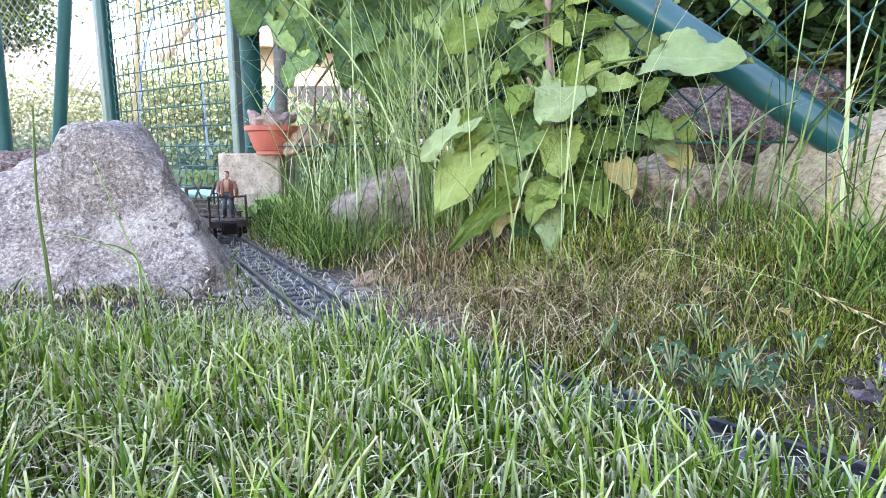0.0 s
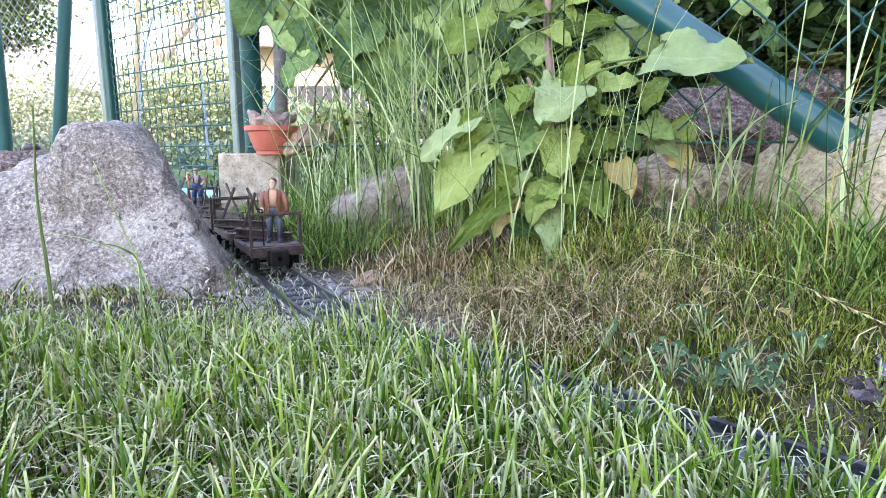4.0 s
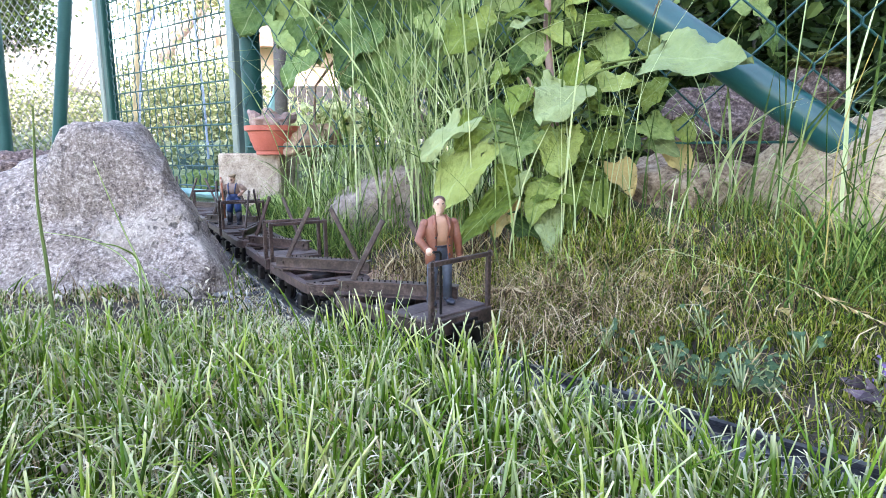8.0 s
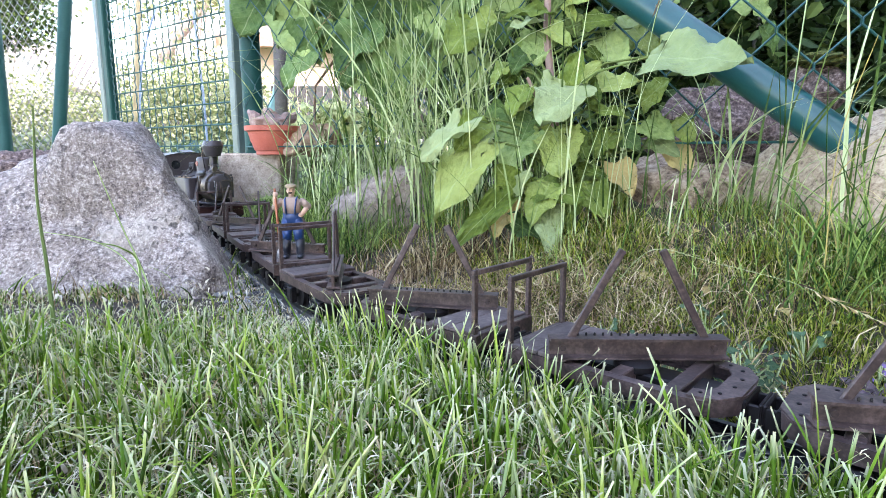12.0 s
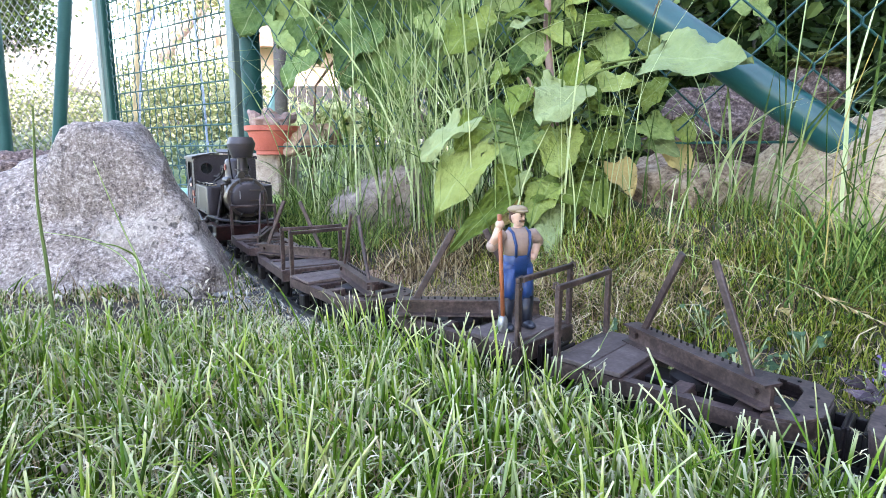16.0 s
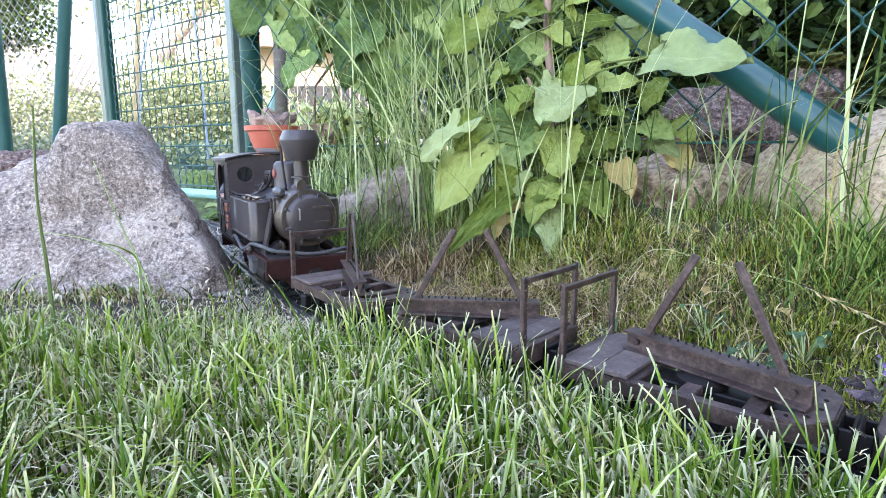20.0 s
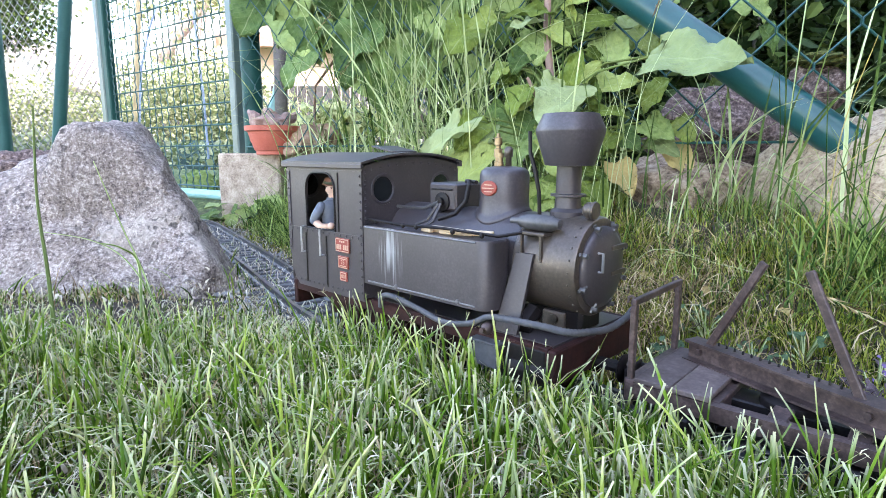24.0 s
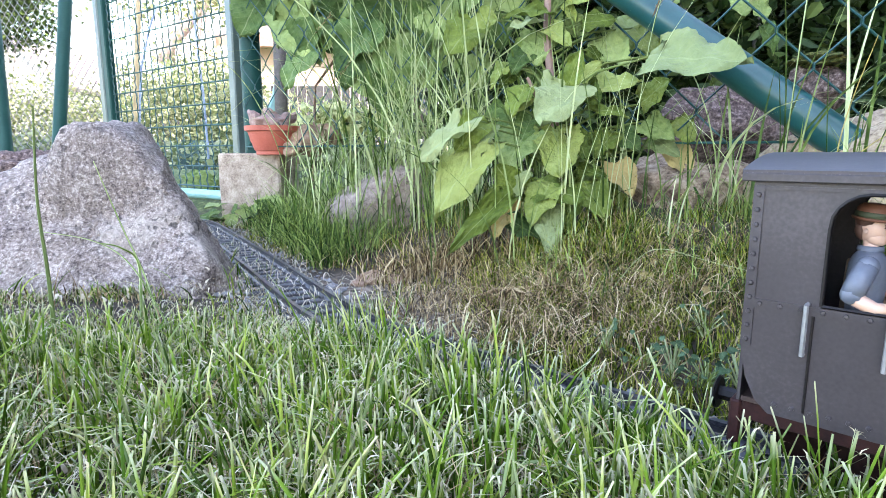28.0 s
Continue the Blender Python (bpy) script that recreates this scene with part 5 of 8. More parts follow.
        w = part("wheelset", bm, RED_BEAM, L, "dull red driving wheels", at=pose(x, 0, 0.0155))
        w["axle"] = 1
    # hose along the running board and round the front
    bm = bmesh.new()
    pts = [(0.046, -0.0455, 0.040), (0.050, -0.0475, 0.0475), (0.060, -0.048, 0.0500), (0.085, -0.049, 0.0470), (0.108, -0.050, 0.0435), (0.128, -0.0495, 0.0470), (0.138, -0.0465, 0.0520), (0.150, -0.0445, 0.0525), (0.168, -0.041, 0.0522), (0.178, -0.038, 0.0510), (0.1825, -0.032, 0.0495), (0.1845, -0.022, 0.0480), (0.1850, 0.0, 0.0450), (0.1845, 0.02, 0.0465), (0.182, 0.034, 0.048)]
    fine = []
    arr = np.array(pts)
    for p in smooth_line(arr, 7):
        fine.append(tuple(p))
    tube(bm, fine, [0.0018 + (0.0004 if i % 2 and i > 45 else 0) for i in range(len(fine))], 8)
    part("hose", bm, HOSE, L, "grey ribbed hose slung along the running board", smooth=True)
    bm = bmesh.new()
    ball(bm, (0.139, -0.0485, 0.046), 0.0036, 0.0036, 0.0036, 12)
    rod(bm, (0.139, -0.0445, 0.046), (0.139, -0.0535, 0.046), 0.0016)
    part("hose_joint", bm, BROWN, L)
    bm = bmesh.new()
    box(bm, 0.128, 0.146, -0.0485, -0.0385, 0.024, 0.0375, 0.0008)
    box(bm, 0.1265, 0.1475, -0.0495, -0.0375, 0.0372, 0.0388, 0.0004)
    part("tool_box", bm, HOSE, L, "pale grey box on the running board")
    bm = bmesh.new()
    for dx, dz in ((0.0, 0.0), (0.0, 0.012)):
        rod(bm, (0.1655 + dx, -0.0262, 0.052 + dz * 0), (0.1655 + dx, -0.0225, 0.052), 0.0026, n=12)
    box(bm, 0.1580, 0.1720, -0.0245, -0.0225, 0.0460, 0.0560, 0.0005)
    part("inspection_cover", bm, SMOKE, L)
    for i, (x, y, a, ln) in enumerate(((0.1055, -0.0370, 12, 0.022), (0.1010, -0.0395, -4, 0.026), (0.113, -0.034, 25, 0.016), (0.120, -0.0385, -8, 0.012), (0.092, -0.036, 8, 0.014), (0.127, -0.036, 14, 0.009), (0.084, -0.0395, -14, 0.010))):
        bm = bmesh.new()
        box(bm, -ln / 2, ln / 2, -0.0016, 0.0016, 0, 0.0024, 0.0005)
        fw = part("firewood", bm, WOOD, L, "pale split stick on the tank", at=pose(x, y, 0.0927 + 0.0018 * (i % 2), 0, 0, a))
    for k in range(5):
        bm = bmesh.new()
        box(bm, -0.0030, 0.0030, -0.0012, 0.0012, 0.0, 0.056, 0.0004)
        part("wooden_slab", bm, SLAB, L, "brown wooden slab stacked in the cab", at=pose(-0.040 + 0.0066 * k if k < 3 else 0.004 + 0.007 * (k - 3), -0.014, 0.044, 6, (-5, 3, 8, -9, 2)[k], 0))
    bm = bmesh.new()
    box(bm, -0.060, 0.0285, -0.0445, 0.0445, 0.0420, 0.0440)
    box(bm, 0.020, 0.0285, -0.030, 0.030, 0.044, 0.098)
    part("cab_floor", bm, BROWN, L)
    return L


GLASS, gn, gl, gb = tree_of("porthole_glass")
gb.inputs["Base Color"].default_value = (0.015, 0.017, 0.018, 1)
gb.inputs["Transmission Weight"].default_value, gb.inputs["Roughness"].default_value, gb.inputs["IOR"].default_value = 0.12, 0.06, 1.45  # near-black panes: the cab's dark inside is put into the glass colour
loco = make_loco()


# ---- painted figures ----
def limb(bm, pts, r, slot):
    tube(bm, pts, r, 8, slot)
    for p, q in ((pts[0], r[0] if isinstance(r, (list, tuple)) else r), (pts[-1], r[-1] if isinstance(r, (list, tuple)) else r)):
        ball(bm, p, q, q, q, 8, slot)


def torso(bm, levels, slot, n=14):
    rings = []
    for z, rx, ry, ox in levels:
        rings.append([bm.verts.new((ox + rx * math.cos(2 * math.pi * i / n), ry * math.sin(2 * math.pi * i / n), z)) for i in range(n)])
    for a, b in zip(rings, rings[1:]):
        for i in range(n):
            bm.faces.new((a[i], a[(i + 1) % n], b[(i + 1) % n], b[i])).material_index = slot
    bm.faces.new(rings[0]).material_index = slot
    bm.faces.new(rings[-1]).material_index = slot


def head(bm, z, skin, hair, x=0.0, turn=0.0):
    """A small painted head: skull, jaw, nose, ears, hair, brows and mouth."""
    m = Matrix.Translation((x, 0, z)) @ pose(0, 0, 0, 0, 0, turn)
    spin = pose(0, 0, 0, 0, 0, turn)
    for c, r, k in (((0, 0, 0.0004), (0.0048, 0.0041, 0.0056), skin), ((0.0012, 0, -0.0030), (0.0034, 0.0033, 0.0030), skin), ((0.0028, 0, -0.0044), (0.0018, 0.0019, 0.0014), skin),
                    ((0.0047, 0, -0.0005), (0.0009, 0.0005, 0.0012), skin), ((-0.0006, 0.0040, -0.0006), (0.0008, 0.0006, 0.0012), skin), ((-0.0006, -0.0040, -0.0006), (0.0008, 0.0006, 0.0012), skin),
                    ((-0.0012, 0, 0.0030), (0.0046, 0.0045, 0.0038), hair), ((-0.0026, 0, -0.0002), (0.0028, 0.0040, 0.0042), hair)):
        ball(bm, m @ Vector(c), r[0], r[1], r[2], 12, k, spin)
    for sg in (-1, 1):
        ball(bm, m @ Vector((0.0044, sg * 0.0017, 0.0008)), 0.0004, 0.0006, 0.00035, 6, hair, spin)
        ball(bm, m @ Vector((0.0045, sg * 0.0018, 0.0017)), 0.0004, 0.0010, 0.00025, 6, hair, spin)
    rod(bm, m @ Vector((0, 0, -0.010)), m @ Vector((0, 0, -0.003)), 0.0025, slot=skin)
def open_coat(bm, levels, slot, n=30, thick=0.0008):
    """A coat: a sheet of some thickness round the body, open at the front; levels are rows of z, rx, ry, shift, half angle of the opening."""
    outer, inner = [], []
    for z, rx, ry, ox, gap in levels:
        ang = [gap + (2 * math.pi - 2 * gap) * k / n for k in range(n + 1)]
        wave = [1 + 0.03 * math.sin(7 * a + 400 * z) for a in ang]
        outer.append([bm.verts.new((ox + rx * w * math.cos(a), ry * w * math.sin(a), z)) for a, w in zip(ang, wave)])
        inner.append([bm.verts.new((ox + (rx * w - thick) * math.cos(a), (ry * w - thick) * math.sin(a), z)) for a, w in zip(ang, wave)])
    quads = []
    for rows in (outer, inner):
        for a, b in zip(rows, rows[1:]):
            quads += [(a[k], a[k + 1], b[k + 1], b[k]) for k in range(n)]
    for a, b in ((outer[0], inner[0]), (outer[-1], inner[-1])):
        quads += [(a[k], a[k + 1], b[k + 1], b[k]) for k in range(n)]
    for k in (0, n):
        quads += [(outer[q][k], outer[q + 1][k], inner[q + 1][k], inner[q][k]) for q in range(len(levels) - 1)]
    for q in quads:
        bm.faces.new(q).material_index = slot


def make_passenger():
    bm = bmesh.new()
    for sg in (-1, 1):
        limb(bm, [(-0.0005, sg * 0.0062, 0.005), (0.0006, sg * 0.0058, 0.020), (0, sg * 0.0046, 0.036)], [0.0034, 0.0037, 0.0050], 0)
        ball(bm, (0.0034, sg * 0.0070, 0.0022), 0.0068, 0.0032, 0.0024, 10, 1)
        ball(bm, (-0.0004, sg * 0.0064, 0.0040), 0.0036, 0.0034, 0.0030, 10, 1)
    torso(bm, [(0.0325, 0.0052, 0.0086, 0), (0.040, 0.0052, 0.0082, 0), (0.0425, 0.0052, 0.0078, 0)], 0)
    torso(bm, [(0.0418, 0.0056, 0.0081, 0.0001), (0.0432, 0.0056, 0.0080, 0.0001)], 1)
    torso(bm, [(0.0428, 0.0052, 0.0076, 0.0002), (0.052, 0.0056, 0.0082, 0.0004), (0.0595, 0.0046, 0.0080, 0.0002), (0.0635, 0.0028, 0.0036, 0)], 2)
    open_coat(bm, [(0.0300, 0.0070, 0.0104, -0.0003, 0.62), (0.0360, 0.0067, 0.0102, -0.0003, 0.50), (0.0425, 0.0064, 0.0097, -0.0002, 0.42), (0.0490, 0.0067, 0.0101, 0.0, 0.42), (0.0550, 0.0066, 0.0112, 0.0, 0.46), (0.0590, 0.0056, 0.0112, -0.0002, 0.55), (0.0618, 0.0044, 0.0082, -0.0006, 0.72), (0.0640, 0.0036, 0.0046, -0.0008, 0.95)], 3)
    for sg in (-1, 1):
        tube(bm, [(0.0062, sg * 0.0040, 0.0500), (0.0064, sg * 0.0056, 0.0560), (0.0038, sg * 0.0050, 0.0610), (0.0010, sg * 0.0042, 0.0642)], [0.0005, 0.0013, 0.0012, 0.0008], 6, 3)
        for z in (0.037, 0.043, 0.049):
            ball(bm, (0.0062, sg * 0.0052, z), 0.0006, 0.0007, 0.0007, 6, 1)
    limb(bm, [(-0.0005, -0.0108, 0.0580), (-0.0022, -0.0146, 0.0470), (0.0080, -0.0125, 0.0415)], [0.0037, 0.0034, 0.0028], 3)
    limb(bm, [(-0.0005, 0.0108, 0.0580), (-0.0018, 0.0144, 0.0465), (0.0010, 0.0148, 0.0360)], [0.0037, 0.0034, 0.0028], 3)
    ball(bm, (0.0112, -0.0118, 0.0405), 0.0032, 0.0026, 0.0028, 8, 4)
    ball(bm, (0.0018, 0.0150, 0.0322), 0.0022, 0.0023, 0.0034, 8, 4)
    head(bm, 0.0707, 4, 5, turn=-14)
    return whole("figurine_in_jacket", bm, (JEANS, BOOT, SHIRT, JACKET, SKIN, HAIR), "painted figurine in brown jacket and jeans on a log car", "figurine", smooth=True)


def make_worker():
    bm = bmesh.new()
    for sg in (-1, 1):
        limb(bm, [(0.000, sg * 0.0065, 0.019), (0.0008, sg * 0.0060, 0.024), (0, sg * 0.0048, 0.038)], [0.0050, 0.0052, 0.0060], 0)
        limb(bm, [(0.000, sg * 0.0070, 0.003), (0.0004, sg * 0.0068, 0.019)], [0.0040, 0.0050], 1)
        ball(bm, (0.0032, sg * 0.0072, 0.0024), 0.0070, 0.0036, 0.0028, 10, 1)
    torso(bm, [(0.0340, 0.0062, 0.0096, 0), (0.042, 0.0064, 0.0092, 0), (0.046, 0.0064, 0.0090, 0.0004), (0.0466, 0.0058, 0.0084, 0.0004)], 0)
    torso(bm, [(0.0450, 0.0060, 0.0086, 0.0004), (0.053, 0.0064, 0.0092, 0.0006), (0.0590, 0.0052, 0.0098, 0), (0.0625, 0.0030, 0.0050, 0)], 2)
    for sg in (-1, 1):
        limb(bm, [(0.0066, sg * 0.0042, 0.0460), (0.0074, sg * 0.0048, 0.053), (0.0050, sg * 0.0056, 0.0600), (0.0000, sg * 0.0056, 0.0622), (-0.0050, sg * 0.0050, 0.0580), (-0.0062, sg * 0.0035, 0.047)], 0.0009, 0)
    limb(bm, [(0, -0.0108, 0.0580), (-0.0008, -0.0165, 0.0520)], [0.0036, 0.0036], 2)
    limb(bm, [(-0.0008, -0.0165, 0.0520), (0.0045, -0.0150, 0.0630)], [0.0027, 0.0023], 3)
    ball(bm, (0.0050, -0.0145, 0.0655), 0.0028, 0.0028, 0.0030, 8, 3)
    limb(bm, [(0, 0.0108, 0.0580), (-0.0025, 0.0160, 0.0530)], [0.0036, 0.0036], 2)
    limb(bm, [(-0.0025, 0.0160, 0.0530), (0.0020, 0.0105, 0.0450)], [0.0027, 0.0023], 3)
    ball(bm, (0.0030, 0.0090, 0.0445), 0.0026, 0.0024, 0.0022, 8, 3)
    head(bm, 0.0690, 3, 5, turn=18)
    ball(bm, (0.0053, 0, -0.0020 + 0.0690), 0.0010, 0.0022, 0.0009, 8, 5)
    ball(bm, (-0.0004, 0, 0.0735), 0.0066, 0.0060, 0.0026, 12, 4)
    ball(bm, (0.0050, 0, 0.0726), 0.0034, 0.0042, 0.0010, 10, 4)
    rod(bm, (0.0062, -0.0120, 0.008), (0.0052, -0.0150, 0.0715), 0.0013, slot=6)
    ball(bm, (0.0062, -0.0120, 0.0055), 0.0024, 0.0034, 0.0058, 10, 7)
    return whole("figurine_with_shovel", bm, (OVERALL, BOOT, PALE_SHIRT, SKIN, CAP, HAIR, HANDLE, STEEL), "painted figurine in blue overalls holding a shovel on a log car", "figurine", smooth=True)


def make_driver():
    bm = bmesh.new()
    torso(bm, [(0.0, 0.0056, 0.0082, 0), (0.008, 0.0056, 0.0082, 0), (0.016, 0.0062, 0.0094, 0), (0.0215, 0.0060, 0.0108, 0), (0.0245, 0.0050, 0.0100, 0), (0.0268, 0.0034, 0.0060, 0)], 0, 18)
    torso(bm, [(-0.018, 0.0060, 0.0086, 0), (0.0012, 0.0059, 0.0085, 0)], 4, 18)
    lathe(bm, [(0.0032, 0.0262), (0.0042, 0.0268), (0.0038, 0.0286), (0.0030, 0.0284)], 14, None, 0)
    limb(bm, [(0.0000, -0.0100, 0.0225), (-0.0022, -0.0128, 0.0165), (-0.0034, -0.0140, 0.0125)], [0.0036, 0.0037, 0.0036], 0)
    limb(bm, [(-0.0034, -0.0140, 0.0118), (0.0035, -0.0138, 0.0082), (0.0105, -0.0120, 0.0088)], [0.0027, 0.0026, 0.0021], 1)
    ball(bm, (0.0125, -0.0115, 0.0092), 0.0030, 0.0024, 0.0026, 8, 1)
    limb(bm, [(0, 0.0100, 0.0225), (0.0030, 0.0135, 0.0130)], [0.0036, 0.0034], 0)
    limb(bm, [(0.0030, 0.0135, 0.0125), (0.0100, 0.0080, 0.0090)], [0.0026, 0.0021], 1)
    head(bm, 0.0345, 1, 2, turn=-20)
    lathe(bm, [(0.0056, 0.0), (0.0056, 0.0010), (0.0053, 0.0040), (0.0040, 0.0056), (0.0018, 0.0060), (0.0, 0.0058)], 18, Matrix.Translation((-0.0004, 0, 0.0378)) @ pose(0, 0, 0, 0, 5, 0), 3)
    lathe(bm, [(0.0057, 0.0), (0.0058, 0.0016), (0.0055, 0.0020)], 18, Matrix.Translation((-0.0003, 0, 0.0386)) @ pose(0, 0, 0, 0, 6, 0), 5)
    lathe(bm, [(0.0, 0.0), (0.0066, 0.0), (0.0070, 0.0008), (0.0055, 0.0010), (0, 0.0010)], 18, Matrix.Translation((0, 0, 0.0376)) @ pose(0, 0, 0, 0, 6, 0), 3)
    return whole("figurine_driver", bm, (GREY_SHIRT, SKIN, HAIR, BROWN_HAT, JEANS, HAT_BAND), "painted driver figurine with brown hat in the cab", "figurine", smooth=True)


passenger, worker, driver = make_passenger(), make_worker(), make_driver()


# ---- rocks ----
def boulder(name, centre, bodies, material, label, seed=1, rough=0.008, sharp=11, detail=6, category="rock"):
    """A boulder in metres round its centre: each body is bounded by planes (normal, distance) with worn edges; bodies merge; then roughened."""
    bm = bmesh.new()
    bmesh.ops.create_icosphere(bm, subdivisions=detail, radius=1)
    cut = [[(Vector(n).normalized(), d) for n, d in body] for body in bodies]
    off = Vector((seed * 3.1, seed * 1.7, seed * 0.9))
    for v in bm.verts:
        q = v.co.normalized()
        far = 0.0
        for body in cut:
            far += sum(max(q.dot(n) / d, 0.0) ** sharp for n, d in body) ** (-18 / sharp)
        p = q * far ** (1 / 18)
        p += q * (noise.fractal(p * 14 + off, 1.0, 2.1, 4) * rough + noise.fractal(p * 60 + off, 0.8, 2.2, 4) * rough * 0.4)
        pit = noise.noise(p * 170 + off)
        if pit > 0.38:
            p -= q * (pit - 0.38) * 0.012
        v.co = p
    return whole(name, bm, material, label, category, Matrix.Translation(centre), smooth=True)


boulder("boulder", (-0.366, 0.640, 0.060), [
    [((-0.485, -0.268, 0.846), 0.1348), ((-0.344, 0.022, 1.049), 0.133), ((0.948, 0.385, 0.598), 0.0776), ((-0.02, -0.80, 0.60), 0.0475), ((-0.177, -0.876, 0.087), 0.1250), ((-1.148, -0.345, 0.266), 0.2313), ((-0.158, 0.847, 0.649), 0.1011), ((-0.053, 0.986, -0.095), 0.1043), ((0.6, -0.8, 0.05), 0.1350), ((0, 0, -1), 0.15), ((1.06, 0.232, -0.048), 0.1803)],
    [((1.088, 0.456, 0.172), 0.0622), ((0.737, 0.119, 0.75), 0.0984), ((-0.029, -0.137, 1.033), 0.1339), ((0.057, 1.026, 0.048), 0.1165), ((-0.957, 0.128, 0.183), 0.0712), ((0.039, -0.896, 0.152), 0.0399), ((0, 0, -1), 0.08), ((0.567, 0.397, 0.137), 0.0917)]],
    GRANITE, "large grey pitted granite boulder on the lawn", 3, 0.0090)
boulder("boulder", (0.522, 0.607, 0.089), [
    [((-0.85, -0.2, 0.48), 0.132), ((-0.55, -0.1, 0.83), 0.128), ((-0.2, 0, 0.97), 0.118), ((-0.98, -0.2, 0.1), 0.134), ((0, -0.9, 0.4), 0.10), ((0, 0, -1), 0.08), ((1, 0, 0.1), 0.2), ((0, 1, 0.2), 0.13)]],
    PALE_STONE, "pale rounded sandstone boulder among long grass", 8, 0.008, detail=5)
boulder("rock", (-0.118, 0.985, 0.070), [
    [((-0.52, -0.2, 0.83), 0.042), ((-0.3, -0.8, 0.5), 0.050), ((-0.97, -0.15, 0.1), 0.088), ((0.25, -0.1, 0.95), 0.080), ((1, 0, 0.15), 0.095), ((0.1, -1, 0.05), 0.055), ((0, 1, 0.1), 0.06), ((0, 0, -1), 0.09)]],
    GREY_STONE, "pale pinkish slab of rock half hidden by grass", 5, 0.006, sharp=18, detail=5)
stone("rock", (0.352, 0.765, 0.098), (0.105, 0.06, 0.052), SANDSTONE, "flat brown stone lying in the bed", seed=12, rough=0.22)
stone("rock", (0.335, 0.887, 0.123), (0.06, 0.05, 0.035), SANDSTONE, "flat brown stone lying in the bed", seed=14, rough=0.25)
stone("rock", (0.491, 1.000, 0.192), (0.135, 0.075, 0.088), REDSTONE, "dark reddish granite rock behind the fence", seed=21, rough=0.2)
stone("rock", (0.742, 1.157, 0.286), (0.054, 0.055, 0.058), REDSTONE, "brown stone with a mossy top behind the fence", seed=23, rough=0.18)
stone("moss_cushion", (0.728, 1.140, 0.334), (0.046, 0.045, 0.014), MOSS, "olive moss cushion on a stone", "moss", seed=24, rough=0.5, cuts=0, detail=5)
stone("rock", (-1.018, 1.363, 0.105), (0.11, 0.08, 0.058), REDSTONE, "low grey rock beside the boulder", seed=31, rough=0.2)
stone("rock", (-1.026, 1.518, 0.12), (0.07, 0.06, 0.05), REDSTONE, "low grey rock beside the boulder", seed=32, rough=0.2)
for i, (c, r) in enumerate((((-0.290, 1.242, 0.182), 0.046), ((-0.260, 1.285, 0.195), 0.036), ((-0.312, 1.199, 0.167), 0.024))):
    stone("rock", c, (r, r * 0.8, r * 0.72), TAN_STONE, "brown broken stone beside the flower pot", seed=40 + i, rough=0.28, cuts=7, detail=4)
for i, (c, r) in enumerate((((-0.088, 0.690, 0.004), 0.018), ((-0.060, 0.681, 0.003), 0.014), ((-0.104, 0.674, 0.0), 0.010), ((-0.045, 0.690, 0.004), 0.012))):
    stone("clod", c, (r * 1.1, r * 0.8, r * 0.5), TAN_STONE, "small brown clod on bare soil", "clod", seed=50 + i, rough=0.3, detail=3)
rnd = random.Random(77)
for i, c in enumerate(((0.291, 0.383, 0.011), (0.297, 0.429, 0.022), (0.273, 0.497, 0.040), (0.146, 0.514, 0.020))):
    stone("pebble", c, (0.0045, 0.004, 0.0035), GRAVEL, "small white pebble in the grass", "pebble", seed=60 + i, rough=0.1, detail=2)

# concrete block and flower pot
bm = bmesh.new()
box(bm, -0.070, 0.070, -0.06, 0.06, -0.17, 0.0, 0.004)
bmesh.ops.subdivide_edges(bm, edges=list(bm.edges), cuts=5, use_grid_fill=True)
for v in bm.verts:
    v.co += Vector((1, 1, 1)) * 0.0 + v.co.normalized() * noise.fractal(v.co * 40, 1.0, 2.0, 3) * 0.004
whole("concrete_block", bm, CONCRETE, "weathered concrete block beside the track", "block", Matrix.Translation((-0.414, 1.292, 0.156)) @ pose(0, 0, 0, 0, 0, -6))


def make_pot():
    at = Vector((-0.364, 1.237, 0.153))
    pot = thing("flower_pot", "terracotta flower pot filled with broken stones", "flower pot", Matrix.Translation(at))
    bm = bmesh.new()
    lathe(bm, [(0.034, 0.0), (0.037, 0.001), (0.037, 0.008), (0.040, 0.010), (0.048, 0.030), (0.0525, 0.048), (0.0585, 0.050), (0.0595, 0.060), (0.0560, 0.060), (0.0510, 0.050), (0.045, 0.030), (0.0, 0.028)], 40)
    part("pot", bm, TERRA, pot, smooth=False)
    bm = bmesh.new()
    for k in range(28):
        a = 2 * math.pi * k / 28
        rod(bm, (0.0402 * math.cos(a), 0.0402 * math.sin(a), 0.012), (0.0510 * math.cos(a), 0.0510 * math.sin(a), 0.045), 0.0012, n=5)
    part("fluting", bm, TERRA, pot)
    for i, (x, y, z, r) in enumerate(((-0.034, -0.004, 0.072, 0.026), (0.008, -0.018, 0.066, 0.038), (0.026, 0.014, 0.078, 0.030), (-0.010, 0.016, 0.084, 0.030))):
        s = stone("stone_shard", (0, 0, 0), (r, r * 0.7, r * 0.5), PINKSTONE, "broken brown stone in the flower pot", "stone", seed=70 + i, rough=0.25, cuts=8, detail=4)
        s.matrix_basis = Matrix.Translation(at + Vector((x, y, z))) @ pose(0, 0, 0, 20 * math.sin(i * 3), (62, 8, -14, 18)[i], 40 * i)


make_pot()


# ---- fences ----
def post(bm, foot, top, r, n=16):
    rod(bm, foot, top, r, n=n)


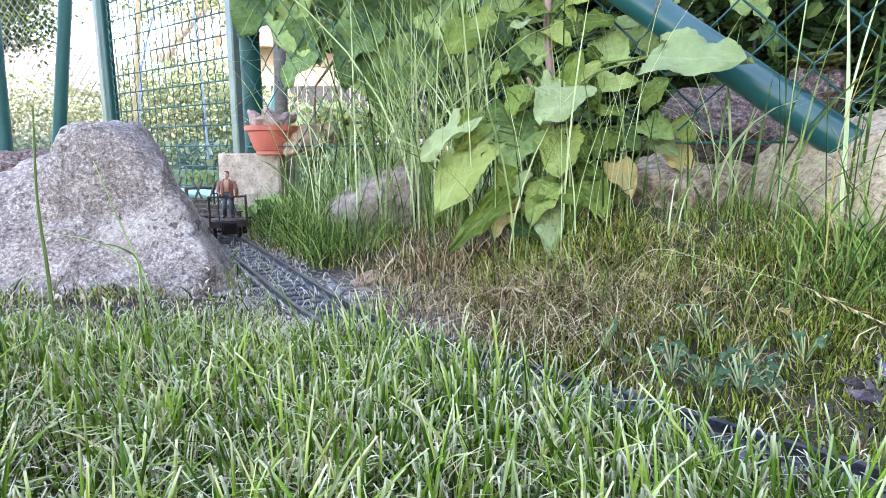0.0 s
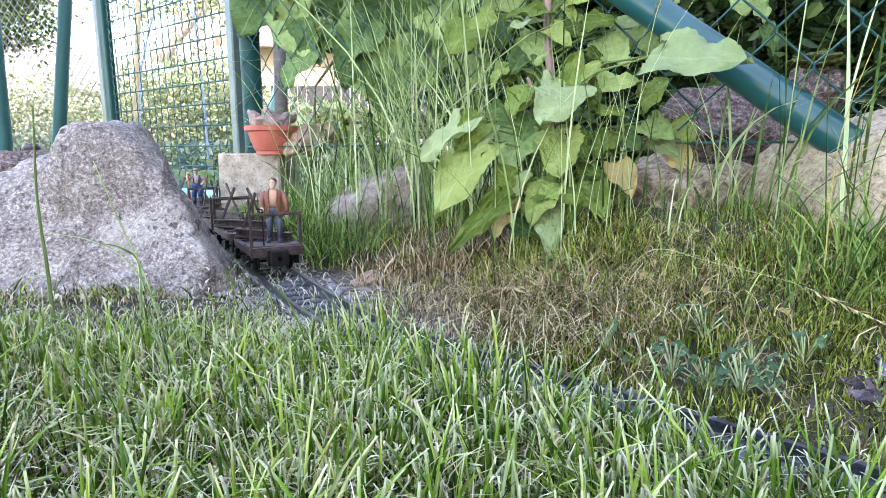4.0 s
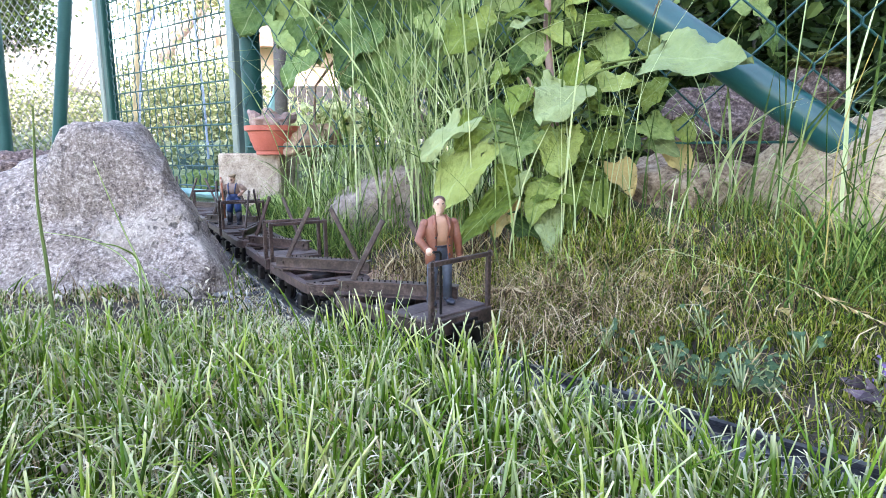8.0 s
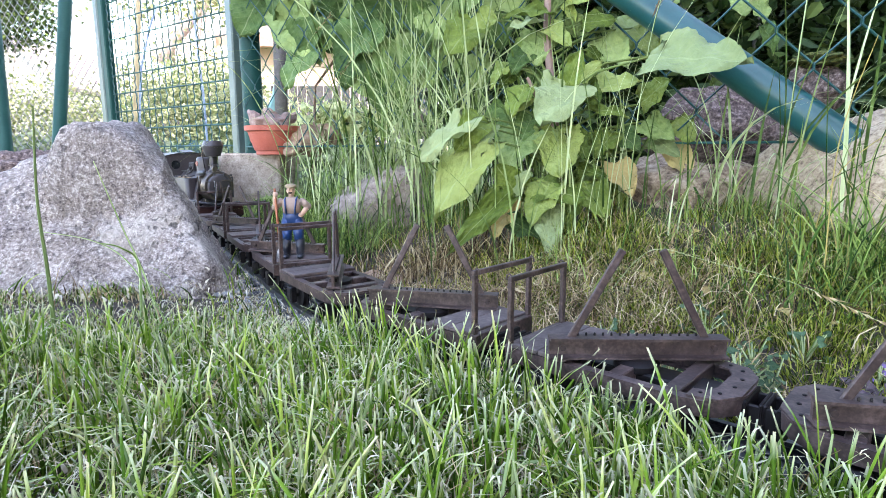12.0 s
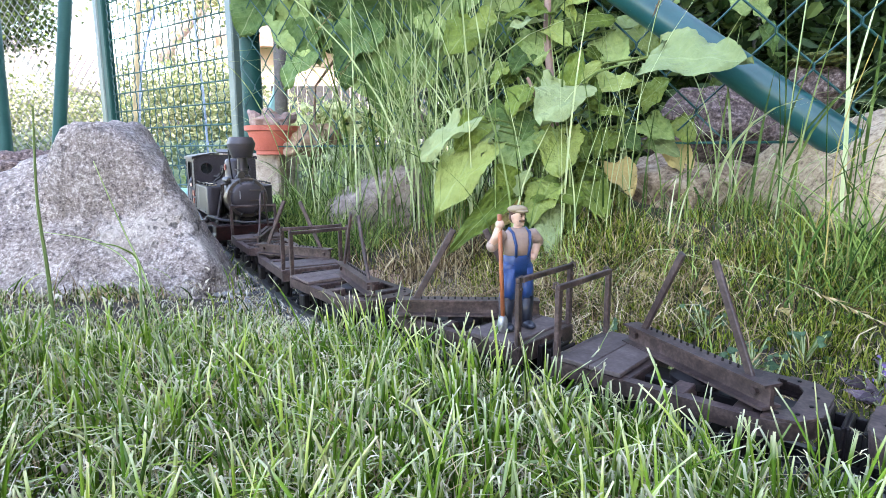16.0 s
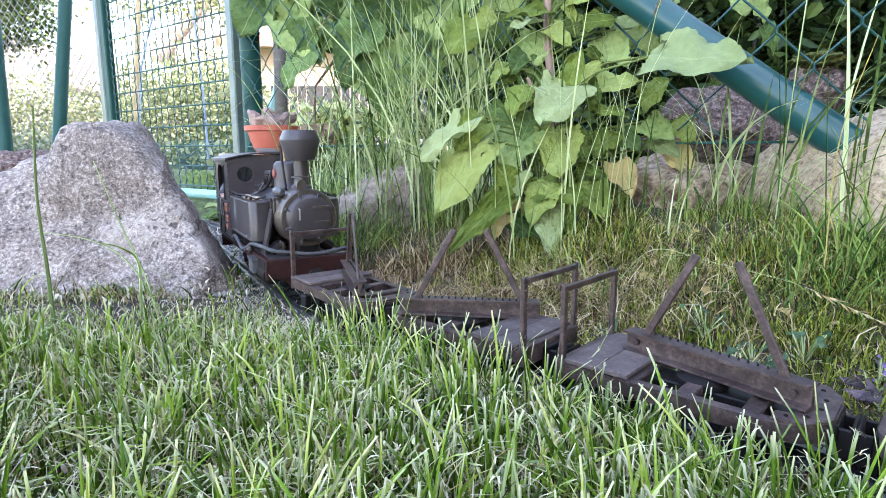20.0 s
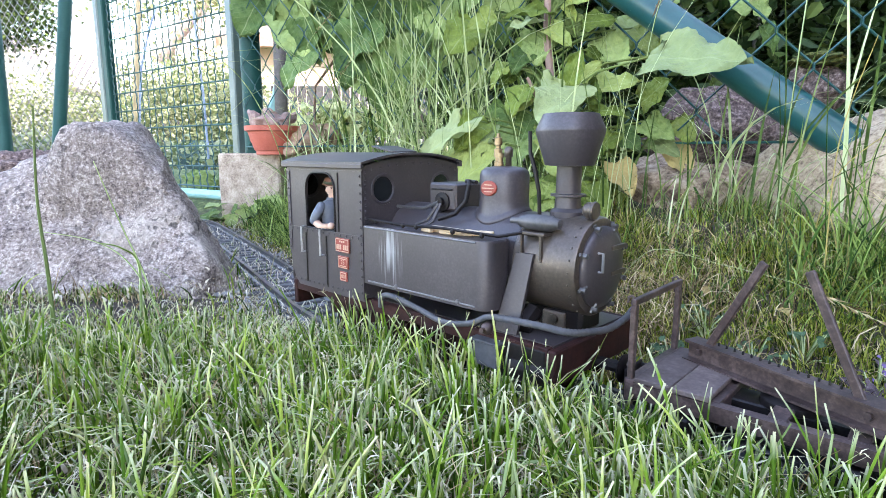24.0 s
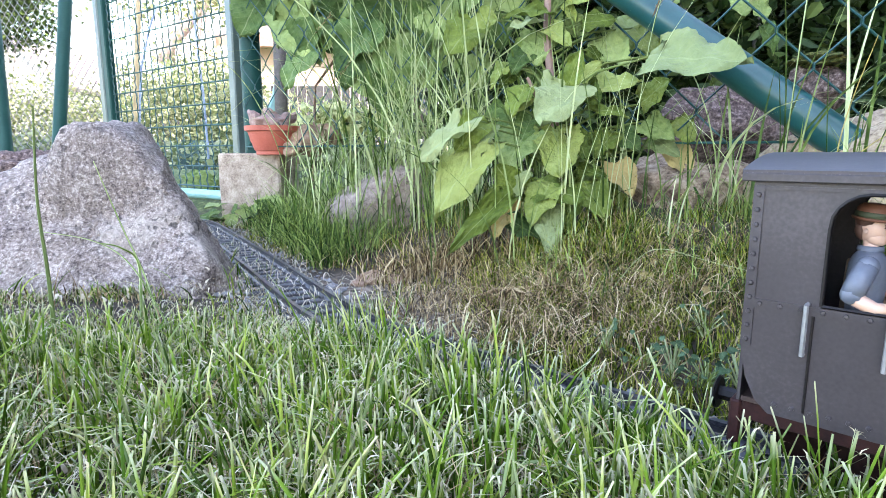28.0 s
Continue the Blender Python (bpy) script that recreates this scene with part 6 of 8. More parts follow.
def chain_link(parent, a, b, z0, z1, cell_w, cell_h, r, material, n=4):
    """Zigzag wires from a to b; neighbours hook into each other."""
    a, b = Vector(a), Vector(b)
    length = (b - a).length
    d = (b - a).normalized()
    nrm = Vector((-d.y, d.x, 0))
    half = cell_w / 2
    count = int(length / half)
    levels = int((z1 - z0) / (cell_h / 2))
    for i in range(count):
        pts = []
        for k in range(levels + 1):
            x = i * half + (half if (k + i) % 2 else 0)
            z = z0 + k * cell_h / 2
            sg = 1 if (k + i) % 2 else -1
            for dz, dx in ((-0.04, 0.04), (0.04, 0.04)):
                p = a + d * (x - sg * dx * half * 0.5) + nrm * (r * 1.0 * sg * (1 if dz < 0 else -1))
                pts.append((p.x, p.y, z + dz * cell_h))
        bm = bmesh.new()
        tube(bm, pts, r, n)
        part("wire", bm, material, parent)


FENCE_A, FENCE_B = (-0.432, 1.262, 0), (0.520, 0.590, 0)


def make_fence():
    f = thing("chain_link_fence", "dark green chain-link fence with tubular post and slanting strut", "fence")
    foot = Vector((-0.420, 1.284, 0.161))
    bm = bmesh.new()
    rod(bm, (foot.x, foot.y, 0.02), (foot.x, foot.y, 1.25), 0.0215, n=24)
    p = part("post", bm, GREEN_PAINT, f, smooth=False)
    for po in p.data.polygons:
        po.use_smooth = abs(po.normal.z) < 0.5
    bm = bmesh.new()
    ring = [(foot.x + 0.0225 * math.cos(a), foot.y + 0.0225 * math.sin(a), 0.41 + 0.004 * math.cos(a)) for a in np.linspace(0, 2 * math.pi, 17)]
    tube(bm, ring, 0.0016, 5)
    part("tie_wire", bm, WIRE, p)
    a, b = Vector((0.423, 0.627, 0.177)), Vector((0.223, 0.775, 0.370))
    d = (b - a).normalized()
    bm = bmesh.new()
    rod(bm, a - d * 0.12, a + d * 1.35, 0.0203, n=32)
    s = part("strut", bm, STRUT_PAINT, f, "slanting dark green tubular strut")
    for po in s.data.polygons:
        po.use_smooth = len(po.vertices) == 4
    chain_link(f, FENCE_A, FENCE_B, 0.165, 0.72, 0.080, 0.088, 0.0013, WIRE)
    bm = bmesh.new()
    rod(bm, (FENCE_A[0], FENCE_A[1], 0.170), (FENCE_B[0], FENCE_B[1], 0.170), 0.0018, n=6)
    part("tension_wire", bm, WIRE, f)


make_fence()


def make_gate():
    g = thing("garden_gate", "green metal garden gate with crimped wire mesh", "gate")
    r0, l0 = Vector((-0.470, 1.329, 0.161)), Vector((-0.961, 1.692, 0.207))
    for p, w, nm in ((r0, 0.012, "hinge_stile"), (l0, 0.013, "latch_stile")):
        ang = math.degrees(math.atan2(l0.y - r0.y, l0.x - r0.x))
        bm = bmesh.new()
        box(bm, -w, w, -0.012, 0.012, 0.03, 1.05, 0.003, Matrix.Translation((p.x, p.y, 0)) @ pose(0, 0, 0, 0, 0, ang))
        part(nm, bm, GREEN_PAINT if w > 0.0125 else PALE_PAINT, g)
    bm = bmesh.new()
    off = (l0 - r0).normalized()
    q = l0 + off * 0.030
    box(bm, -0.013, 0.013, -0.013, 0.013, 0.03, 1.1, 0.003, Matrix.Translation((q.x, q.y, 0)) @ pose(0, 0, 0, 0, 0, ang))
    part("gate_post", bm, PALE_PAINT, g, "pale green square gate post")
    span = (l0 - r0)
    span.z = 0
    n = 19
    for i in range(n):
        p = r0 + span * ((i + 0.5) / n)
        pts = [(p.x + off.x * 0.0030 * math.sin(z * math.pi / 0.0124 + i), p.y + off.y * 0.0030 * math.sin(z * math.pi / 0.0124 + i), z) for z in np.arange(0.06, 0.80, 0.0055)]
        bm = bmesh.new()
        tube(bm, pts, 0.0018, 4)
        part("upright_wire", bm, WIRE, g)
    for k in range(15):
        z = 0.075 + k * 0.0495
        bm = bmesh.new()
        rod(bm, (r0.x, r0.y, z), (r0.x + span.x, r0.y + span.y, z), 0.0019, n=5)
        part("cross_wire", bm, WIRE, g)
    bm = bmesh.new()
    rod(bm, (r0.x, r0.y, 0.055), (r0.x + span.x, r0.y + span.y, 0.055), 0.012, n=10)
    part("bottom_rail", bm, CYAN, g, "pale bluish bottom rail")


make_gate()


def make_left_fence():
    f = thing("chain_link_fence", "zinc chain-link fence with green posts", "fence")
    a, b = (-1.12, 1.93, 0), (-2.55, 2.32, 0)
    chain_link(f, a, b, 0.10, 1.05, 0.031, 0.036, 0.0016, ZINC)
    for foot, top, r in (((-1.210, 1.812, 0.193), (-1.199, 1.920, 0.708), 0.019), ((-1.331, 1.747, 0.172), (-1.386, 1.841, 0.718), 0.019)):
        bm = bmesh.new()
        p, q = Vector(foot), Vector(top)
        d = (q - p).normalized()
        rod(bm, p - d * 0.17, q + d * 0.3, r, n=18)
        po = part("post", bm, GREEN_PAINT, f)


make_left_fence()


# ---- the sunny garden beyond ----
def leafy(name, centre, radii, count, size, material, label, category="bush", seed=1, trunk=True):
    """A bush: stems and a crown of many small leaves in clumps, with gaps."""
    rnd = random.Random(seed)
    t = thing(name, label, category)
    c = Vector(centre)
    if trunk:
        bm = bmesh.new()
        for k in range(4):
            tip = c + Vector((rnd.uniform(-0.6, 0.6) * radii[0], rnd.uniform(-0.6, 0.6) * radii[1], rnd.uniform(0.0, 0.6) * radii[2]))
            base = Vector((c.x + rnd.uniform(-0.1, 0.1) * radii[0], c.y, max(ground_z(c.x, c.y) - 0.02, -0.1)))
            tube(bm, [base, (base + tip) / 2 + Vector((rnd.uniform(-0.1, 0.1) * radii[0], 0, 0)), tip], [0.016 * radii[0], 0.011 * radii[0], 0.005 * radii[0]], 6)
        part("trunk", bm, GREY_BARK, t)
    clumps = []
    for _ in range(max(10, count // 45)):
        d = Vector((rnd.gauss(0, 1), rnd.gauss(0, 1), rnd.gauss(0, 1))).normalized() * rnd.uniform(0.45, 1.0)
        clumps.append((Vector((d.x * radii[0], d.y * radii[1], d.z * radii[2])), rnd.uniform(0.15, 0.32)))
    n = count
    verts = np.zeros((n * 6, 3))
    for i in range(n):
        q, s = rnd.choice(clumps)
        p = c + q + Vector((rnd.gauss(0, s) * radii[0], rnd.gauss(0, s) * radii[1], rnd.gauss(0, s) * radii[2]))
        p.z = max(p.z, 0.02)
        d = Vector((rnd.uniform(-1, 1), rnd.uniform(-1, 1), rnd.uniform(-0.8, 0.4))).normalized()
        e = d.cross(Vector((rnd.uniform(-1, 1), rnd.uniform(-1, 1), rnd.uniform(0.2, 1)))).normalized()
        w = size * rnd.uniform(0.6, 1.3)
        f = d.cross(e) * w * rnd.uniform(0.03, 0.14)
        for k, o in enumerate((Vector(), d * 0.22 + e * 0.34, d * 0.66 + e * 0.27, d, d * 0.66 - e * 0.27, d * 0.22 - e * 0.34)):
            verts[6 * i + k] = p + o * w + (f if k % 3 else o * 0)
    me = bpy.data.meshes.new("crown")
    me.from_pydata(verts.tolist(), [], [(6 * i + a, 6 * i + b, 6 * i + c2, 6 * i + e) for i in range(n) for a, b, c2, e in ((0, 1, 2, 3), (0, 3, 4, 5))])
    me.materials.append(material)
    ob = new("crown", me)
    ob.parent = t
    ob["kind"] = "stuff"
    return t


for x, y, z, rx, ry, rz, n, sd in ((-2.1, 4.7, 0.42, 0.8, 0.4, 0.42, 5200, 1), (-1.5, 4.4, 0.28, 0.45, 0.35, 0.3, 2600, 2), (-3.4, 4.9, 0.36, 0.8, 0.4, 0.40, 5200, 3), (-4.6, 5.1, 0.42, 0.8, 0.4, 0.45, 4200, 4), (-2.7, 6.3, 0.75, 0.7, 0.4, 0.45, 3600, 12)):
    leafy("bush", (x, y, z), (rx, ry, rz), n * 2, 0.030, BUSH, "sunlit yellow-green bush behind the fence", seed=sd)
leafy("tree", (-3.3, 7.5, 2.25), (1.0, 0.6, 0.55), 2600, 0.06, BUSH, "light green garden tree above the gate", "tree", seed=5)
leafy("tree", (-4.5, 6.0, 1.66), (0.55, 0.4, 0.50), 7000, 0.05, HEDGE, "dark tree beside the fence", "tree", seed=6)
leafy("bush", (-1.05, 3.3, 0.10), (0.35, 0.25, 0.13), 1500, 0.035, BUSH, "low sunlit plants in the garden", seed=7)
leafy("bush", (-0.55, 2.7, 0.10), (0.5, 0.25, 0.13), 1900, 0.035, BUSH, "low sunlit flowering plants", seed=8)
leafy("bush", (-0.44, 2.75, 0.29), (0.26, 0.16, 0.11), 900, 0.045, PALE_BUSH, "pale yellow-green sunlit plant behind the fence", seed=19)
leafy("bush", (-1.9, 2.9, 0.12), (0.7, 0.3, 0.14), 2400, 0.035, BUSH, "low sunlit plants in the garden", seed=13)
# added beyond the right edge of the view, to cut sky light from there
leafy("hedge", (2.15, -0.3, 1.45), (0.35, 2.3, 1.5), 15000, 0.13, HEDGE, "unseen tall hedge, added to dim light from the right", "hedge", seed=16)
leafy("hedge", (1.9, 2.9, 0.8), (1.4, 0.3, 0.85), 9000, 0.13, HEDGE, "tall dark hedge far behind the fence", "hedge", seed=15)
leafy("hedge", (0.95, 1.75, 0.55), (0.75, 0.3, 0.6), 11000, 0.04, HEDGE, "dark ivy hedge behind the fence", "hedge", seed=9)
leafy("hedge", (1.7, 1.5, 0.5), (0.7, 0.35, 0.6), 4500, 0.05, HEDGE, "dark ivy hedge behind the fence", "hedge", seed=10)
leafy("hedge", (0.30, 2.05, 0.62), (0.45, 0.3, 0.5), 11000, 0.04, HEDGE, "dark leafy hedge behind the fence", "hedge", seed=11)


def make_house(name, x, y, w, depth, eave, ridge, turn, wall, roof, label):
    h = thing(name, label, "house", pose(x, y, 0, 0, 0, turn))
    bm = bmesh.new()
    out = [(-w / 2, -0.2), (w / 2, -0.2), (w / 2, eave), (0, ridge), (-w / 2, eave)]
    m = pose(0, 0, 0, 90, 0, 0)
    front = [bm.verts.new((p[0], 0, p[1])) for p in out]
    back = [bm.verts.new((p[0], depth, p[1])) for p in out]
    bm.faces.new(front), bm.faces.new(back)
    for i in range(5):
        bm.faces.new((front[i], front[(i + 1) % 5], back[(i + 1) % 5], back[i]))
    part("wall", bm, wall, h)
    for sg in (-1, 1):
        bm = bmesh.new()
        d = Vector((sg * w / 2, 0, eave - ridge)).normalized()
        nn = Vector((-d.z * sg, 0, d.x * sg))
        a = Vector((0, -0.3, ridge)) + nn * 0.06
        ln = math.hypot(w / 2, ridge - eave) + 0.4
        vs = []
        for t in (0, 0.16):
            vs.append([bm.verts.new(p + nn * t) for p in (a, a + d * ln, a + d * ln + Vector((0, depth + 0.6, 0)), a + Vector((0, depth + 0.6, 0)))])
        bm.faces.new(vs[0]), bm.faces.new(vs[1])
        for i in range(4):
            bm.faces.new((vs[0][i], vs[0][(i + 1) % 4], vs[1][(i + 1) % 4], vs[1][i]))
        part("roof", bm, roof, h)
    return h


house = make_house("house", -3.0, 12.0, 4.9, 8.0, 2.2, 4.9, 0, PLASTER, ROOF, "white plastered house with a dark tiled roof")
for x, z, w, hh in ((-0.9, 1.0, 0.7, 0.9), (1.2, 1.0, 0.7, 0.9)):
    bm = bmesh.new()
    box(bm, x, x + w, -0.03, 0.04, z, z + hh)
    win = part("window", bm, PLASTER, house)
    bm = bmesh.new()
    box(bm, x + 0.06, x + w - 0.06, -0.045, -0.02, z + 0.06, z + hh - 0.06)
    part("pane", bm, DARK_GLASS, win)
make_house("house", -14.6, 20.0, 2.8, 8.0, 2.5, 3.9, 0, PLASTER, ROOF, "far pale house behind trees")
make_house("garden_house", -1.0, 10.2, 2.4, 2.0, 1.75, 2.15, 90, SALMON, PINK_ROOF, "low garden house with a salmon roof")


def make_board_fence():
    f = thing("board_fence", "grey wooden board fence in the garden", "fence")
    for i in range(22):
        bm = bmesh.new()
        box(bm, -0.045, 0.045, -0.01, 0.01, 0.0, 0.90, 0.004)
        part("board", bm, GREY_WOOD, f, at=pose(-1.9 + i * 0.1, 6.6 + 0.02 * math.sin(i * 7), 0.0))
    for z in (0.15, 0.5):
        bm = bmesh.new()
        box(bm, -1.95, 0.3, 6.63, 6.66, z - 0.03, z + 0.03)
        part("cross_rail", bm, GREY_WOOD, f)


make_board_fence()


def make_bench():
    b = thing("garden_bench", "grey slatted garden bench behind the gate", "bench", pose(-2.35, 5.9, 0.0, 0, 0, 10))
    for i, z in enumerate((0.28, 0.40, 0.66, 0.78)):
        bm = bmesh.new()
        y = -0.2 if z < 0.5 else 0.18
        box(bm, -0.5, 0.5, y, y + (0.3 if z == 0.40 else 0.03), z, z + 0.07, 0.005)
        part("slat", bm, GREY_WOOD, b)
    for x in (-0.45, 0.45):
        bm = bmesh.new()
        box(bm, x - 0.03, x + 0.03, -0.2, -0.14, 0, 0.4)
        box(bm, x - 0.03, x + 0.03, 0.15, 0.21, 0, 0.9)
        part("leg", bm, GREY_WOOD, b)


make_bench()
bm = bmesh.new()
box(bm, -0.13, 0.13, -0.12, 0.12, 0, 0.24, 0.04)
whole("teal_tub", bm, TEAL, "dark teal plastic tub in the garden", "tub", pose(-1.72, 4.05, 0.0))
for pts, r, nm, mt, lb in (([(-1.297, 2.765, 0.901), (-1.357, 2.730, 0.696), (-1.388, 2.703, 0.543), (-1.399, 2.653, 0.248)], 0.0050, "rope", BLUE_ROPE, "blue rope hanging behind the gate"),
                           ([(-1.160, 2.765, 0.901), (-1.123, 2.708, 0.568), (-1.102, 2.682, 0.414), (-1.082, 2.641, 0.179)], 0.0055, "rope", BLUE_ROPE, "blue rope hanging behind the gate"),
                           ([(-1.076, 2.127, 0.730), (-1.084, 2.080, 0.454), (-1.092, 2.031, 0.168)], 0.010, "garden_stake", BAMBOO, "straight bamboo garden stake"),
                           ([(-0.479, 1.772, 0.435), (-0.503, 1.753, 0.326), (-0.537, 1.736, 0.225)], 0.013, "garden_stake", CYAN, "pale blue plastic garden stake")):
    bm = bmesh.new()
    q = Vector(pts[-1])
    tube(bm, pts + [(q.x, q.y, 0.0)], r, 8)
    whole(nm, bm, mt, lb, nm.replace("_", " "))
young = thing("young_tree", "grey-barked young tree behind the fence", "tree", Matrix.Translation((-0.485, 1.72, 0.0)))
bm = bmesh.new()
tube(bm, [(0, 0, -0.02), (0.01, 0, 0.5), (-0.01, 0.02, 1.1), (0, 0.03, 1.8)], [0.019, 0.018, 0.016, 0.012], 12)
part("trunk", bm, GREY_BARK, young, smooth=True)
for a, z in ((0.4, 1.0), (2.6, 1.2), (4.4, 1.4)):
    bm = bmesh.new()
    tube(bm, [(0, 0, z), (0.2 * math.cos(a), 0.2 * math.sin(a), z + 0.3), (0.35 * math.cos(a), 0.35 * math.sin(a), z + 0.5)], [0.012, 0.008, 0.004], 7)
    part("limb", bm, GREY_BARK, young)


# ---- leafy weed in the bed ----
LEAVES = [leaf_mesh("leaf", 3, s, d, f, r, LEAF) for s, d, f, r in ((1, 0.5, 0.25, 0.75), (2, 0.3, 0.12, 0.9), (3, 0.7, 0.3, 0.62), (4, 0.2, 0.18, 0.8))]
PALE = [leaf_mesh("leaf", 3, s, 0.3, 0.15, 0.75, LEAF_PALE) for s in (5, 6)]
DEAD = leaf_mesh("leaf", 2, 9, 0.4, 0.3, 0.8, LEAF_DEAD)
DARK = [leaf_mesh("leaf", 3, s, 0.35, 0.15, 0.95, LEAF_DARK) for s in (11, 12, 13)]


def make_weed():
    w = thing("leafy_weed", "tall weed with large lobed green leaves in the bed", "plant")
    way_up = [(0.150, 0.690, 0.035), (0.146, 0.712, 0.085), (0.145, 0.727, 0.137), (0.141, 0.754, 0.237), (0.136, 0.777, 0.311), (0.140, 0.800, 0.400)]
    bm = bmesh.new()
    tube(bm, way_up, [0.0075, 0.007, 0.0065, 0.006, 0.005, 0.004], 8)
    part("stem", bm, BARK, w, "pinkish brown ribbed stem")
    bm = bmesh.new()
    tube(bm, [(0.143, 0.742, 0.19), (0.125, 0.735, 0.215), (0.105, 0.73, 0.25)], [0.004, 0.0035, 0.002], 7)
    part("side_stem", bm, BARK, w)
    rise = np.array(way_up)

    def hang(base, tip, width, me, roll=0):
        """One leaf from base to tip, with its stalk from the stem."""
        part("leaf", me, None, w, at=leaf_pose(base, tip, roll, width))
        b = Vector(base)
        z = max(b.z - 0.045, 0.05)
        foot = Vector((float(np.interp(z, rise[:, 2], rise[:, 0])), float(np.interp(z, rise[:, 2], rise[:, 1])), z))
        bm = bmesh.new()
        tube(bm, [foot, (foot + b) / 2 + Vector((0, 0, 0.012)), b], [0.0020, 0.0016, 0.0012], 5)
        part("leaf_stalk", bm, STEM_GREEN, w)

    # low leaves
    hang((0.05, 0.693, 0.174), (-0.014, 0.628, 0.093), 0.58, LEAVES[1], 4)
    hang((0.034, 0.697, 0.197), (-0.03, 0.629, 0.158), 0.52, PALE[0], 14)
    hang((0.046, 0.707, 0.202), (0.018, 0.661, 0.164), 0.8, LEAVES[0], -30)
    hang((0.058, 0.705, 0.187), (0.042, 0.67, 0.159), 0.8, PALE[1], 20)
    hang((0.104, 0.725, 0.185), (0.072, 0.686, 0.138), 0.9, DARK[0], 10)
    hang((0.09, 0.681, 0.106), (0.062, 0.668, 0.146), 1.1, LEAVES[3], 0)
    hang((0.082, 0.681, 0.107), (0.099, 0.666, 0.14), 0.9, PALE[1], -10)
    hang((0.078, 0.672, 0.111), (0.011, 0.592, 0.062), 0.36, LEAVES[0], -20)
    hang((0.084, 0.691, 0.104), (0.055, 0.656, 0.081), 0.9, DEAD, 0)
    hang((0.08, 0.687, 0.083), (0.058, 0.654, 0.066), 0.8, DEAD, 15)
    hang((0.073, 0.696, 0.078), (0.118, 0.633, 0.065), 0.42, DARK[1], -8)
    hang((0.13, 0.684, 0.123), (0.096, 0.637, 0.085), 0.9, LEAVES[0], 14)
    hang((0.101, 0.692, 0.113), (0.163, 0.642, 0.114), 0.62, LEAVES[1], -12)
    hang((0.124, 0.679, 0.094), (0.119, 0.611, 0.05), 0.6, PALE[0], -12)
    hang((0.156, 0.691, 0.107), (0.143, 0.654, 0.067), 0.8, LEAVES[3], 20)
    hang((0.174, 0.704, 0.122), (0.189, 0.647, 0.085), 0.85, LEAVES[3], -14)
    hang((0.141, 0.716, 0.19), (0.135, 0.655, 0.134), 0.8, LEAVES[1], -5)
    hang((0.158, 0.715, 0.184), (0.176, 0.679, 0.155), 0.9, LEAVES[0], -25)
    hang((0.168, 0.717, 0.137), (0.196, 0.686, 0.134), 0.6, LEAVES[0], 10)
    hang((0.214, 0.718, 0.145), (0.226, 0.672, 0.112), 0.9, DEAD, -12)
    # middle of the stem
    hang((0.158, 0.724, 0.241), (0.11, 0.636, 0.2), 0.85, PALE[1], -4)
    hang((0.154, 0.724, 0.237), (0.167, 0.711, 0.283), 0.75, LEAVES[3], 0)
    hang((0.163, 0.734, 0.241), (0.189, 0.709, 0.269), 0.75, LEAVES[1], 8)
    hang((0.19, 0.744, 0.236), (0.234, 0.706, 0.253), 0.95, LEAVES[0], -10)
    hang((0.169, 0.735, 0.243), (0.19, 0.7, 0.22), 0.85, LEAVES[1], 10)
    hang((0.18, 0.739, 0.211), (0.213, 0.689, 0.215), 0.6, LEAVES[2], -10)
    hang((0.252, 0.741, 0.219), (0.272, 0.705, 0.247), 1.05, LEAVES[3], 4)
    hang((0.217, 0.735, 0.184), (0.186, 0.7, 0.159), 0.9, LEAVES[0], 6)
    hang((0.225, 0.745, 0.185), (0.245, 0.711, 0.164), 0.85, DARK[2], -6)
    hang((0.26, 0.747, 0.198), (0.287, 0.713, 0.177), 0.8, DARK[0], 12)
    hang((0.271, 0.754, 0.18), (0.298, 0.72, 0.155), 0.8, PALE[0], 18)
    hang((0.3, 0.763, 0.168), (0.318, 0.725, 0.128), 0.9, DEAD, -10)
    hang((0.302, 0.758, 0.199), (0.317, 0.723, 0.175), 0.9, LEAVES[1], 14)
    hang((0.105, 0.745, 0.243), (0.08, 0.708, 0.202), 0.85, LEAVES[3], 18)
    hang((0.114, 0.738, 0.204), (0.097, 0.704, 0.178), 0.85, DARK[1], -10)
    hang((0.088, 0.749, 0.208), (0.109, 0.722, 0.227), 0.8, LEAVES[0], 0)
    # the broad upper leaf before the strut, and the top
    hang((0.234, 0.668, 0.265), (0.308, 0.584, 0.249), 0.86, leaf_mesh("leaf", 3, 21, 0.06, 0.16, 0.74, LEAF_PALE), -2)
    hang((0.271, 0.741, 0.28), (0.303, 0.713, 0.292), 0.7, LEAVES[3], -10)
    hang((0.139, 0.781, 0.338), (0.084, 0.742, 0.342), 0.6, LEAVES[2], 0)
    hang((0.123, 0.779, 0.326), (0.079, 0.727, 0.316), 0.55, PALE[1], 20)
    hang((0.136, 0.778, 0.32), (0.162, 0.744, 0.297), 0.8, LEAVES[0], 0)
    hang((0.187, 0.8, 0.329), (0.223, 0.77, 0.331), 0.75, LEAVES[1], 12)
    hang((0.25, 0.844, 0.347), (0.278, 0.794, 0.291), 0.85, DARK[2], -12)
    hang((0.262, 0.82, 0.327), (0.283, 0.773, 0.288), 0.8, LEAVES[3], 8)
    hang((0.046, 0.864, 0.347), (0.006, 0.815, 0.295), 0.85, LEAVES[1], -14)
    hang((0.22, 0.818, 0.315), (0.241, 0.771, 0.275), 0.8, DARK[1], 14)
    hang((0.164, 0.805, 0.354), (0.191, 0.776, 0.362), 0.8, LEAVES[0], 0)
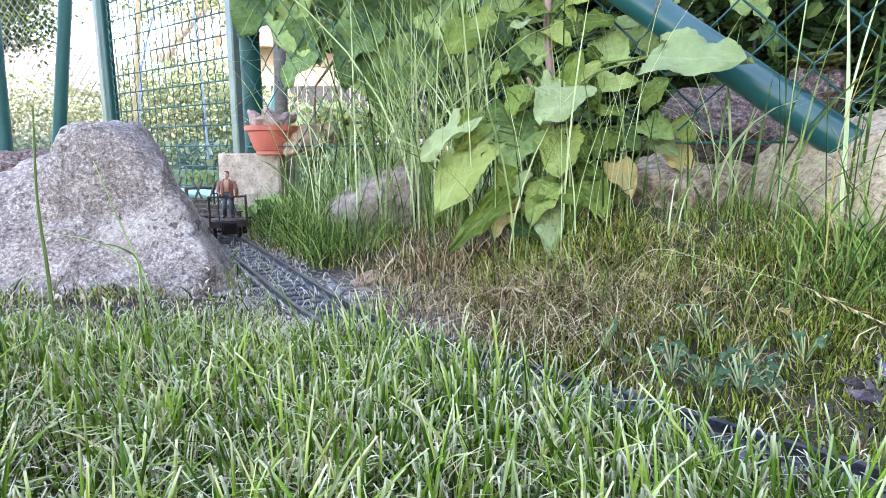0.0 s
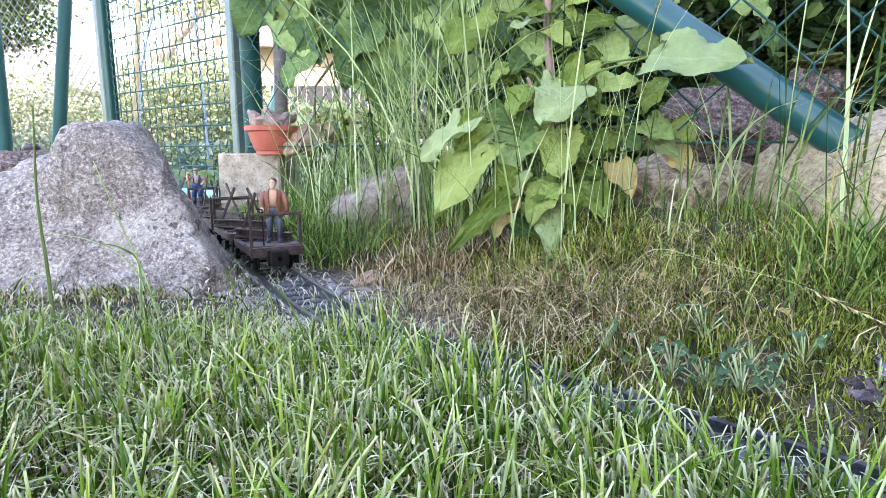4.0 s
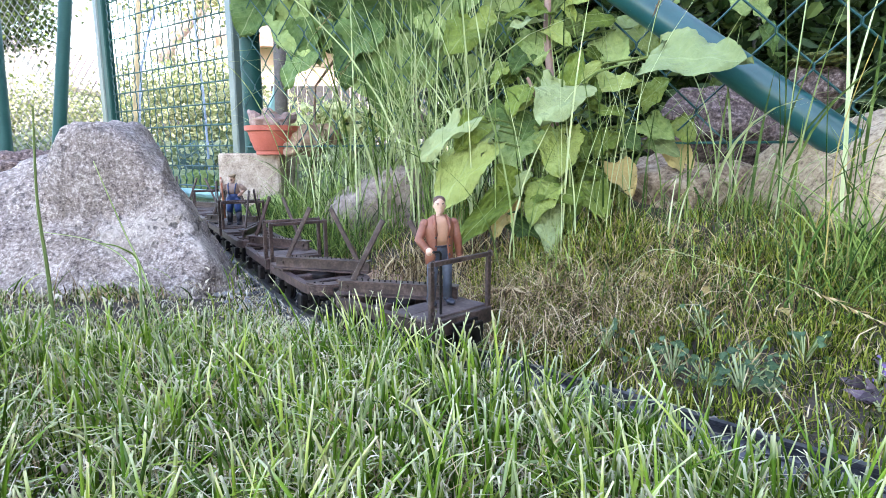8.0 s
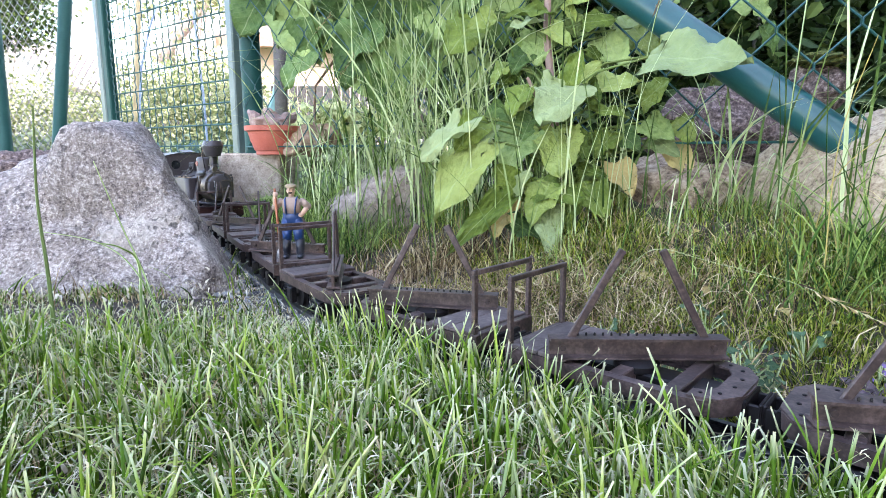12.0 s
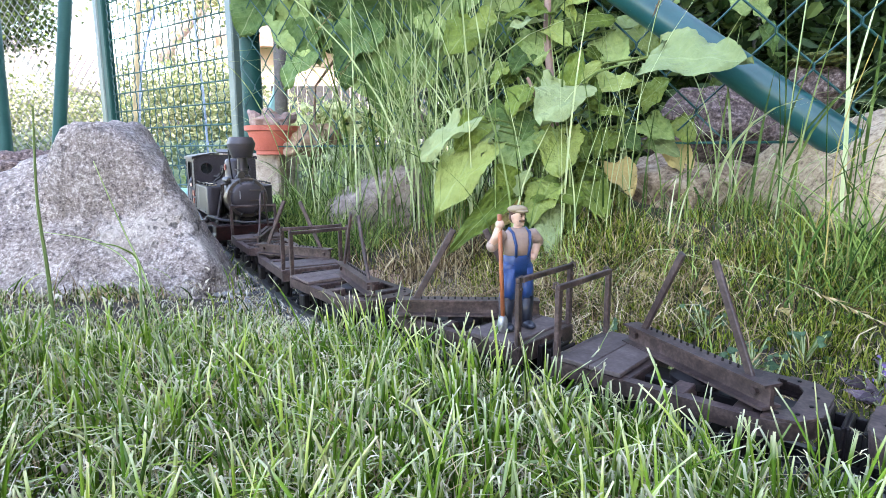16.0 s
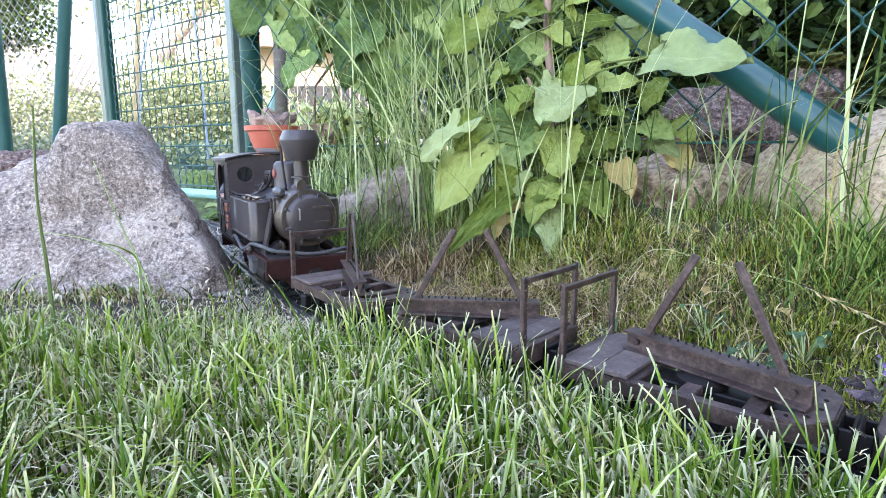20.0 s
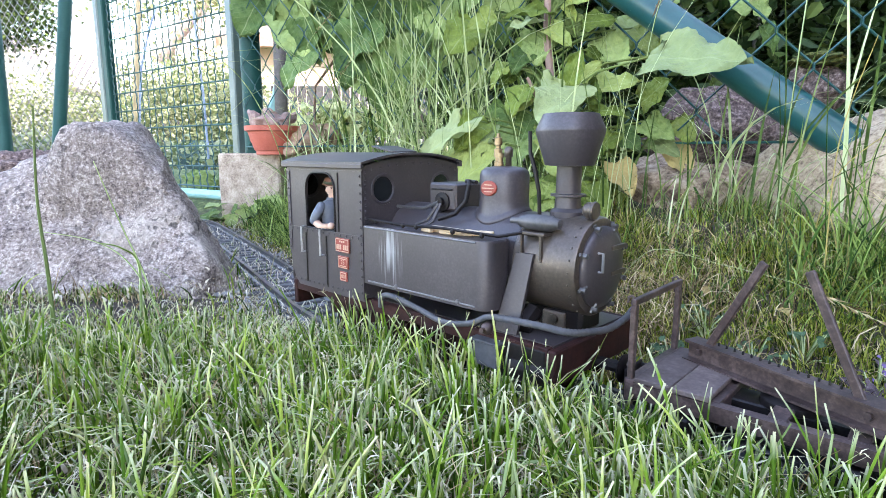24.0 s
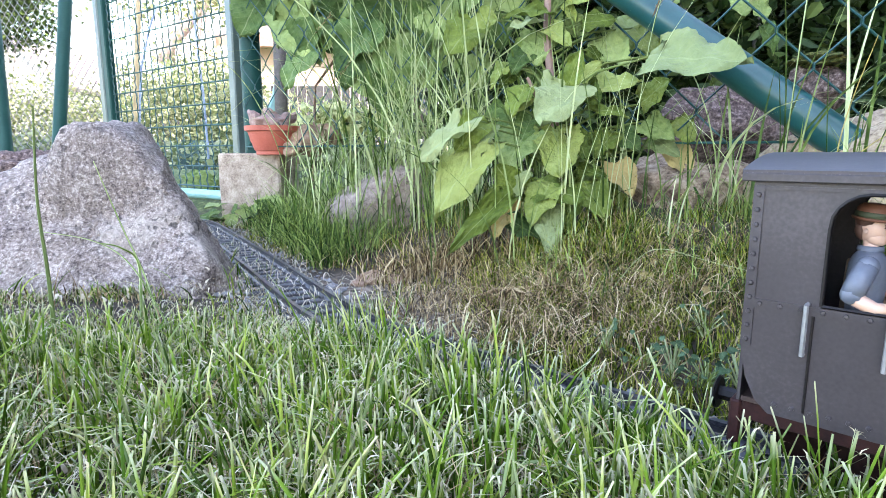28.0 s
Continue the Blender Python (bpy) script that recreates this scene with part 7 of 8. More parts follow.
    hang((0.111, 0.806, 0.365), (0.143, 0.779, 0.381), 0.8, LEAVES[3], 0)
    hang((0.09, 0.791, 0.276), (0.06, 0.747, 0.256), 0.7, LEAVES[2], 8)
    hang((0.11, 0.784, 0.291), (0.088, 0.748, 0.263), 0.75, DARK[0], -8)
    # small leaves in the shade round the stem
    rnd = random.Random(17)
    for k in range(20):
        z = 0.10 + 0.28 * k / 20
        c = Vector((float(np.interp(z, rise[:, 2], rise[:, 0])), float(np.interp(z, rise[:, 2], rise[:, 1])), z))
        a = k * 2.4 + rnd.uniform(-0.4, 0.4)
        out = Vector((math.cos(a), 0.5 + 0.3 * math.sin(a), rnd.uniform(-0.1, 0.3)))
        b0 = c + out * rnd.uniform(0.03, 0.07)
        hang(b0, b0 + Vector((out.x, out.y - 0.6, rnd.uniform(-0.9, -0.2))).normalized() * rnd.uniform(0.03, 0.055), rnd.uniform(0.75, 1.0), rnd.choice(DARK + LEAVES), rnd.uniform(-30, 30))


make_weed()


def make_vine():
    v = thing("climbing_vine", "vine with broad dark green leaves on the fence", "plant")
    rnd = random.Random(31)
    bm = bmesh.new()
    tube(bm, [(-0.30, 1.30, 0.05), (-0.28, 1.28, 0.30), (-0.1, 1.2, 0.50), (0.1, 1.08, 0.62)], [0.003, 0.003, 0.0025, 0.002], 7)
    tube(bm, [(0.0, 1.20, 0.05), (-0.05, 1.2, 0.25), (-0.2, 1.26, 0.48), (-0.33, 1.28, 0.6)], [0.003, 0.003, 0.0025, 0.002], 7)
    part("stem", bm, BARK, v)
    a, b = Vector(FENCE_A), Vector(FENCE_B)
    d = (b - a).normalized()
    nrm = Vector((d.y, -d.x, 0))
    for i in range(96):
        u = rnd.uniform(0.03, 0.50)
        z = rnd.uniform(0.35, 0.66) if u < 0.25 else rnd.uniform(0.27, 0.62)
        if u < 0.16 and z < 0.40:
            z += 0.10
        p = a.lerp(b, u) + Vector((0, 0, z)) - nrm * rnd.uniform(-0.01, 0.09)
        ln = rnd.uniform(0.055, 0.125) * (1 - 0.5 * u)
        tip = p + Vector((rnd.uniform(-0.6, 0.6), rnd.uniform(-0.4, 0.1), rnd.uniform(-1.0, -0.3))).normalized() * ln
        part("leaf", rnd.choice(DARK), None, v, at=leaf_pose(p, tip, rnd.uniform(-35, 35), rnd.uniform(0.9, 1.2)))
    for i in range(9):  # shoots that have run along behind the strut
        p = Vector((rnd.uniform(0.40, 0.72), rnd.uniform(0.98, 1.12), rnd.uniform(0.34, 0.46)))
        tip = p + Vector((rnd.uniform(-0.5, 0.5), rnd.uniform(-0.5, 0.0), rnd.uniform(-1.0, -0.2))).normalized() * rnd.uniform(0.03, 0.06)
        part("leaf", rnd.choice(DARK), None, v, at=leaf_pose(p, tip, rnd.uniform(-35, 35), rnd.uniform(0.9, 1.15)))


make_vine()


# ---- grass ----
def in_boulder(x, y):
    return ((x + 0.385) / 0.17) ** 2 + ((y - 0.65) / 0.115) ** 2 < 1
def seen(x, y, pad=0.12):
    return y > 0.10 and abs(x) < 0.86 * y + pad


def bare(x, y):
    """The worn patch of earth beside the track."""
    return 0.0 < beside(x, y) < 0.105 + 0.02 * math.sin(40 * x) and 0.50 < y < 0.72


def make_lawn():
    r = random.Random(5)
    rows, silver, dry, pale, bits, frayed = [], [], [], [], [], []

    def tuft(x, y, lift=1.0, count=(5, 11)):
        """A tuft of blades that fan out from one foot."""
        far = 1 - 0.40 * ramp(0.36, 0.58, y)
        far *= 1 - 0.66 * ramp(0.32, 0.49, y) * ramp(-0.02, -0.12, x)  # close-mown and thin before the boulder
        hh = r.uniform(0.024, 0.052) * far * lift
        foot = ((x + 0.385) / 0.17) ** 2 + ((y - 0.65) / 0.115) ** 2
        if foot < 2.2:  # thin, short growth at the foot of the boulder
            if r.random() < 0.35:
                return
            hh *= 0.6
        for _ in range(r.randint(*count)):
            px, py = x + r.gauss(0, 0.006), y + r.gauss(0, 0.006)
            if beside(px, py) > -0.032 or in_boulder(px, py):
                continue
            z = ground_z(px, py)
            a = math.atan2(py - y, px - x) + r.uniform(-0.8, 0.8)
            kind = rows if r.random() < 0.88 else silver
            h, wd, bend = hh * r.uniform(0.5, 1.25), r.uniform(0.0008, 0.0017) * (0.7 + 0.3 * far), 0.08 + 1.5 * r.random() ** 1.6
            kind.append((px, py, z - 0.002, h, wd, a, bend))
            if y < 0.55 and r.random() < 0.12:  # the mown end frays into pale threads
                o, up = h * 0.97 * math.sin(bend * 0.75), h * 0.97 * math.cos(bend * 0.75)
                for _ in range(r.randint(1, 3)):
                    frayed.append((px + math.cos(a) * o, py + math.sin(a) * o, z - 0.002 + up, r.uniform(0.0015, 0.0050), wd * r.uniform(0.35, 0.8), r.uniform(0, 6.28), r.uniform(0.3, 2.4)))
            if r.random() < (0.66 if px < -0.04 else 0.42):
                (dry if r.random() < 0.3 else pale).append((px + r.uniform(-0.01, 0.01), py + r.uniform(-0.01, 0.01), z + r.uniform(0.001, 0.020), r.uniform(0.012, 0.034) * far, r.uniform(0.0003, 0.0008), r.uniform(0, 6.28), r.uniform(0.8, 2.6)))

    while len(rows) < 20500:
        y = 0.13 + 1.15 * r.random() ** 1.75
        x = r.uniform(-1.0, 0.6)
        if not seen(x, y) or in_boulder(x, y) or beside(x, y) > -0.034:
            continue
        if noise.noise(Vector((x * 22, y * 22, 3.0))) < -0.30 and r.random() < 0.7:
            continue
        tuft(x, y)

    def along(s, d):
        c, q = on_track(s), on_track(s + 0.01)
        t = (q - c) / np.hypot(*(q - c))
        return c[0] - t[1] * d, c[1] + t[0] * d

    n = 0
    while n < 440:  # the uncut fringe along the near rail
        x, y = along(r.uniform(2.35, 3.6), -0.034 - abs(r.gauss(0, 0.016)))
        if seen(x, y) and y > 0.08:
            tuft(x, y, 1.05 if y < 0.27 else 1.25 if y < 0.42 else 0.75, (3, 7))
            n += 1
    n = 0
    while n < 120:  # single long blades that lean over the rail
        x, y = along(r.uniform(2.45, 3.55), -0.034 - abs(r.gauss(0, 0.03)))
        if seen(x, y) and y > 0.1:
            rows.append((x, y, ground_z(x, y), r.uniform(0.040, 0.075) * (1 if y < 0.42 else 0.55), r.uniform(0.0008, 0.0016), r.uniform(0, 6.28), r.uniform(0.1, 1.0)))
            n += 1
    for _ in range(1100):  # dry and green grass left standing at the foot of the boulder
        x = r.uniform(-0.58, -0.20)
        y = 0.548 + 0.13 * ramp(-0.30, -0.20, x) - abs(r.gauss(0, 0.018))
        k = r.random()
        (dry if k < 0.35 else pale if k < 0.6 else rows).append((x, y, ground_z(x, y), r.uniform(0.006, 0.018) * (2.5 if r.random() < 0.06 else 1.0), r.uniform(0.0007, 0.0017), r.uniform(0, 6.28), r.uniform(0.2, 1.8)))
    for _ in range(260):  # a few blades between the sleepers
        x, y = along(r.uniform(2.2, 3.4), r.uniform(-0.032, 0.032))
        rows.append((x, y, 0.0, r.uniform(0.008, 0.018), 0.0015, r.uniform(0, 6.28), r.uniform(0.4, 1.6)))
    for _ in range(600):  # mown clippings strewn over the track
        x, y = along(1.95 + 0.95 * r.random(), r.gauss(0, 0.035))
        bits.append((x, y, r.uniform(0.006, 0.013), r.uniform(0.010, 0.028), r.uniform(0.0006, 0.0014), r.uniform(0, 6.28), r.uniform(1.9, 2.5)))
    for _ in range(700):  # pale bleached tips and husks
        x, y = r.uniform(-0.5, 0.4), r.uniform(0.2, 0.6)
        if seen(x, y) and beside(x, y) < -0.04 and not in_boulder(x, y):
            bits.append((x, y, ground_z(x, y) + r.uniform(0.010, 0.030), r.uniform(0.004, 0.010), r.uniform(0.0012, 0.0028), r.uniform(0, 6.28), r.uniform(1.0, 2.8)))
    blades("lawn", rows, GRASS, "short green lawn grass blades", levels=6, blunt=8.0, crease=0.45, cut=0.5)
    blades("silvery_lawn_blades", silver, SILVER, "pale lawn grass blades with sheen in their colour", levels=5, blunt=7.0, crease=0.45, cut=0.4)
    blades("frayed_ends", frayed, BLEACHED, "whitish frayed ends of the mown blades", levels=2)
    blades("pale_lawn_blades", pale, BLEACHED, "whitish frayed grass among the lawn")
    blades("dry_lawn_blades", dry, STRAW, "bleached dry grass among the lawn")
    blades("pale_husks", bits, WHITE_PETAL, "pale dry husks caught in the lawn", "husks")


make_lawn()


# where low clover-like weeds stand in the bed
CLOVER = ((0.204, 0.424), (0.158, 0.369), (0.174, 0.353), (0.193, 0.345), (0.145, 0.386), (0.253, 0.378), (0.128, 0.426), (0.210, 0.341), (0.215, 0.374))


def make_bed_grass():
    r = random.Random(6)
    tuft, dry, tall, lush, gold = [], [], [], [], []
    centres = []
    while len(centres) < 1150:
        x, y = (r.uniform(-0.5, 0.8), r.uniform(0.22, 1.35)) if r.random() < 0.45 else (r.uniform(0.04, 0.55), r.uniform(0.26, 0.68))
        d = beside(x, y)
        if 0.05 < d < 0.52 and seen(x, y):
            if bare(x, y) and r.random() < 0.93:
                continue
            if any(math.hypot(x - c[0], y - c[1]) < 0.017 for c in CLOVER) and r.random() < 0.8:
                continue
            if 0.24 < x < 0.46 and 0.56 < y < 0.84 and r.random() < 0.75:  # thin growth round the flat stones
                continue
            centres.append((x, y, d))
    for x, y, d in centres:
        hh = r.uniform(0.016, 0.040) * (0.50 + 0.55 * ramp(0.06, 0.35, d)) * (1 - 0.35 * ramp(0.12, 0.24, x))
        dead = r.uniform(0.02, 0.22)
        for _ in range(r.randint(22, 52)):
            px, py = x + r.gauss(0, 0.011), y + r.gauss(0, 0.011)
            if beside(px, py) < 0.04:
                continue
            a = math.atan2(py - y, px - x) + r.uniform(-0.7, 0.7)
            row = (px, py, ground_z(px, py) - 0.002, hh * r.uniform(0.5, 1.3), r.uniform(0.0006, 0.0013), a, r.uniform(0.1, 1.4))
            (dry if r.random() < dead else tuft).append(row)
    for k in range(7500):  # straw lying about
        x, y = (r.uniform(-0.5, 0.8), r.uniform(0.2, 1.3)) if k % 2 else (r.gauss(0.09, 0.12), r.gauss(0.52, 0.07))
        d = beside(x, y)
        if 0.03 < d < 0.5 and seen(x, y) and not (bare(x, y) and r.random() < 0.8):
            dry.append((x, y, ground_z(x, y) + r.uniform(0.001, 0.012), r.uniform(0.014, 0.050), r.uniform(0.0004, 0.0009), r.uniform(0, 6.28), r.uniform(1.7, 2.3)))
    for _ in range(600):  # reddish dead stems standing under the weed
        x, y = r.gauss(0.0, 0.05), r.gauss(0.70, 0.035)
        if beside(x, y) > 0.09:
            dry.append((x, y, ground_z(x, y), r.uniform(0.02, 0.065), r.uniform(0.0008, 0.0016), r.uniform(0, 6.28), r.uniform(0.2, 1.8)))
    # lush grass hanging over the far side of the track
    for _ in range(2300):
        s, d = r.uniform(2.05, 2.50), 0.075 + abs(r.gauss(0, 0.06))
        c, q = on_track(s), on_track(s + 0.01)
        t = (q - c) / np.hypot(*(q - c))
        px, py = c[0] - t[1] * d + r.gauss(0, 0.01), c[1] + t[0] * d
        if bare(px, py) or (-0.16 < px < -0.04 and 0.80 < py < 0.93 and r.random() < 0.4):
            continue
        lush.append((px, py, ground_z(px, py) - 0.003, r.uniform(0.025, 0.095), r.uniform(0.0008, 0.0020), r.uniform(0, 6.28), r.uniform(0.2, 1.8)))
    # long grass by the fence, standing in tussocks
    for u, n, hi in ((0.12, 8, 0.14), (0.2, 14, 0.18), (0.20, 16, 0.24), (0.27, 34, 0.32), (0.34, 64, 0.42), (0.40, 92, 0.50), (0.46, 92, 0.52), (0.54, 58, 0.46), (0.62, 26, 0.40), (0.70, 14, 0.34), (0.78, 14, 0.30), (0.86, 12, 0.30), (0.94, 14, 0.30), (1.02, 18, 0.28)):
        fx, fy = -0.432 + 0.952 * u, 1.262 - 0.672 * u
        for k in range(n):
            if k % 6 == 0:
                cx, cy, lean = fx + r.gauss(0, 0.045) - 0.02, fy + r.gauss(0, 0.035) - 0.035, r.uniform(0, 6.28)
            px, py = cx + r.gauss(0, 0.010), cy + r.gauss(0, 0.010)
            if not seen(px, py):
                continue
            if -0.2 < px < -0.03 and py < 0.95 and r.random() < 0.8:
                continue
            bend = r.uniform(0.1, 0.7) if r.random() < 0.55 else r.uniform(0.7, 1.9)
            tall.append((px, py, ground_z(px, py) - 0.003, hi * r.uniform(0.45, 1.15), r.uniform(0.0015, 0.0044), lean + r.gauss(0, 1.0), bend))
        for _ in range(n // 2):
            px, py = fx + r.gauss(0, 0.06) - 0.02, fy + r.gauss(0, 0.04) - 0.05
            if seen(px, py) and not (-0.2 < px < -0.03 and py < 0.95):
                lush.append((px, py, ground_z(px, py) - 0.003, hi * r.uniform(0.15, 0.5), r.uniform(0.0012, 0.0034), r.uniform(0, 6.28), r.uniform(0.3, 1.8)))
    # dense low growth at the foot of the fence, round the pot and the grey rock
    for _ in range(2300):
        px, py = r.uniform(-0.40, 0.02), r.uniform(0.86, 1.24)
        d = beside(px, py)
        if d < 0.10 or (-0.16 < px < -0.04 and py < 0.97 and r.random() < 0.55) or (px < -0.33 and py > 1.12):
            continue
        lush.append((px, py, ground_z(px, py) - 0.003, r.uniform(0.03, 0.12), r.uniform(0.0009, 0.0026), r.uniform(0, 6.28), r.uniform(0.2, 1.8)))
    # fine arching blades over the bed beside the weed
    for _ in range(420):
        px, py = r.uniform(0.08, 0.40), r.uniform(0.48, 0.70)
        if beside(px, py) > 0.14:
            lush.append((px, py, ground_z(px, py) - 0.003, r.uniform(0.030, 0.085), r.uniform(0.0006, 0.0013), r.uniform(0, 6.28), r.uniform(0.4, 2.1)))
    # tall blades standing before the weed
    for _ in range(46):
        px, py = r.uniform(-0.02, 0.30), r.uniform(0.60, 0.72)
        tall.append((px, py, ground_z(px, py) - 0.003, r.uniform(0.08, 0.34), r.uniform(0.0012, 0.0026), r.uniform(0, 6.28), r.uniform(0.05, 0.9)))
    # tussocks in front of the pale boulder
    for _ in range(560):
        px, py = r.gauss(0.38, 0.08), r.gauss(0.45, 0.03)
        if seen(px, py) and beside(px, py) > 0.07:
            lush.append((px, py, ground_z(px, py) - 0.003, r.uniform(0.018, 0.055), r.uniform(0.0008, 0.0019), r.uniform(0, 6.28), r.uniform(0.3, 1.9)))
    for _ in range(300):
        px, py = r.gauss(0.43, 0.06), r.gauss(0.485, 0.02)
        if seen(px, py):
            lush.append((px, py, ground_z(px, py) - 0.003, r.uniform(0.030, 0.080), r.uniform(0.0010, 0.0024), r.uniform(0, 6.28), r.uniform(0.2, 1.6)))
    for k in range(130):
        px, py = r.gauss(0.40, 0.06), r.gauss(0.465, 0.03)
        if seen(px, py) and beside(px, py) > 0.07:
            (gold if k % 6 == 0 else lush).append((px, py, ground_z(px, py) - 0.003, r.uniform(0.05, 0.17), r.uniform(0.0012, 0.0030), r.uniform(0, 6.28), r.uniform(0.2, 1.6)))
    blades("yellow_grass", gold, YELLOW, "yellowed grass blades before the pale boulder", levels=6, crease=0.4)
    blades("bed_grass", tuft, TUFT, "fine green grass tufts in the bed")
    blades("bed_straw", dry, STRAW, "dry straw-coloured grass lying in the bed")
    blades("lush_grass", lush, LUSH, "fresh green grass hanging beside the track", levels=6, crease=0.4)
    blades("long_grass", tall, TALL, "long uncut grass along the fence", levels=8, crease=0.4)


make_bed_grass()


# ---- small plants, stalks and litter ----
def make_stalk(points, r, label, head=0.0, material=TALL):
    """One long grass stalk, with a seed head of spikelets at its end where head is its length."""
    t = thing("grass_stalk", label, "grass stalk", group="long grass stalks")
    arr = smooth_line(np.array(points, float), 8)
    bm = bmesh.new()
    n = len(arr)
    tube(bm, [tuple(p) for p in arr], [r * (1 - 0.6 * i / n) for i in range(n)], 5)
    part("stem", bm, material, t)
    if head:
        rnd = random.Random(int(r * 1e6) + n)
        bm = bmesh.new()
        end = Vector(arr[-1])
        back = (Vector(arr[-6]) - end).normalized()
        for k in range(26):
            c = end + back * head * k / 26
            d = Vector((rnd.uniform(-1, 1), rnd.uniform(-1, 1), rnd.uniform(-0.6, 1))).normalized()
            tip = c - back * 0.007 + d * 0.004
            w = d.cross(back).normalized() * 0.0009
            a = [bm.verts.new(p) for p in (c, (c + tip) / 2 + w, tip, (c + tip) / 2 - w)]
            bm.faces.new(a)
        part("seed_head", bm, STRAW, t)
    return t


make_stalk([(-0.287, 0.401, 0.008), (-0.301, 0.421, 0.069), (-0.316, 0.440, 0.123), (-0.327, 0.463, 0.194)], 0.0018, "tall green grass stalk before the boulder", 0.0, STEM_GREEN)
make_stalk([(-0.195, 0.383, 0.011), (-0.230, 0.429, 0.058), (-0.256, 0.447, 0.100), (-0.285, 0.466, 0.151)], 0.0010, "thin green grass stalk before the boulder")
make_stalk([(-0.184, 0.387, 0.010), (-0.234, 0.421, 0.069), (-0.270, 0.435, 0.089), (-0.325, 0.456, 0.094)], 0.0007, "thin bent grass stalk before the boulder")
make_stalk([(-0.238, 0.428, 0.013), (-0.253, 0.461, 0.065), (-0.262, 0.454, 0.081), (-0.278, 0.454, 0.085)], 0.0013, "bent green grass stalk before the boulder")
make_stalk([(0.150, 0.486, 0.040), (0.166, 0.470, 0.070), (0.180, 0.456, 0.080), (0.205, 0.432, 0.075), (0.253, 0.400, 0.065), (0.272, 0.373, 0.056), (0.288, 0.357, 0.048)], 0.00034, "pale arching grass stalk with seed head", 0.055, SILVER)
for i, u in enumerate((0.24, 0.18, 0.41, 0.37, 0.70, 0.84, 1.01, 0.10, 0.30, 0.92)):
    rnd = random.Random(200 + i)
    fx, fy = -0.40 + 0.9 * u + rnd.uniform(-0.03, 0.03), 1.20 - 0.66 * u - 0.05
    z = ground_z(fx, fy)
    up = rnd.uniform(0.26, 0.46)
    lean = rnd.uniform(-0.16, 0.16)
    make_stalk([(fx, fy, z), (fx + lean * 0.2, fy - 0.01, z + up * 0.5), (fx + lean * 0.55, fy - 0.02, z + up * 0.85), (fx + lean, fy - 0.035, z + up)], 0.0011, "long flowering grass stalk by the fence", 0.05)
for i in range(10):
    rnd = random.Random(300 + i)
    fx, fy = rnd.uniform(0.30, 0.50), rnd.uniform(0.44, 0.52)
    z = ground_z(fx, fy)
    up, lean = rnd.uniform(0.10, 0.22), rnd.uniform(-0.10, 0.12)
    make_stalk([(fx, fy, z), (fx + lean * 0.3, fy, z + up * 0.6), (fx + lean, fy - 0.03, z + up)], 0.0007, "long grass stalk before the pale boulder", 0.0, (LUSH, YELLOW)[i % 4 == 0])


def make_low_plant(name, foot, count, size, material, label, seed, spread=0.02, rise=0.02, ratio=0.8, saw=0.03, lobes=2):
    """A small rosette or sprig: stalks with a leaf each."""
    rnd = random.Random(seed)
    t = thing(name, label, "plant")
    me = leaf_mesh("leaf", lobes, seed, 0.3, 0.15, ratio, material, rows=8, saw=saw)
    f = Vector(foot)
    for i in range(count):
        a = rnd.uniform(0, 6.28)
        p = f + Vector((math.cos(a) * spread * rnd.random(), math.sin(a) * spread * rnd.random(), rnd.uniform(0.2, 1.0) * rise))
        tip = p + Vector((math.cos(a), math.sin(a), rnd.uniform(-0.2, 0.6))).normalized() * size * rnd.uniform(0.7, 1.3)
        part("leaf", me, None, t, at=leaf_pose(p, tip, rnd.uniform(-30, 30), rnd.uniform(0.8, 1.1)))
        bm = bmesh.new()
        tube(bm, [f, (f + p) / 2 + Vector((0, 0, 0.002)), p], [0.0008, 0.0007, 0.0006], 4)
        part("leaf_stalk", bm, TALL, t)
    return t


for i, (f, n, sz) in enumerate((((0.204, 0.424, 0.014), 7, 0.011), ((0.158, 0.369, 0.004), 9, 0.012), ((0.174, 0.353, 0.003), 10, 0.012), ((0.193, 0.345, 0.003), 9, 0.012), ((0.145, 0.386, 0.004), 7, 0.010), ((0.253, 0.378, 0.009), 8, 0.012), ((0.128, 0.426, 0.004), 6, 0.009), ((0.210, 0.341, 0.003), 8, 0.012), ((0.215, 0.374, 0.007), 7, 0.011))):
    make_low_plant("clover_sprig", f, int(n * 2.0), sz * 0.42, BLUE_ROUND, "bluish green low weed beside the track", 400 + i, 0.018, 0.026, 1.0, 0.0, 0)
for i, (f, n, sz) in enumerate((((0.262, 0.316, 0.003), 7, 0.013), ((0.285, 0.345, 0.007), 6, 0.013), ((0.268, 0.333, 0.004), 5, 0.012))):
    make_low_plant("purple_weed", f, n, sz, PURPLE_LEAF, "low weed with purplish brown leaves", 430 + i, 0.012, 0.016, 0.6)
make_low_plant("violet_flower", (0.281, 0.345, 0.007), 5, 0.0042, PETAL, "small violet flower among the weeds", 445, 0.003, 0.022, 0.9, 0.0, 0)
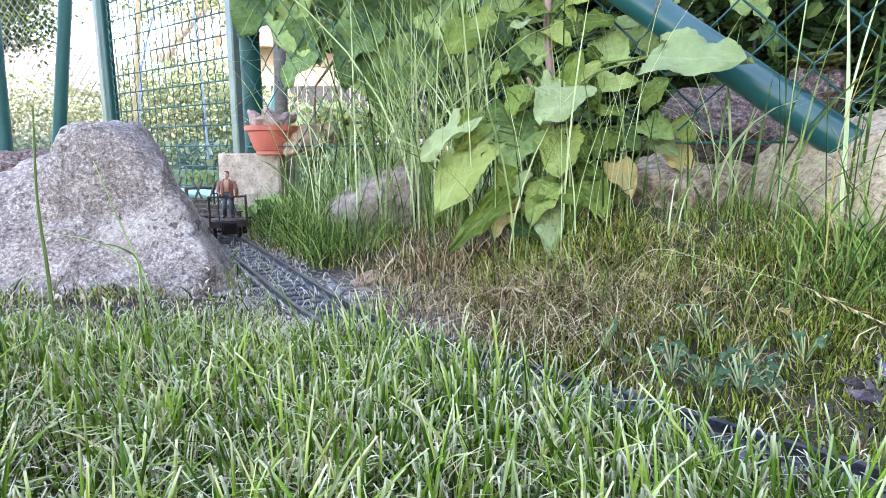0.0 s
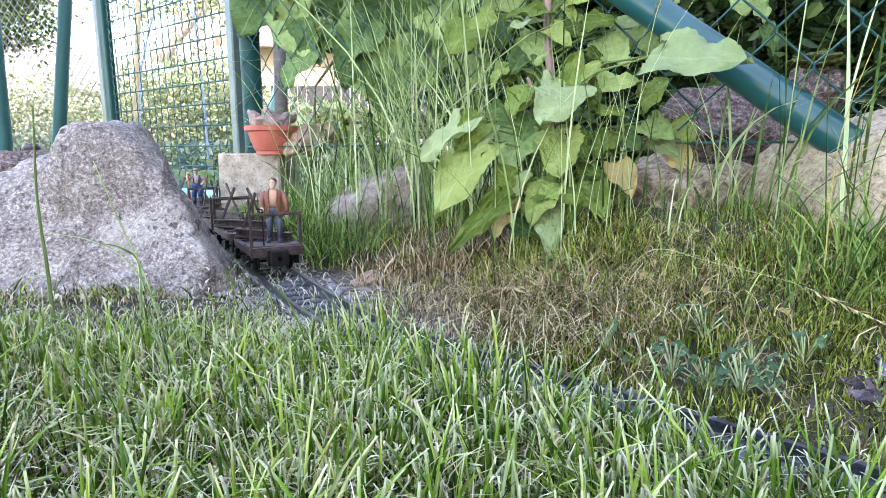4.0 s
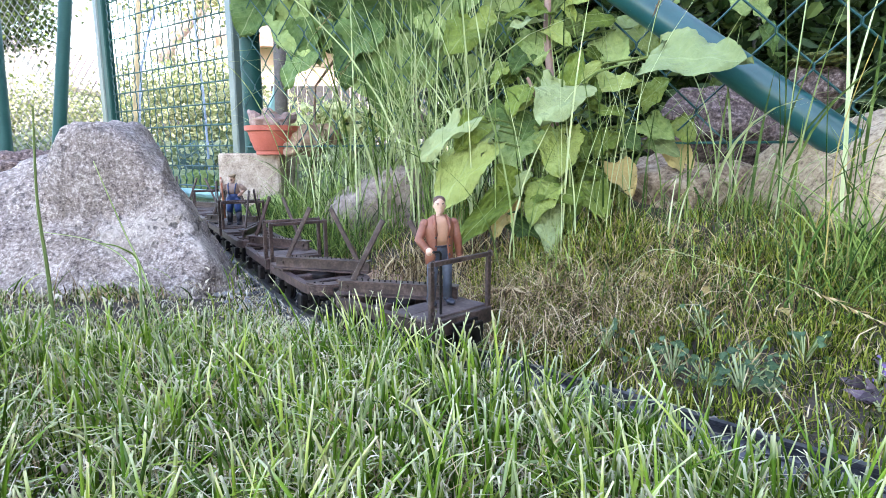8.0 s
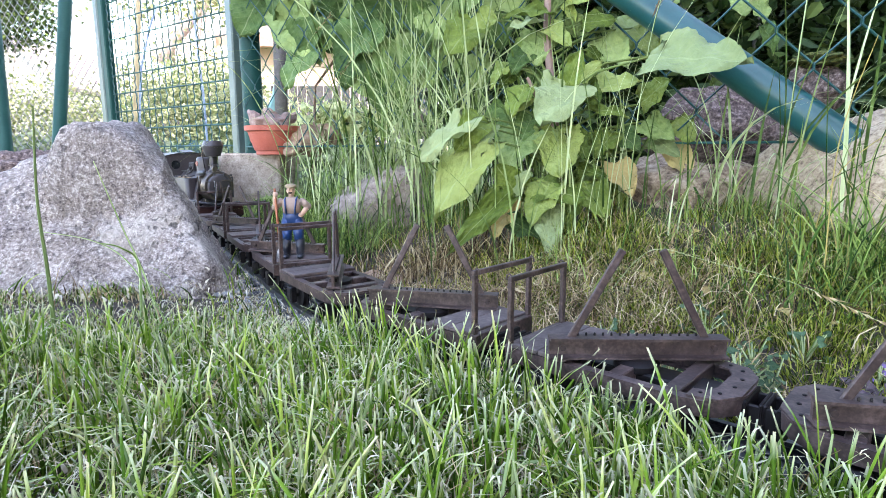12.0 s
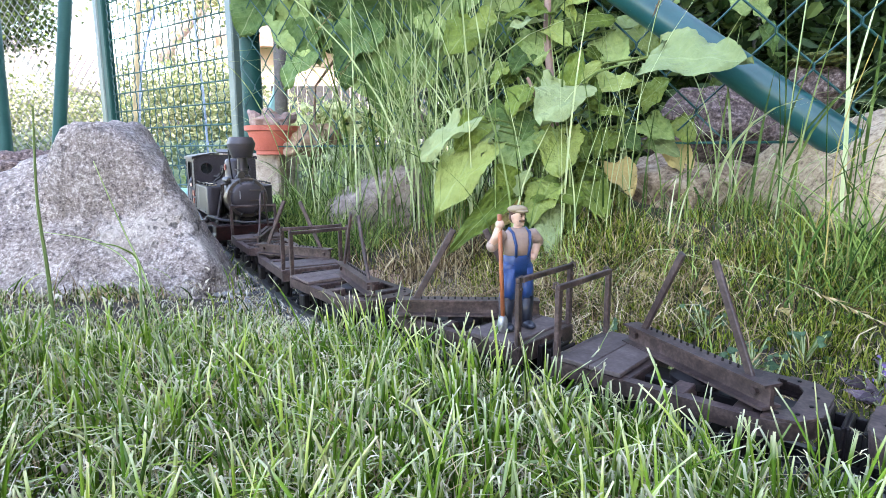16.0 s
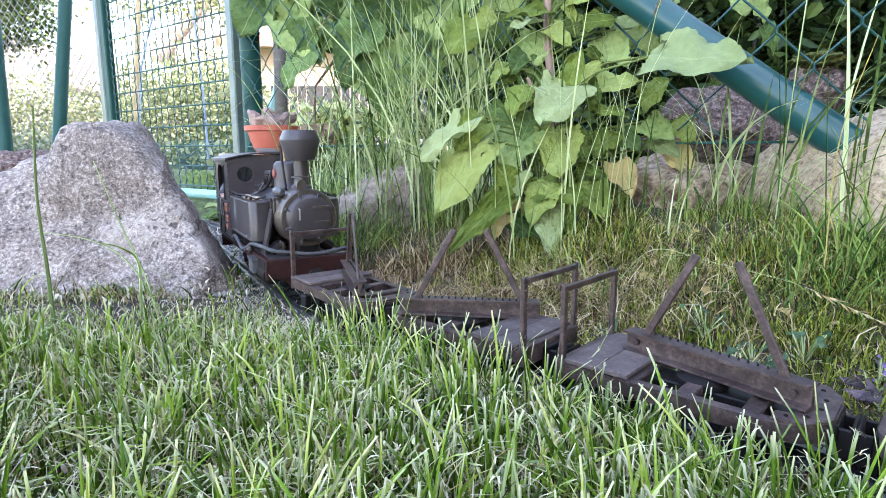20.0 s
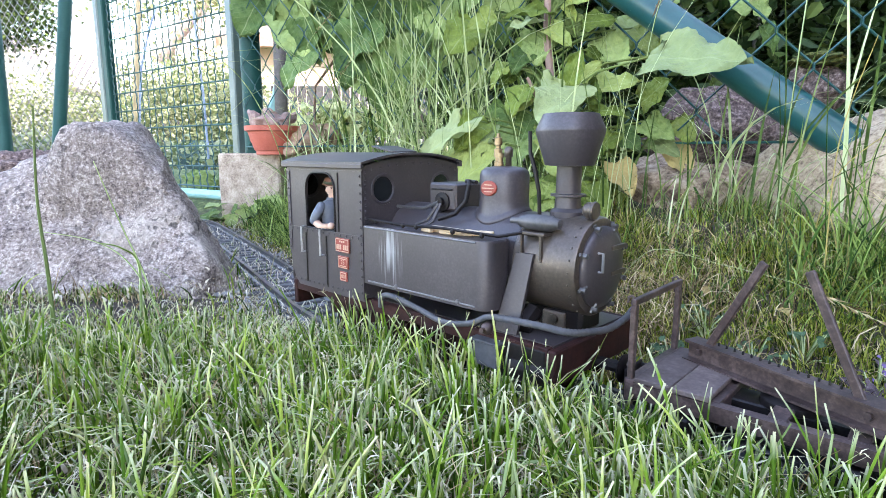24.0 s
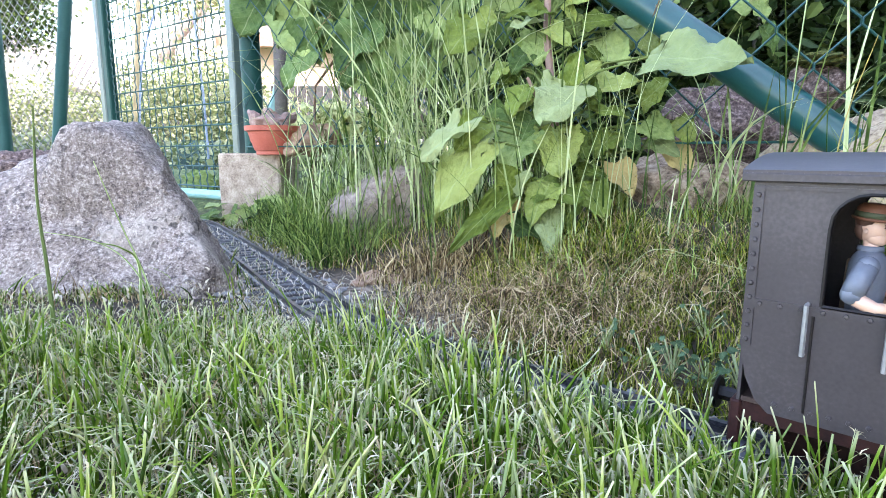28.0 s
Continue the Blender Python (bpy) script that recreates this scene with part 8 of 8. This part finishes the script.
for i, (f, n, sz) in enumerate((((-0.476, 1.237, 0.001), 9, 0.045), ((-0.427, 1.196, -0.001), 9, 0.05), ((-0.366, 1.136, 0.002), 8, 0.045), ((-0.336, 1.153, 0.007), 7, 0.045), ((-0.580, 1.511, 0.036), 7, 0.05), ((-0.658, 1.657, 0.061), 6, 0.055), ((-0.505, 1.424, 0.025), 6, 0.05), ((-1.015, 4.286, 0.033), 8, 0.06), ((-2.457, 12.829, 0.034), 8, 0.065), ((-0.670, 4.254, 0.034), 7, 0.06), ((-0.410, 1.561, 0.066), 6, 0.05), ((-0.398, 4.278, 0.033), 7, 0.06))):
    make_low_plant("broadleaf_weed", f, n, sz, LEAF_DARK, "low broad-leaved green weed by the stones", 450 + i, 0.035, 0.05, 0.8)
for i, (a, b) in enumerate((((0.035, 0.552, 0.004), (0.089, 0.538, 0.015)), ((0.064, 0.537, 0.011), (0.079, 0.521, 0.012)))):
    bm = bmesh.new()
    p, q = Vector(a) + Vector((0, 0, 0.012)), Vector(b) + Vector((0, 0, 0.014))
    tube(bm, [p, p.lerp(q, 0.35) + Vector((0, 0, 0.003)), p.lerp(q, 0.7), q], [0.0012, 0.0026, 0.0030, 0.0010], 6)
    whole("dry_husk", bm, STRAW, "pale curled dry husk on the straw", "husk")
for i, f in enumerate(((0.223, 0.474, 0.024), (0.172, 0.548, 0.031), (0.227, 0.563, 0.045), (0.211, 0.550, 0.037), (0.124, 0.605, 0.030), (0.188, 0.527, 0.027), (0.274, 0.425, 0.019), (0.299, 0.412, 0.018), (0.266, 0.602, 0.062))):
    make_low_plant("withered_leaf", (f[0], f[1], f[2] + 0.012), 1, 0.010, LEAF_DEAD, "withered brown leaf on the straw", 470 + i, 0.003, 0.004, 0.6)


# ---- motion of the train ----
# way of the passenger figurine along the track: seconds, metres
RUN = ((0.0, 2.2505), (1.0, 2.3200), (2.0, 2.3900), (3.0, 2.4640), (5.5, 2.6740), (6.5, 2.7655), (7.5, 2.8530), (8.0, 2.8970), (8.5, 2.9430), (9.5, 3.0290), (10.5, 3.0970), (11.0, 3.1350), (14.5, 3.3965),
       (15.5, 3.4770), (16.0, 3.5185), (16.5, 3.5590), (17.0, 3.5970), (18.0, 3.6620), (19.0, 3.7345), (20.0, 3.8000), (21.0, 3.8710), (23.5, 4.0755), (24.5, 4.1565), (25.5, 4.2305), (26.5, 4.3165), (27.5, 4.3985), (28.0, 4.4385))


def way(t):
    ts, ss = [a for a, _ in RUN], [b for _, b in RUN]
    return float(np.interp(t, ts, ss))


def on_rails(s, reach):
    """The pose of a vehicle whose middle is at s and whose axles stand reach before and behind it."""
    a, b = on_track(s - reach), on_track(s + reach)
    return pose((a[0] + b[0]) / 2, (a[1] + b[1]) / 2, 0.018, 0, 0, math.degrees(math.atan2(b[1] - a[1], b[0] - a[0])))


def motions():
    times = [0.5 * k for k in range(57)]
    spin = [0.1 * k for k in range(281)]
    for i, c in enumerate(cars):
        back = i % 2
        at = lambda t: on_rails(way(t) - 0.029 - PITCH * i, 0.032) @ pose(0, 0, 0, 0, 0, 180 * back)
        walk(c, [(t, at(t)) for t in times])
        for w in [ch for ch in c.children if "axle" in ch]:
            x = w.matrix_basis.translation.x
            walk(w, [(t, pose(x, 0, 0.0115) @ Matrix.Rotation((way(t) - way(0)) / 0.0115 * (-1 if back else 1), 4, "Y")) for t in spin])
    walk(passenger, [(t, on_rails(way(t) - 0.029, 0.032) @ pose(0.0312, 0.005, 0.033, 0, 0, -24)) for t in times])
    walk(worker, [(t, on_rails(way(t) - 0.029 - 4 * PITCH, 0.032) @ pose(0.038, -0.004, 0.033, 0, 0, -26)) for t in times])
    lo = lambda t: on_rails(way(t) - 1.2685 + 0.035, 0.055) @ pose(-0.035, 0, 0)
    walk(loco, [(t, lo(t)) for t in times])
    for w in [ch for ch in loco.children if "axle" in ch]:
        x = w.matrix_basis.translation.x
        walk(w, [(t, pose(x, 0, 0.0155) @ Matrix.Rotation((way(t) - way(0)) / 0.0155, 4, "Y")) for t in spin])
    walk(driver, [(t, lo(t) @ pose(-0.0258, -0.0310, 0.0785, 0, 0, 4)) for t in times])


motions()
